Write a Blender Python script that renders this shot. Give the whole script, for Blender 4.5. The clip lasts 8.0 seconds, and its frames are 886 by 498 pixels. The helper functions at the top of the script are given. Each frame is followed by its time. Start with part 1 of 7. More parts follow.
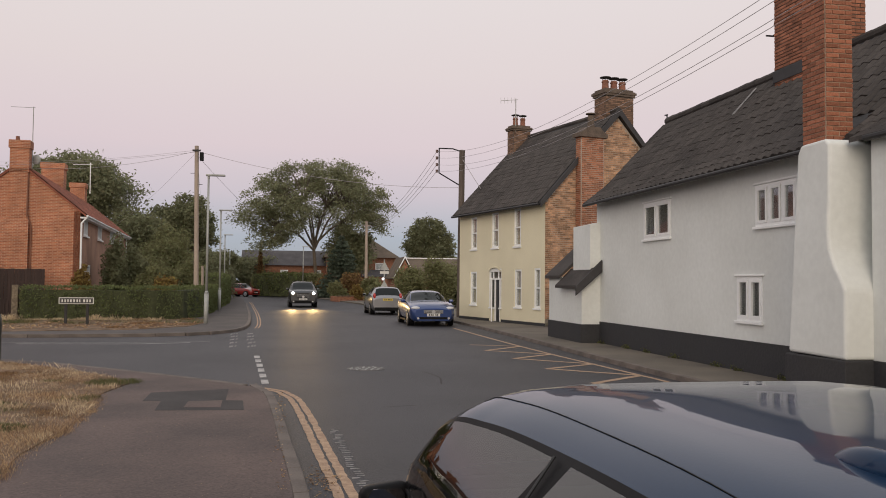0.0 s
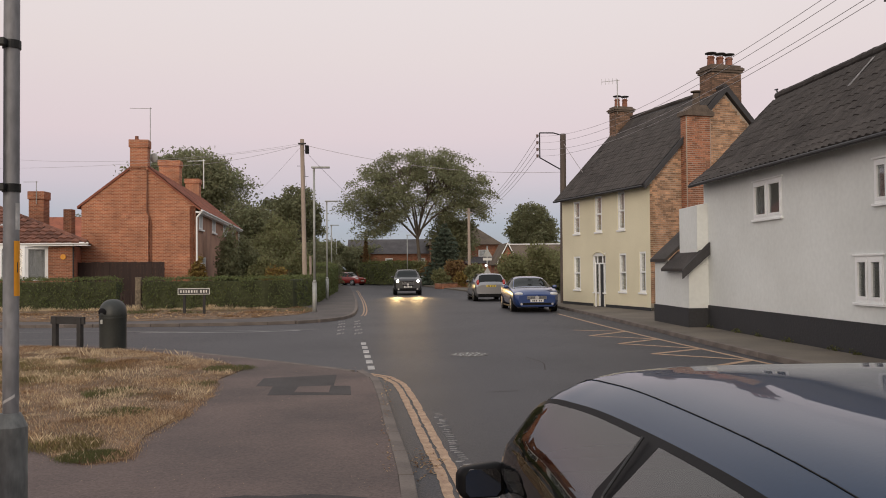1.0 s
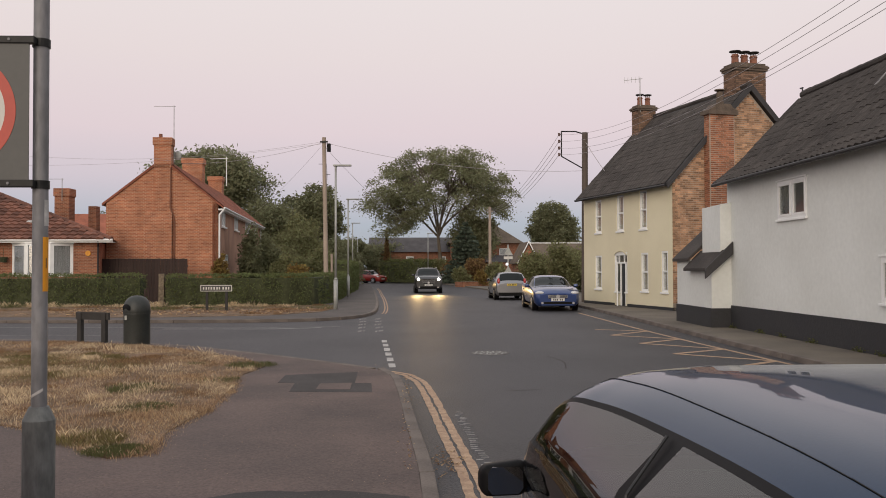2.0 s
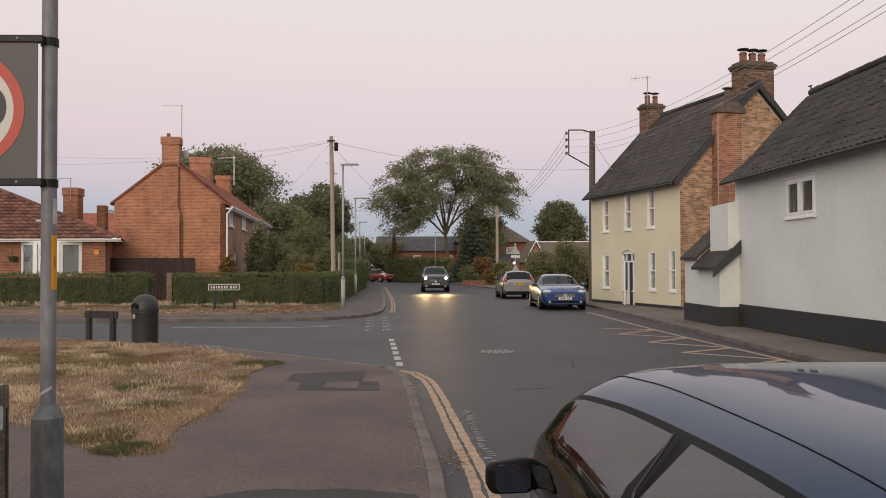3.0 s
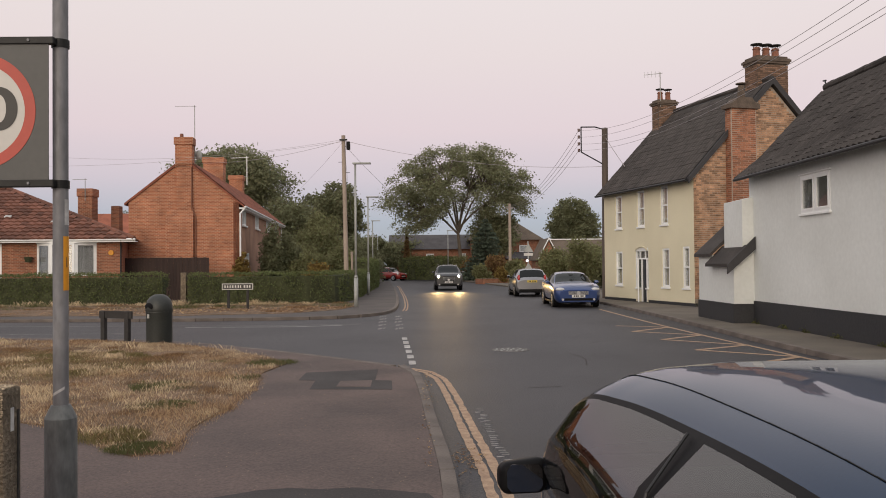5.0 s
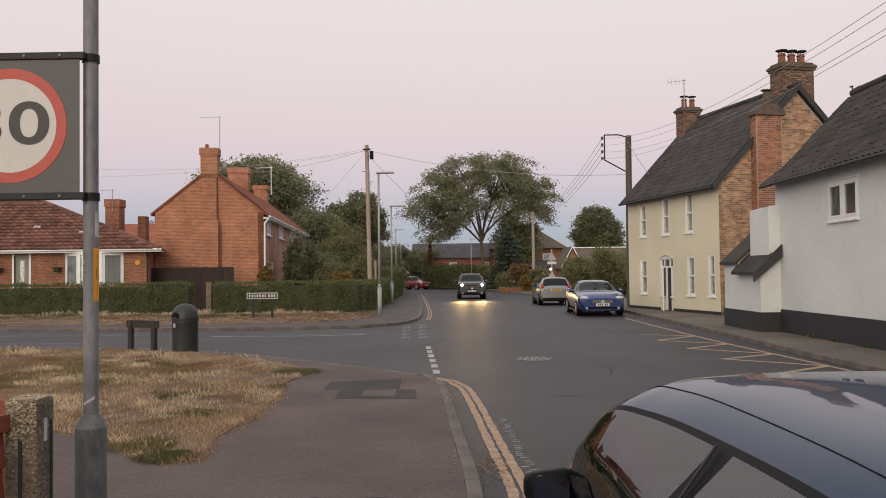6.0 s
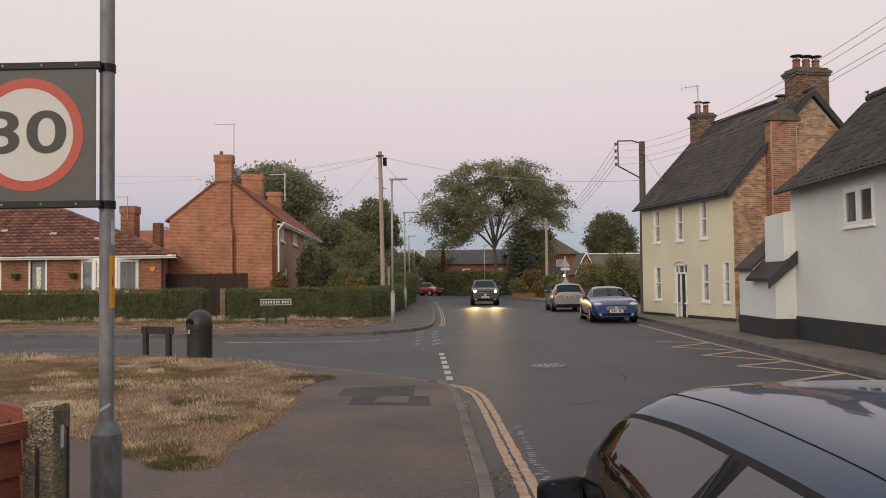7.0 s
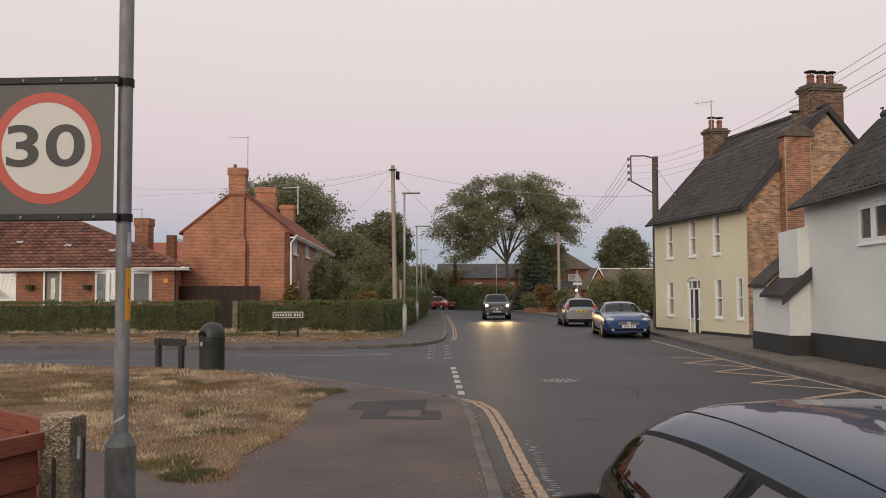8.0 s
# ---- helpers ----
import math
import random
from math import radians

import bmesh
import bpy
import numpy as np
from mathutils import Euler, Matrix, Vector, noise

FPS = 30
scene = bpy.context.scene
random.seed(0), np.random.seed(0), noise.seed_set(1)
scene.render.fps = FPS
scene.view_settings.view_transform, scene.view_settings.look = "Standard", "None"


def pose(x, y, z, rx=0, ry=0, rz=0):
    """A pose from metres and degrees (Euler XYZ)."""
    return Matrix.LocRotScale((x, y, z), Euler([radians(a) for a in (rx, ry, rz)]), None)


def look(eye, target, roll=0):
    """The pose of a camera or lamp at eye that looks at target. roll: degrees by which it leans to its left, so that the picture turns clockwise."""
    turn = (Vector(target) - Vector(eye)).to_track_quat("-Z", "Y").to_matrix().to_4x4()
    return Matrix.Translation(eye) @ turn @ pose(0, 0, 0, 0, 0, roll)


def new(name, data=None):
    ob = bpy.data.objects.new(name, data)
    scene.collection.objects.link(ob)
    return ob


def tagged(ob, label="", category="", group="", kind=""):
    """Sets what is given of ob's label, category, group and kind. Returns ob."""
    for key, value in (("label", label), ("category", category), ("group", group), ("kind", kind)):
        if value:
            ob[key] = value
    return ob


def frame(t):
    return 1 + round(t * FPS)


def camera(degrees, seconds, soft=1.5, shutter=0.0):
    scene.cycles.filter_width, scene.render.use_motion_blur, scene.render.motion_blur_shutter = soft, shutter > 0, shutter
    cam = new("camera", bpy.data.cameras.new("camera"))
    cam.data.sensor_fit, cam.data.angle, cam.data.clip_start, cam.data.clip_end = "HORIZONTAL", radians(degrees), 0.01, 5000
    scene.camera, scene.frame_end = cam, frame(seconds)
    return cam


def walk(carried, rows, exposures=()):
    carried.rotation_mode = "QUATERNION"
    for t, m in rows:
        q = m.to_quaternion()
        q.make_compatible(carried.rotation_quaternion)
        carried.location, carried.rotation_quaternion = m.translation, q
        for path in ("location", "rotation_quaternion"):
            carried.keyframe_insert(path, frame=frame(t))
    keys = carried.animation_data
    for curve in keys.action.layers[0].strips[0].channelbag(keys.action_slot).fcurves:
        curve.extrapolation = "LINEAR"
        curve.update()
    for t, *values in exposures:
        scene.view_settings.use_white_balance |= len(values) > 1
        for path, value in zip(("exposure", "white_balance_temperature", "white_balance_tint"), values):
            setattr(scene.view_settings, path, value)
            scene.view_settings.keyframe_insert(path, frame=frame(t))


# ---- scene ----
cam = camera(55.4, 8.0, soft=0.95)
PATH = [
    (0, (-0.041, 0.099, 1.767), (0.32, 2.064, 1.845), 0.5),
    (0.5, (-0.007, 0.068, 1.763), (0.184, 2.058, 1.818), -0.2),
    (1, (-0.005, 0.046, 1.762), (0.114, 2.042, 1.808), -0.5),
    (1.5, (-0.016, 0.036, 1.761), (0.072, 2.033, 1.805), -0.3),
    (3, (-0.016, 0.038, 1.756), (0.037, 2.037, 1.796), -0.2),
    (3.5, (-0.013, 0.043, 1.752), (0.033, 2.042, 1.79), -0.2),
    (4, (-0.005, 0.053, 1.752), (0.034, 2.052, 1.784), -0.3),
    (4.5, (-0.003, 0.057, 1.754), (0.034, 2.057, 1.786), -0.4),
    (6, (-0.014, 0.042, 1.766), (-0.046, 2.04, 1.823), -0.7),
    (6.5, (-0.015, 0.037, 1.768), (-0.067, 2.035, 1.834), -0.7),
    (7, (-0.014, 0.034, 1.772), (-0.077, 2.031, 1.844), -0.7),
    (7.5, (-0.016, 0.029, 1.776), (-0.095, 2.025, 1.864), -0.6),
    (8, (-0.022, 0.02, 1.776), (-0.113, 2.015, 1.881), -0.3),
]
walk(cam, [(t, look(eye, target, roll)) for t, eye, target, roll in PATH],
     [(0, 0.0), (1.0, 0.05), (3.5, 0.09), (4.5, 0.1), (6.5, 0.06), (8, 0.02)])

# ---- world and light ----
world = bpy.data.worlds.new("dusk")
scene.world = world
world.use_nodes = True
wn, wl = world.node_tree.nodes, world.node_tree.links
wn.clear()
w_out, w_bg = wn.new("ShaderNodeOutputWorld"), wn.new("ShaderNodeBackground")
w_tc, w_sep = wn.new("ShaderNodeTexCoord"), wn.new("ShaderNodeSeparateXYZ")
w_ramp, w_mix = wn.new("ShaderNodeValToRGB"), wn.new("ShaderNodeMix")
w_sky = wn.new("ShaderNodeTexSky")
w_sky.sky_type, w_sky.sun_disc = "NISHITA", False
w_sky.sun_elevation, w_sky.sun_rotation = radians(15), radians(197)
w_mix.data_type = "RGBA"
w_mix.inputs["Factor"].default_value = 0.012
w_bg.inputs["Strength"].default_value = 1.0
SKY = [(0.0, (0.30, 0.33, 0.38)), (0.05, (0.36, 0.39, 0.475)), (0.10, (0.56, 0.48, 0.535)), (0.155, (0.68, 0.55, 0.57)),
       (0.24, (0.735, 0.628, 0.612)), (0.36, (0.78, 0.705, 0.682)), (0.6, (0.81, 0.77, 0.762)), (1.0, (0.73, 0.74, 0.78))]
el = w_ramp.color_ramp.elements
while len(el) < len(SKY):
    el.new(0.5)
for e, (p, c) in zip(el, SKY):
    e.position, e.color = p, (*c, 1)
wl.new(w_tc.outputs["Generated"], w_sep.inputs[0])
wl.new(w_sep.outputs["Z"], w_ramp.inputs["Fac"])
wl.new(w_ramp.outputs["Color"], w_mix.inputs[6])
wl.new(w_sky.outputs["Color"], w_mix.inputs[7])
wl.new(w_mix.outputs[2], w_bg.inputs["Color"])
wl.new(w_bg.outputs[0], w_out.inputs["Surface"])
sun = new("sun", bpy.data.lights.new("sun", "SUN"))
sun.data.energy, sun.data.angle, sun.data.color = 1.25, radians(40), (1.0, 0.85, 0.68)
sun.matrix_world = look((-9, -30, 8.5), (0, 0, 0))
scene.view_settings.exposure = 0.0


# ---- materials ----
def nodes_of(name):
    m = bpy.data.materials.new(name)
    m.use_nodes = True
    return m, m.node_tree.nodes, m.node_tree.links, m.node_tree.nodes["Principled BSDF"]


def lift(c, f):
    return (*[min(1.0, v * f) for v in c], 1)


def mat(name, base, rough=0.8, metal=0.0, coarse=0.6, fine=25.0, vary=0.18, bump=0.15, tint=None, coat=0.0, island=0.0, random_ob=0.0, spec=0.5, stretch=(1, 1, 1)):
    """Noise at two scales on a base colour, with a fine bump. tint: the colour of the coarse stains."""
    m, n, l, b = nodes_of(name)
    tc, mp = n.new("ShaderNodeTexCoord"), n.new("ShaderNodeMapping")
    mp.inputs["Scale"].default_value = stretch
    l.new(tc.outputs["Object"], mp.inputs[0])
    big, small = n.new("ShaderNodeTexNoise"), n.new("ShaderNodeTexNoise")
    big.inputs["Scale"].default_value, big.inputs["Detail"].default_value = coarse, 5
    small.inputs["Scale"].default_value, small.inputs["Detail"].default_value = fine, 4
    l.new(mp.outputs[0], big.inputs["Vector"]), l.new(mp.outputs[0], small.inputs["Vector"])
    r1 = n.new("ShaderNodeValToRGB")
    r1.color_ramp.elements[0].position, r1.color_ramp.elements[1].position = 0.35, 0.68
    r1.color_ramp.elements[0].color = lift(base, 1 + vary * 0.6)
    r1.color_ramp.elements[1].color = (*tint, 1) if tint else lift(base, 1 - vary)
    l.new(big.outputs["Fac"], r1.inputs[0])
    r2 = n.new("ShaderNodeValToRGB")
    r2.color_ramp.elements[0].position, r2.color_ramp.elements[1].position = 0.3, 0.7
    r2.color_ramp.elements[0].color, r2.color_ramp.elements[1].color = (1 - vary, 1 - vary, 1 - vary, 1), (1, 1, 1, 1)
    l.new(small.outputs["Fac"], r2.inputs[0])
    mul = n.new("ShaderNodeMix")
    mul.data_type, mul.blend_type = "RGBA", "MULTIPLY"
    mul.inputs["Factor"].default_value = 1
    l.new(r1.outputs[0], mul.inputs[6]), l.new(r2.outputs[0], mul.inputs[7])
    last = mul.outputs[2]
    if island or random_ob:
        src = n.new("ShaderNodeNewGeometry").outputs["Random Per Island"] if island else n.new("ShaderNodeObjectInfo").outputs["Random"]
        amount = island or random_ob
        mr = n.new("ShaderNodeMapRange")
        mr.inputs["To Min"].default_value, mr.inputs["To Max"].default_value = 1 - amount, 1 + amount * 0.6
        l.new(src, mr.inputs["Value"])
        hs = n.new("ShaderNodeHueSaturation")
        l.new(mr.outputs[0], hs.inputs["Value"]), l.new(last, hs.inputs["Color"])
        last = hs.outputs[0]
    l.new(last, b.inputs["Base Color"])
    b.inputs["Roughness"].default_value, b.inputs["Metallic"].default_value = rough, metal
    b.inputs["Coat Weight"].default_value, b.inputs["Coat Roughness"].default_value = coat, 0.03
    b.inputs["Specular IOR Level"].default_value = spec
    if bump:
        bp = n.new("ShaderNodeBump")
        bp.inputs["Strength"].default_value, bp.inputs["Distance"].default_value = bump, 0.02
        l.new(small.outputs["Fac"], bp.inputs["Height"]), l.new(bp.outputs[0], b.inputs["Normal"])
    return m


def brick_mat(name, c1, c2, mortar, rot=(90, 0, 0), size=1.0, dirt=0.25):
    """Brick courses of true size for walls that stay far off."""
    m, n, l, b = nodes_of(name)
    tc, mp, br = n.new("ShaderNodeTexCoord"), n.new("ShaderNodeMapping"), n.new("ShaderNodeTexBrick")
    mp.inputs["Rotation"].default_value = [radians(a) for a in rot]
    l.new(tc.outputs["Object"], mp.inputs[0]), l.new(mp.outputs[0], br.inputs["Vector"])
    br.inputs["Scale"].default_value = 1.0
    br.inputs["Brick Width"].default_value, br.inputs["Row Height"].default_value = 0.225 * size, 0.075 * size
    br.inputs["Mortar Size"].default_value, br.inputs["Mortar Smooth"].default_value = 0.009 * size, 0.3
    br.inputs["Color1"].default_value, br.inputs["Color2"].default_value, br.inputs["Mortar"].default_value = (*c1, 1), (*c2, 1), (*mortar, 1)
    big = n.new("ShaderNodeTexNoise")
    big.inputs["Scale"].default_value, big.inputs["Detail"].default_value = 0.9, 6
    l.new(tc.outputs["Object"], big.inputs["Vector"])
    mr = n.new("ShaderNodeMapRange")
    mr.inputs["From Min"].default_value, mr.inputs["From Max"].default_value = 0.3, 0.7
    mr.inputs["To Min"].default_value, mr.inputs["To Max"].default_value = 1 - dirt, 1 + dirt * 0.6
    l.new(big.outputs["Fac"], mr.inputs["Value"])
    hs = n.new("ShaderNodeHueSaturation")
    l.new(mr.outputs[0], hs.inputs["Value"]), l.new(br.outputs["Color"], hs.inputs["Color"]), l.new(hs.outputs[0], b.inputs["Base Color"])
    bp = n.new("ShaderNodeBump")
    bp.invert = True
    bp.inputs["Strength"].default_value, bp.inputs["Distance"].default_value = 0.6, 0.01
    l.new(br.outputs["Fac"], bp.inputs["Height"]), l.new(bp.outputs[0], b.inputs["Normal"])
    b.inputs["Roughness"].default_value = 0.9
    return m


def leaf_mat(name, base, vary=0.35, hue=0.02):
    m, n, l, b = nodes_of(name)
    geo, mr, hs = n.new("ShaderNodeNewGeometry"), n.new("ShaderNodeMapRange"), n.new("ShaderNodeHueSaturation")
    mr.inputs["To Min"].default_value, mr.inputs["To Max"].default_value = 1 - vary, 1 + vary
    hm = n.new("ShaderNodeMapRange")
    hm.inputs["To Min"].default_value, hm.inputs["To Max"].default_value = 0.5 - hue, 0.5 + hue
    l.new(geo.outputs["Random Per Island"], mr.inputs["Value"]), l.new(geo.outputs["Random Per Island"], hm.inputs["Value"])
    l.new(mr.outputs[0], hs.inputs["Value"]), l.new(hm.outputs[0], hs.inputs["Hue"])
    hs.inputs["Color"].default_value = (*base, 1)
    l.new(hs.outputs[0], b.inputs["Base Color"])
    b.inputs["Roughness"].default_value, b.inputs["Specular IOR Level"].default_value = 0.75, 0.2
    tr, mx, out = n.new("ShaderNodeBsdfTranslucent"), n.new("ShaderNodeMixShader"), n["Material Output"]
    mx.inputs[0].default_value = 0.5
    l.new(hs.outputs[0], tr.inputs["Color"]), l.new(b.outputs[0], mx.inputs[1]), l.new(tr.outputs[0], mx.inputs[2]), l.new(mx.outputs[0], out.inputs["Surface"])
    return m


def glow_mat(name, colour, strength):
    m, n, l, b = nodes_of(name)
    b.inputs["Base Color"].default_value = (*colour, 1)
    b.inputs["Emission Color"].default_value, b.inputs["Emission Strength"].default_value = (*colour, 1), strength
    return m


def glass_mat(name, base, see=0.35):
    """Glass: a clear coat over a dark room, partly see-through."""
    m, n, l, b = nodes_of(name)
    b.inputs["Base Color"].default_value, b.inputs["Roughness"].default_value = (*base, 1), 0.03
    b.inputs["Transmission Weight"].default_value, b.inputs["IOR"].default_value = see, 1.5
    b.inputs["Coat Weight"].default_value, b.inputs["Coat Roughness"].default_value = 0.6, 0.01
    return m


ASPHALT = mat("asphalt", (0.044, 0.0415, 0.046), 0.58, coarse=0.35, fine=45, vary=0.46, bump=0.6, tint=(0.033, 0.031, 0.035), spec=0.45)
ASPHALT_DARK = mat("asphalt patch", (0.052, 0.045, 0.044), 0.85, coarse=1.5, fine=70, vary=0.25, bump=0.4)
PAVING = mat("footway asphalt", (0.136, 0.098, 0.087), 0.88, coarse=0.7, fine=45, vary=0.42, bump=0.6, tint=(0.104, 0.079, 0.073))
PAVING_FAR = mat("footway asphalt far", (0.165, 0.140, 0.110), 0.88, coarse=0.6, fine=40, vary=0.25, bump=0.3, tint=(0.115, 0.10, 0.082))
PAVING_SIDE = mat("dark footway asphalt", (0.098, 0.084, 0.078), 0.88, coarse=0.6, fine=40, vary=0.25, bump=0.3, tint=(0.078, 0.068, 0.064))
KERB = mat("kerb concrete", (0.175, 0.146, 0.128), 0.9, coarse=2.2, fine=40, vary=0.25, bump=0.4, random_ob=0.14)
YELLOW_LINE = mat("worn yellow paint", (0.46, 0.32, 0.212), 0.85, coarse=9, fine=45, vary=0.3, bump=0.4, tint=(0.36, 0.235, 0.16))
WHITE_LINE = mat("worn white paint", (0.52, 0.50, 0.48), 0.85, coarse=3, fine=30, vary=0.3, bump=0.3, tint=(0.33, 0.32, 0.31))
WHITE_FAINT = mat("faded white paint", (0.33, 0.315, 0.305), 0.85, coarse=6, fine=30, vary=0.45, bump=0.3, tint=(0.15, 0.145, 0.14))
EARTH = mat("dry turf", (0.235, 0.155, 0.098), 0.95, coarse=2.4, fine=16, vary=0.5, bump=0.8, tint=(0.125, 0.082, 0.046))
FIELD = mat("field", (0.06, 0.075, 0.03), 0.95, coarse=0.05, fine=3, vary=0.3, bump=0.2)
STRAW = leaf_mat("dry grass", (0.42, 0.285, 0.178), 0.6, 0.015)
PALE_GRASS = leaf_mat("bleached grass", (0.66, 0.53, 0.36), 0.4, 0.012)
BROWN_GRASS = leaf_mat("brown grass", (0.27, 0.165, 0.092), 0.65, 0.015)
GREEN_GRASS = leaf_mat("green grass", (0.125, 0.13, 0.055), 0.4, 0.02)
RENDER_WHITE = mat("white render", (0.745, 0.765, 0.74), 0.88, coarse=0.45, fine=9, vary=0.07, bump=0.05, tint=(0.68, 0.695, 0.665))
RENDER_CREAM = mat("cream render", (0.745, 0.69, 0.505), 0.88, coarse=0.45, fine=18, vary=0.06, bump=0.12, tint=(0.69, 0.635, 0.46))
PLINTH = mat("black plinth paint", (0.027, 0.027, 0.031), 0.7, coarse=1.2, fine=22, vary=0.25, bump=0.25, tint=(0.035, 0.035, 0.037))
BRICK_A = mat("old red brick", (0.38, 0.145, 0.082), 0.92, coarse=5, fine=45, vary=0.28, bump=0.5, random_ob=0.35)
BRICK_B = mat("old brick courses", (0.38, 0.150, 0.085), 0.92, coarse=5, fine=45, vary=0.28, bump=0.5, island=0.35)
BRICK_Y = mat("buff and red brick", (0.52, 0.305, 0.18), 0.92, coarse=3, fine=40, vary=0.28, bump=0.5, island=0.5)
BRICK_YO = mat("buff and red single brick", (0.52, 0.305, 0.18), 0.92, coarse=3, fine=40, vary=0.28, bump=0.5, random_ob=0.5)
BRICK_T = mat("tan-red brick courses", (0.40, 0.165, 0.090), 0.92, coarse=3, fine=40, vary=0.28, bump=0.5, island=0.42)
BRICK_TO = mat("tan-red single brick", (0.40, 0.165, 0.090), 0.92, coarse=3, fine=40, vary=0.28, bump=0.5, random_ob=0.42)
BRICK_G = mat("sooty brick courses", (0.25, 0.15, 0.10), 0.92, coarse=3, fine=40, vary=0.3, bump=0.5, island=0.5)
BRICK_GO = mat("sooty single brick", (0.25, 0.15, 0.10), 0.92, coarse=3, fine=40, vary=0.3, bump=0.5, random_ob=0.5)
SOOT = mat("sooty stone cap", (0.15, 0.115, 0.09), 0.95, coarse=4, fine=30, vary=0.3, bump=0.5)
MORTAR = mat("lime mortar", (0.50, 0.42, 0.34), 0.95, coarse=3, fine=40, vary=0.2, bump=0.4)
MORTAR_MID = mat("weathered mortar", (0.40, 0.28, 0.20), 0.95, coarse=3, fine=40, vary=0.2, bump=0.4)
MORTAR_DARK = mat("sooty mortar", (0.25, 0.17, 0.125), 0.95, coarse=3, fine=40, vary=0.2, bump=0.4)
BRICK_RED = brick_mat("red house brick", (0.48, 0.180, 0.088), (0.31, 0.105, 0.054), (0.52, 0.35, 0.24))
# Darker copy of the red brick: the side walls' shade is in its colour.
BRICK_RED_SHADED = brick_mat("red house brick, side shade in colour", (0.37, 0.12, 0.062), (0.27, 0.085, 0.045), (0.33, 0.19, 0.13), rot=(90, 0, 90))
BRICK_BUNG = brick_mat("bungalow brick", (0.36, 0.135, 0.07), (0.20, 0.075, 0.042), (0.38, 0.25, 0.17))
TILE_DARK = mat("dark pantile", (0.076, 0.067, 0.062), 0.85, coarse=1.2, fine=25, vary=0.3, bump=0.4, island=0.2, tint=(0.056, 0.049, 0.046), spec=0.25)
TILE_DARK_O = mat("dark single pantile", (0.076, 0.067, 0.062), 0.85, coarse=1.2, fine=25, vary=0.3, bump=0.4, random_ob=0.2, tint=(0.056, 0.049, 0.046), spec=0.25)
TILE_RED = mat("red roof tile", (0.33, 0.112, 0.066), 0.9, coarse=1.2, fine=20, vary=0.3, bump=0.4, island=0.3)
TILE_BROWN = mat("brown concrete tile", (0.20, 0.085, 0.057), 0.9, coarse=1.5, fine=20, vary=0.3, bump=0.4, island=0.45, tint=(0.13, 0.060, 0.044))
TILE_BROWN_O = mat("brown single concrete tile", (0.20, 0.085, 0.057), 0.9, coarse=1.5, fine=20, vary=0.3, bump=0.4, random_ob=0.45, tint=(0.13, 0.060, 0.044))
# Far grey roof is coloured paler to carry the haze of distance.
ROOF_FAR = mat("far grey roof with haze in colour", (0.095, 0.088, 0.090), 0.9, coarse=0.8, fine=8, vary=0.25, bump=0.3)
ROOF_FAR_B = mat("far brown roof", (0.15, 0.115, 0.085), 0.9, coarse=0.8, fine=8, vary=0.25, bump=0.3)
BARGE = mat("grey barge board", (0.045, 0.043, 0.045), 0.7, coarse=2, fine=20, vary=0.2, bump=0.1)
GUTTER = mat("black gutter", (0.018, 0.018, 0.02), 0.5, coarse=2, fine=20, vary=0.2, bump=0.05)
UPVC = mat("white window frame", (0.86, 0.87, 0.86), 0.45, coarse=2, fine=20, vary=0.05, bump=0.02)
PANE = glass_mat("window pane", (0.8, 0.82, 0.82), 0.92)
CURTAIN = mat("net curtain", (0.48, 0.46, 0.445), 0.9, coarse=3, fine=8, vary=0.3, bump=0.3, stretch=(6, 6, 0.3))
DARK_DOOR = mat("dark blue door", (0.025, 0.028, 0.035), 0.4, coarse=2, fine=20, vary=0.1, bump=0.05)
POT = mat("clay pot", (0.30, 0.13, 0.085), 0.85, coarse=4, fine=30, vary=0.3, bump=0.3)
COWL = mat("dark cowl", (0.03, 0.03, 0.03), 0.6, metal=0.4, coarse=4, fine=30, vary=0.2, bump=0.1)
WOOD_POLE = mat("weathered pole", (0.40, 0.325, 0.265), 0.9, coarse=1.5, fine=25, vary=0.25, bump=0.4, stretch=(4, 4, 0.3))
WOOD_DARK = mat("dark pole", (0.12, 0.095, 0.08), 0.9, coarse=1.5, fine=25, vary=0.25, bump=0.4, stretch=(4, 4, 0.3))
GALV = mat("galvanised steel", (0.25, 0.25, 0.262), 0.6, metal=0.2, coarse=5, fine=30, vary=0.3, bump=0.12, stretch=(1, 1, 0.4))
GALV_OLD = mat("weathered galvanised sleeve", (0.195, 0.205, 0.202), 0.65, metal=0.15, coarse=6, fine=35, vary=0.4, bump=0.2, stretch=(1, 1, 0.35))
GALV_FAR = mat("painted column", (0.40, 0.41, 0.39), 0.6, metal=0.3, coarse=3, fine=30, vary=0.15, bump=0.05)
SIGN_BACK = mat("sign plate", (0.085, 0.085, 0.082), 0.5, coarse=1.5, fine=25, vary=0.1, bump=0.04)
SIGN_RED = mat("sign red", (0.50, 0.075, 0.05), 0.5, coarse=2, fine=25, vary=0.1, bump=0.02)
SIGN_WHITE = mat("sign white", (0.60, 0.585, 0.545), 0.45, coarse=2, fine=25, vary=0.05, bump=0.02)
SIGN_BLACK = mat("sign black", (0.035, 0.033, 0.03), 0.5, coarse=2, fine=25, vary=0.1, bump=0.02)
BLACK_METAL = mat("black clamp", (0.02, 0.02, 0.02), 0.5, metal=0.5, coarse=4, fine=30, vary=0.2, bump=0.1)
ORANGE = mat("orange band", (0.72, 0.30, 0.012), 0.5, coarse=3, fine=30, vary=0.08, bump=0.02)
STICKER = mat("torn sticker", (0.55, 0.54, 0.53), 0.8, coarse=6, fine=30, vary=0.3, bump=0.1)
BIN = mat("dark green bin", (0.030, 0.034, 0.031), 0.5, coarse=3, fine=30, vary=0.25, bump=0.08)
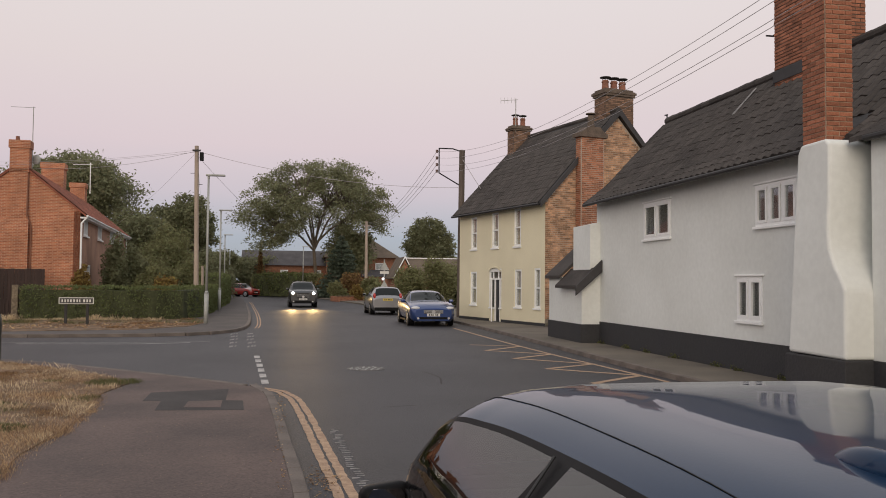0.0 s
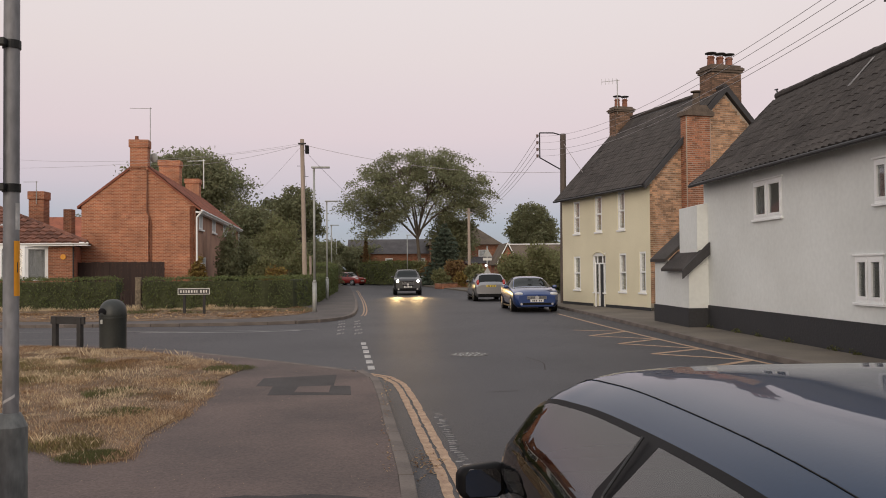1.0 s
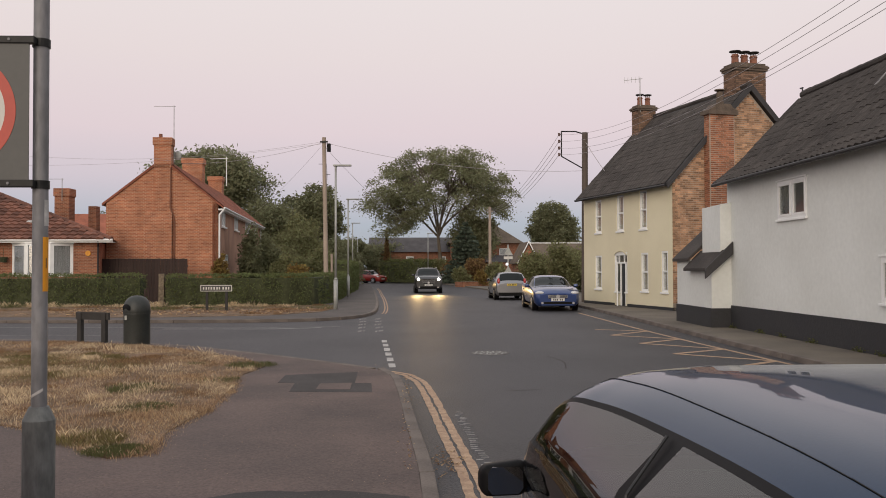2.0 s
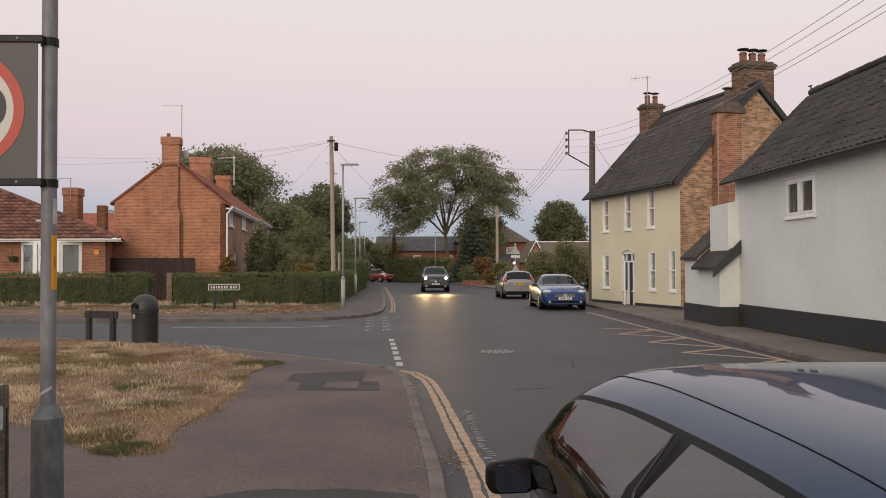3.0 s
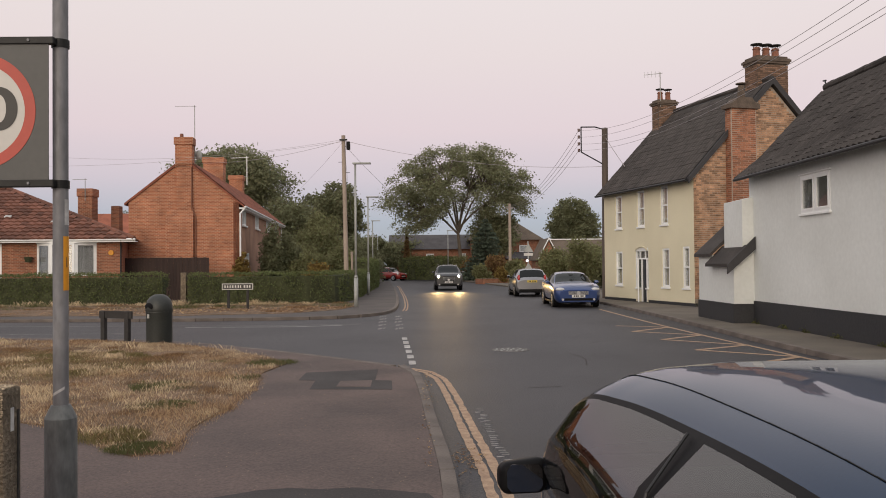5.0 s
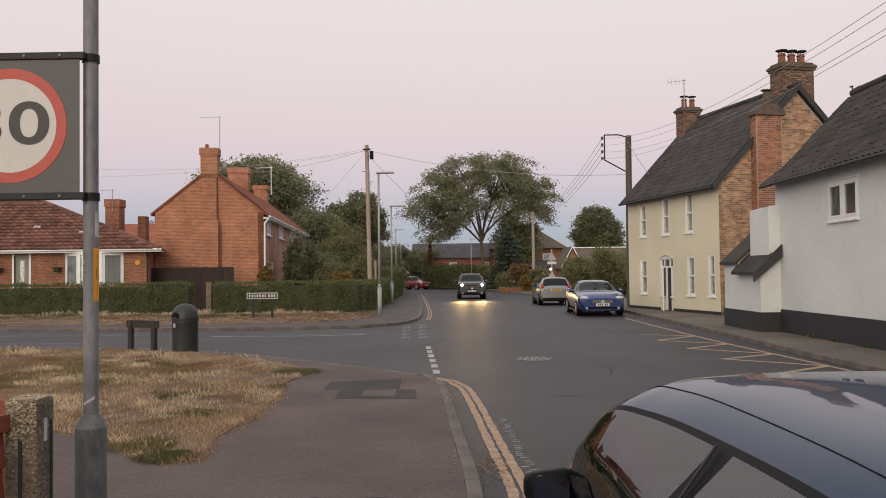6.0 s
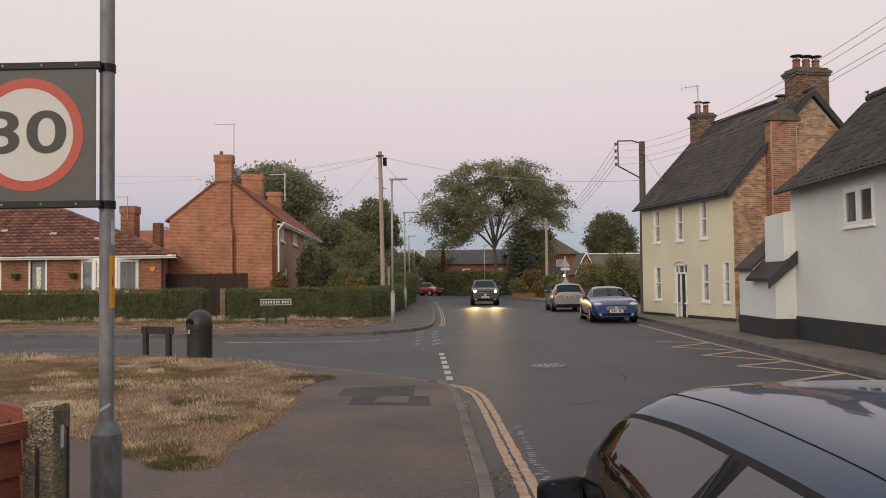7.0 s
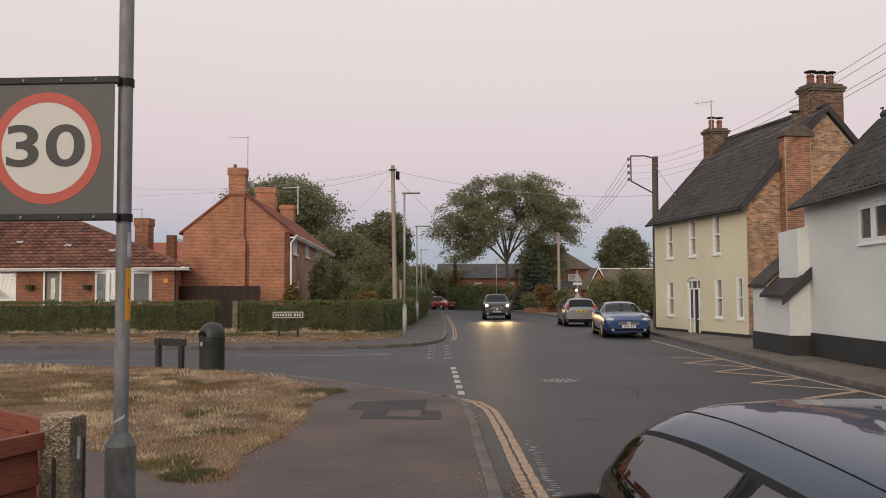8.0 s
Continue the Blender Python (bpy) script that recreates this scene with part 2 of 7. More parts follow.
TIMBER_DARK = mat("dark timber", (0.035, 0.032, 0.030), 0.8, coarse=3, fine=30, vary=0.25, bump=0.2)
FENCE_RED = mat("red-brown stained fence", (0.23, 0.065, 0.035), 0.75, coarse=1.5, fine=20, vary=0.25, bump=0.3, stretch=(1, 1, 5))
FENCE_BROWN = mat("brown fence", (0.045, 0.026, 0.021), 0.85, coarse=1, fine=15, vary=0.25, bump=0.3, stretch=(5, 5, 0.4))
CONCRETE = mat("pebbled concrete", (0.25, 0.20, 0.14), 0.95, coarse=9, fine=90, vary=0.5, bump=1.0, tint=(0.13, 0.105, 0.075))
BARK = mat("bark", (0.16, 0.13, 0.10), 0.95, coarse=2, fine=20, vary=0.3, bump=0.6, stretch=(3, 3, 0.5))
# Leaf colour of the far big trees, brightened to stand in for haze.
LEAF_BIG = leaf_mat("olive leaf lifted for haze", (0.245, 0.250, 0.145), 0.28, 0.02)
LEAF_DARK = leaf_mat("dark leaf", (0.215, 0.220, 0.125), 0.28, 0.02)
LEAF_MID = leaf_mat("garden leaf", (0.225, 0.225, 0.110), 0.28, 0.02)
LEAF_HEDGE = leaf_mat("hedge leaf", (0.150, 0.172, 0.072), 0.28, 0.02)
LEAF_SPRUCE = leaf_mat("blue-green needles", (0.110, 0.135, 0.098), 0.35, 0.02)
LEAF_GOLD = leaf_mat("golden leaf", (0.25, 0.170, 0.060), 0.4, 0.02)
LEAF_RUST = leaf_mat("rust leaf", (0.23, 0.145, 0.07), 0.4, 0.02)
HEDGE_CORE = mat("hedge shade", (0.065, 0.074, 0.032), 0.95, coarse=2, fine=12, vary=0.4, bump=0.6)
WIRE = mat("grey cable", (0.40, 0.37, 0.38), 0.7, coarse=2, fine=20, vary=0.1, bump=0)
CERAMIC = mat("brown insulator", (0.10, 0.05, 0.04), 0.3, coarse=5, fine=30, vary=0.1, bump=0)
RUBBER = mat("tyre rubber", (0.018, 0.018, 0.018), 0.85, coarse=4, fine=40, vary=0.2, bump=0.1)
ALLOY = mat("alloy rim", (0.45, 0.45, 0.46), 0.35, metal=0.9, coarse=4, fine=30, vary=0.1, bump=0)
TRIM_BLACK = mat("black trim", (0.009, 0.009, 0.010), 0.5, coarse=4, fine=40, vary=0.15, bump=0.02, spec=0.09)
CAR_GLASS = glass_mat("tinted car glass", (0.012, 0.015, 0.015), 0.0)
CAR_GLASS.node_tree.nodes["Principled BSDF"].inputs["Coat Weight"].default_value = 0.0
NEAR_GLASS, gn, gl_, gb = nodes_of("near car glass")
g_clear, g_shine, g_fres, g_mix = gn.new("ShaderNodeBsdfTransparent"), gn.new("ShaderNodeBsdfGlossy"), gn.new("ShaderNodeFresnel"), gn.new("ShaderNodeMixShader")
g_clear.inputs["Color"].default_value, g_shine.inputs["Roughness"].default_value, g_fres.inputs["IOR"].default_value = (0.72, 0.82, 0.80, 1), 0.01, 2.0
gl_.new(g_fres.outputs[0], g_mix.inputs[0]), gl_.new(g_clear.outputs[0], g_mix.inputs[1]), gl_.new(g_shine.outputs[0], g_mix.inputs[2])
gl_.new(g_mix.outputs[0], gn["Material Output"].inputs["Surface"])
SEAT = mat("charcoal seat cloth", (0.035, 0.037, 0.04), 0.95, coarse=4, fine=60, vary=0.25, bump=0.3)
MIRROR = mat("mirror glass", (0.42, 0.44, 0.45), 0.03, metal=1.0, coarse=4, fine=40, vary=0.03, bump=0)
CAR_GLASS.node_tree.nodes["Principled BSDF"].inputs["Specular IOR Level"].default_value = 0.28
PLATE = mat("number plate", (0.62, 0.62, 0.60), 0.5, coarse=4, fine=40, vary=0.05, bump=0)
PLATE_Y = mat("yellow number plate", (0.60, 0.45, 0.06), 0.5, coarse=4, fine=40, vary=0.05, bump=0)
LENS = mat("lamp lens", (0.55, 0.56, 0.58), 0.15, coarse=4, fine=40, vary=0.1, bump=0, coat=0.8)
TAIL = mat("tail lamp", (0.40, 0.02, 0.015), 0.2, coarse=4, fine=40, vary=0.1, bump=0, coat=0.8)
HEADLIGHT = glow_mat("lit headlight", (1.0, 0.78, 0.46), 45.0)


def paint(name, base, metal=0.5, spec=0.5, coat=1.0):
    return mat(name, base, 0.32, metal=metal, coarse=1.2, fine=120, vary=0.06, bump=0.01, coat=coat, spec=spec)


NAVY = paint("navy paint", (0.007, 0.027, 0.068), 0.0, 0.05, 0.85)
NAVY.node_tree.nodes["Principled BSDF"].inputs["Coat IOR"].default_value = 1.33
BLUE = paint("blue paint", (0.020, 0.048, 0.165), 0.35)
SILVER = paint("silver paint", (0.30, 0.30, 0.31), 0.75)
CAR_RED = paint("red paint", (0.270, 0.018, 0.012), 0.1)
DARK_GREY = paint("dark grey paint", (0.045, 0.045, 0.047), 0.5)


# ---- builders ----
def thing(name, label, category, m=None, group="", kind=""):
    ob = new(name)
    ob.empty_display_size = 0.3
    if m is not None:
        ob.matrix_world = m
    return tagged(ob, label, category, group, kind)


def part(name, bm, material, parent=None, label="", smooth=False):
    me = bpy.data.meshes.new(name)
    if smooth:
        for f in bm.faces:
            f.smooth = len(f.verts) <= 4
    bm.to_mesh(me)
    bm.free()
    me.materials.append(material)
    ob = new(name, me)
    ob.parent = parent
    return tagged(ob, label)


def whole(name, bm, material, label, category, m=None, group="", kind="", smooth=False):
    ob = part(name, bm, material, None, "", smooth)
    if m is not None:
        ob.matrix_world = m
    return tagged(ob, label, category, group, kind)


def piece(name, me, parent, m):
    ob = new(name, me)
    ob.parent = parent
    ob.matrix_local = m
    return ob


def mesh_of(name, verts, faces, material, parent=None, label="", smooth=False):
    me = bpy.data.meshes.new(name)
    me.from_pydata(verts, [], faces)
    me.materials.append(material)
    if smooth:
        me.polygons.foreach_set("use_smooth", [True] * len(me.polygons))
    me.update()
    ob = new(name, me)
    ob.parent = parent
    return tagged(ob, label)


def box(bm, x0, x1, y0, y1, z0, z1, bevel=0.0):
    m = Matrix.Translation(((x0 + x1) / 2, (y0 + y1) / 2, (z0 + z1) / 2)) @ Matrix.Diagonal((abs(x1 - x0), abs(y1 - y0), abs(z1 - z0), 1))
    g = bmesh.ops.create_cube(bm, size=1, matrix=m)
    if bevel:
        edges = list({e for v in g["verts"] for e in v.link_edges})
        bmesh.ops.bevel(bm, geom=edges, offset=bevel, segments=2, affect="EDGES", profile=0.6)
    return bm


def boxed(x0, x1, y0, y1, z0, z1, bevel=0.0):
    return box(bmesh.new(), x0, x1, y0, y1, z0, z1, bevel)


def rod(bm, p0, p1, r0, r1=None, seg=10):
    p0, p1 = Vector(p0), Vector(p1)
    d = p1 - p0
    m = Matrix.Translation((p0 + p1) / 2) @ d.to_track_quat("Z", "Y").to_matrix().to_4x4()
    bmesh.ops.create_cone(bm, cap_ends=True, segments=seg, radius1=r0, radius2=r0 if r1 is None else r1, depth=d.length, matrix=m)
    return bm


def rods(*list_of):
    bm = bmesh.new()
    for a in list_of:
        rod(bm, *a)
    return bm


def slab(pts, z0, z1, bm=None):
    """An upright prism over a plan."""
    bm = bm or bmesh.new()
    lo = [bm.verts.new((x, y, z0)) for x, y in pts]
    hi = [bm.verts.new((x, y, z1)) for x, y in pts]
    bm.faces.new(hi)
    bm.faces.new(lo[::-1])
    for i in range(len(pts)):
        j = (i + 1) % len(pts)
        bm.faces.new((lo[i], lo[j], hi[j], hi[i]))
    bmesh.ops.recalc_face_normals(bm, faces=bm.faces)
    return bm


def extrude_yz(pts, x0, x1, bm=None):
    """A prism over a figure in the y-z plane."""
    bm = bm or bmesh.new()
    a = [bm.verts.new((x0, y, z)) for y, z in pts]
    b = [bm.verts.new((x1, y, z)) for y, z in pts]
    bm.faces.new(a)
    bm.faces.new(b[::-1])
    for i in range(len(pts)):
        j = (i + 1) % len(pts)
        bm.faces.new((a[i], b[i], b[j], a[j]))
    bmesh.ops.recalc_face_normals(bm, faces=bm.faces)
    return bm


def extrude_xz(pts, y0, y1, bm=None):
    bm = bm or bmesh.new()
    a = [bm.verts.new((x, y0, z)) for x, z in pts]
    b = [bm.verts.new((x, y1, z)) for x, z in pts]
    bm.faces.new(a)
    bm.faces.new(b[::-1])
    for i in range(len(pts)):
        j = (i + 1) % len(pts)
        bm.faces.new((a[i], b[i], b[j], a[j]))
    bmesh.ops.recalc_face_normals(bm, faces=bm.faces)
    return bm


def sheet(bm, corners, thick):
    """A flat board from four corners, thickened below."""
    c = [Vector(p) for p in corners]
    n = (c[1] - c[0]).cross(c[2] - c[0]).normalized() * thick
    hi, lo = [bm.verts.new(p) for p in c], [bm.verts.new(p - n) for p in c]
    bm.faces.new(hi), bm.faces.new(lo[::-1])
    for i in range(len(c)):
        j = (i + 1) % len(c)
        bm.faces.new((lo[i], lo[j], hi[j], hi[i]))
    return bm


def ribbon(pts, width, z, bm=None):
    """A painted line along a plan polyline."""
    bm = bm or bmesh.new()
    p = [Vector(q) for q in pts]
    rows = []
    for i in range(len(p)):
        d = (p[min(i + 1, len(p) - 1)] - p[max(i - 1, 0)]).normalized()
        n = Vector((-d.y, d.x)) * width / 2
        rows.append((bm.verts.new((*(p[i] + n), z)), bm.verts.new((*(p[i] - n), z))))
    for a, b in zip(rows, rows[1:]):
        bm.faces.new((a[0], a[1], b[1], b[0]))
    bmesh.ops.recalc_face_normals(bm, faces=bm.faces)
    for f in bm.faces:
        if f.normal.z < 0:
            f.normal_flip()
    return bm


def smooth_line(pts, step=0.6):
    """Catmull-Rom through plan points."""
    p = [Vector(q) for q in pts]
    p = [p[0] * 2 - p[1]] + p + [p[-1] * 2 - p[-2]]
    out = []
    for i in range(1, len(p) - 2):
        n = max(1, int((p[i + 1] - p[i]).length / step))
        for k in range(n):
            t = k / n
            a, b, c, d = p[i - 1], p[i], p[i + 1], p[i + 2]
            out.append(0.5 * (2 * b + (c - a) * t + (2 * a - 5 * b + 4 * c - d) * t * t + (3 * b - a - 3 * c + d) * t ** 3))
    out.append(p[-2])
    return [tuple(v) for v in out]


def shift_line(pts, d):
    p = [Vector(q) for q in pts]
    out = []
    for i in range(len(p)):
        t = (p[min(i + 1, len(p) - 1)] - p[max(i - 1, 0)]).normalized()
        out.append(tuple(p[i] + Vector((t.y, -t.x)) * d))
    return out


# ---- ground ----
whole("ground", slab([(-700, -300), (700, -300), (700, 900), (-700, 900)], -0.4, -0.06), FIELD, "flat field and garden ground reaching the horizon", "ground", kind="structure")
whole("road", slab([(-60, -40), (9, -40), (9, 60), (9, 118), (-60, 118)], -0.3, 0.0), ASPHALT, "worn dark grey asphalt road with a side junction", "road", kind="structure")

K_NEAR = smooth_line([(0.5, -30), (0.35, -8), (0.22, 2), (0.17, 6.1), (0.12, 7.5), (0.02, 9.1), (-0.09, 11.1), (-0.24, 13.0), (-0.42, 13.75), (-0.78, 14.2), (-1.86, 15.4), (-3.36, 16.9), (-5.2, 18.5), (-7.4, 19.65), (-12, 20.4), (-25, 21.0), (-58, 22)])
K_FAR = smooth_line([(-58, 28.6), (-25, 28.0), (-16.2, 27.75), (-9.3, 27.2), (-5.75, 27.2), (-3.6, 27.6), (-2.3, 28.6), (-1.63, 30.5), (-1.48, 34.5), (-1.9, 45), (-2.62, 58), (-3.04, 65.4), (-4.6, 85), (-8, 100), (-14, 112)])
K_RIGHT = smooth_line([(7.0, -30), (7.0, 10), (6.98, 17.5), (7.1, 24), (7.15, 30), (7.1, 36), (6.9, 43), (6.3, 52), (5.6, 61), (4.7, 69), (2.83, 84.6), (1.0, 97), (-3.5, 108), (-8, 116)])
H = 0.1
pav_near = whole("pavement_near", slab(shift_line(K_NEAR, -0.125) + [(-58, -30)], -0.2, H), PAVING, "brown-grey asphalt footway at the corner", "pavement", kind="structure")
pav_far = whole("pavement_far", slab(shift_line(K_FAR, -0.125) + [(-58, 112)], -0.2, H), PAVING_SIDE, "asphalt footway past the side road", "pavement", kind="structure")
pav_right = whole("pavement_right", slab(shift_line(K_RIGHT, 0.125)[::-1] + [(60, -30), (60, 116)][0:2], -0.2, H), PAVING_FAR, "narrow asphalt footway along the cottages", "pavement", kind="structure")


def kerb(line, parent, near_y=(0, 200), length=0.9):
    """Kerb stones one by one along a plan line."""
    p = [Vector(q) for q in line]
    bm = boxed(-0.062, 0.062, -length / 2 + 0.004, length / 2 - 0.004, -0.2, 0.0, 0.012)
    me = bpy.data.meshes.new("kerbstone")
    bm.to_mesh(me), bm.free()
    me.materials.append(KERB)
    run, at = 0.0, length / 2
    k = 0
    for a, b in zip(p, p[1:]):
        d = b - a
        while at <= run + d.length:
            q = a + d * ((at - run) / d.length)
            if near_y[0] <= q.y <= near_y[1] and q.x > -40:
                ob = piece("kerbstone", me, parent, Matrix.Translation((q.x, q.y, H + 0.004 + random.uniform(-0.003, 0.003))) @ Matrix.Rotation(math.atan2(d.y, d.x) - math.pi / 2 + random.uniform(-0.006, 0.006), 4, "Z"))
                k += 1
            at += length
        run += d.length


def line_thing(name, bm, material, label):
    return whole(name, bm, material, label, "road marking", kind="structure")


# painted lines
def worn_ribbon(pts, width, z, ragged=0.35, step=0.09):
    """A painted line with broken, uneven edges."""
    p = [Vector(q) for q in pts]
    bm, rows = bmesh.new(), []
    for a, b in zip(p, p[1:]):
        t = (b - a).normalized()
        n = Vector((-t.y, t.x)) * width / 2
        for k in range(max(1, int((b - a).length / step))):
            q = a + t * (k * step)
            l, r = 1 - ragged * random.random() ** 2, 1 - ragged * random.random() ** 2
            rows.append((bm.verts.new((*(q + n * l), z)), bm.verts.new((*(q - n * r), z))))
    for a, b in zip(rows, rows[1:]):
        bm.faces.new((a[0], a[1], b[1], b[0]))
    for f in bm.faces:
        f.normal_update()
        if f.normal.z < 0:
            f.normal_flip()
    return bm


for off in (0.262, 0.378):
    line_thing("yellow_line", worn_ribbon([q for q in shift_line(K_NEAR, off) if q[1] > -5 and q[0] > -0.95], 0.098, 0.004), YELLOW_LINE, "worn yellow double line beside the kerb")
for off in (0.285, 0.398):
    line_thing("yellow_line", ribbon([q for q in shift_line(K_FAR, off) if 31.5 < q[1] < 70], 0.055, 0.004), YELLOW_LINE, "worn yellow double line beside the far kerb")
edge = smooth_line([(6.78, 9), (6.73, 14.15), (6.67, 15.5), (6.55, 17.6), (6.41, 20.2), (6.29, 24.6), (6.23, 31.8)])
line_thing("yellow_line", ribbon(edge, 0.1, 0.004), YELLOW_LINE, "yellow edge line beside the keep-clear zigzag")
outer = [(5.04, 23.45), (5.03, 21.46), (5.16, 19.15), (5.22, 16.83), (5.27, 14.31), (5.3, 12)]
inner = [(6.33, 22.75), (6.41, 20.22), (6.57, 17.72), (6.68, 15.45), (6.74, 13.2)]
for i, q in enumerate(inner):
    line_thing("zigzag_line", ribbon([outer[i], q], 0.15, 0.005), YELLOW_LINE, "yellow zigzag keep-clear line on the road")
    line_thing("zigzag_line", ribbon([q, outer[i + 1]], 0.15, 0.006), YELLOW_LINE, "yellow zigzag keep-clear line on the road")
for i in range(6):
    y = 15.2 + i * 0.98
    x = -0.38 - (y - 14.95) * 0.062
    line_thing("dash_line", slab([(x - 0.055, y - 0.3), (x + 0.065, y - 0.28), (x + 0.04, y + 0.28), (x - 0.085, y + 0.3)], 0.001, 0.005), WHITE_LINE, "white junction dash on the road")
for row, x0 in enumerate((-0.92, -1.42)):
    for i in range(5):
        y = 23.3 + i * 1.35
        x = x0 - (y - 23) * 0.05
        for k in range(3):
            dx = k * 0.07 + random.uniform(-0.02, 0.02)
            line_thing("dash_line", slab([(x - 0.12 + dx, y - 0.35 + k * 0.16), (x - 0.07 + dx, y - 0.35 + k * 0.16), (x - 0.07 + dx, y + 0.2 + k * 0.1), (x - 0.12 + dx, y + 0.2 + k * 0.1)], 0.001, 0.005), WHITE_FAINT, "worn white junction dash on the road")
line_thing("side_line", ribbon(smooth_line([(-14, 25.6), (-9, 25.3), (-5, 24.9), (-2.2, 25.2)]), 0.09, 0.004), WHITE_FAINT, "thin worn white line across the side road")
line_thing("side_line", ribbon(smooth_line([(-7.2, 24.55), (-5.2, 24.4), (-4.0, 24.35), (-2.7, 24.75)]), 0.11, 0.005), WHITE_LINE, "worn white line across the side road")
line_thing("side_line", ribbon(smooth_line([(-30, 22.9), (-12, 22.6), (-8, 22.4)]), 0.08, 0.004), WHITE_FAINT, "thin worn white line along the side road")
for i in range(10):
    y = 6.6 + i * 0.38
    bm = bmesh.new()
    for k in range(4):
        x = 0.675 - (y - 6.5) * 0.037 + random.uniform(-0.03, 0.03)
        yy = y + k * 0.085
        slab([(x - 0.05, yy), (x + random.uniform(0.0, 0.05), yy + 0.01), (x + random.uniform(0.0, 0.05), yy + 0.045), (x - 0.05, yy + 0.04)], 0.001, 0.0032, bm)
    line_thing("worn_marks", bm, WHITE_FAINT, "scuffed remains of white paint beside the yellow lines")


def blob(cx, cy, rx, ry, n=28, rough=0.06):
    return [(cx + rx * math.cos(a) * (1 + random.uniform(-rough, rough)), cy + ry * math.sin(a) * (1 + random.uniform(-rough, rough))) for a in [2 * math.pi * i / n for i in range(n)]]


manhole = thing("manhole", "round pale iron manhole cover in the road", "manhole", pose(1.55, 17.25, 0))
part("cover", slab(blob(0, 0, 0.39, 0.42, 28, 0), 0.001, 0.007), mat("worn iron cover", (0.17, 0.16, 0.155), 0.8, coarse=4, fine=30, vary=0.4, bump=0.3, tint=(0.10, 0.095, 0.09)), manhole)
for i in range(26):
    a, r = i * 2.4, 0.07 * math.sqrt(i)
    part("cover_stud", slab(blob(r * math.cos(a), r * math.sin(a), 0.024, 0.03, 8, 0), 0.006, 0.011), GALV_FAR, manhole)
part("repair_patch", slab([(-1.99, 13.15), (-0.9, 13.45), (-0.86, 12.2), (-0.62, 12.15), (-0.57, 11.3), (-1.68, 11.4), (-1.72, 12.25), (-1.97, 12.3)], 0.02, H + 0.004), ASPHALT_DARK, pav_near, "darker square of repaired asphalt")
part("repair_patch", slab([(-1.35, 12.15), (-0.9, 12.2), (-0.88, 11.55), (-1.35, 11.6)], 0.02, H + 0.007), PAVING, pav_near)
part("repair_patch", slab(blob(-0.85, 5.9, 0.9, 0.5, 24, 0.15), 0.02, H + 0.003), ASPHALT_DARK, pav_near, "dark damp stain on the footway")
cover = thing("inspection_cover", "round ribbed iron cover in the footway", "manhole", pose(-1.70, 5.82, H))
part("frame_ring", slab(blob(0, 0, 0.31, 0.31, 36, 0), 0.001, 0.007), ASPHALT_DARK, cover)
part("lid", slab(blob(0, 0, 0.27, 0.27, 36, 0), 0.002, 0.010), SIGN_BACK, cover)
for i in range(7):
    for k in range(7):
        if math.hypot(i - 3, k - 3) < 3.4:
            part("tread_stud", slab(blob((i - 3) * 0.07, (k - 3) * 0.07, 0.022, 0.014, 8, 0), 0.009, 0.015), GALV_FAR, cover)
for q in ([(2.6, 14.5), (2.75, 15.6), (2.6, 16.6)], [(3.4, 18.5), (3.7, 19.0)], [(3.9, 12.5), (4.3, 13.2)], [(1.3, 12.0), (1.8, 12.1)], [(4.2, 27.0), (4.9, 27.3), (5.2, 28.2)]):
    line_thing("road_crack", ribbon(smooth_line(q, 0.2), 0.028, 0.003), ASPHALT_DARK, "dark sealed crack in the road")

VERGE_NEAR = [(-3.64, 8.69), (-2.98, 7.74), (-2.67, 7.5), (-2.38, 7.66), (-2.5, 8.7), (-2.42, 10), (-2.5, 11.8), (-2.68, 13), (-2.5, 14.4), (-3.15, 15.6), (-5.35, 18.0), (-7.6, 19.2), (-12, 20.0), (-25, 20.6), (-45, 21.3), (-45, 14), (-10, 11.0), (-5.5, 9.6), (-4.3, 9.1)]
VERGE_FAR = [(-45, 29.9), (-13.7, 29.2), (-8.9, 28.6), (-5.0, 29.5), (-3.5, 31.5), (-3.1, 34.5), (-3.5, 36.8), (-45, 38.8)]
verge_near = whole("verge_near", slab(VERGE_NEAR, 0.03, H + 0.014), EARTH, "dry straw-coloured grass verge on the corner", "verge", kind="structure")
verge_far = whole("verge_far", slab(VERGE_FAR, 0.03, H + 0.014), EARTH, "dry grass verge in front of the hedge", "verge", kind="structure")
kerb(shift_line(K_NEAR, -0.062), pav_near, (-3, 40))
kerb(shift_line(K_FAR, -0.062), pav_far, (26, 62))
kerb(shift_line(K_RIGHT, 0.062), pav_right, (8, 60))


def inside(p, poly):
    x, y = p
    c = False
    for i in range(len(poly)):
        (x1, y1), (x2, y2) = poly[i], poly[i - 1]
        if (y1 > y) != (y2 > y) and x < (x2 - x1) * (y - y1) / (y2 - y1) + x1:
            c = not c
    return c


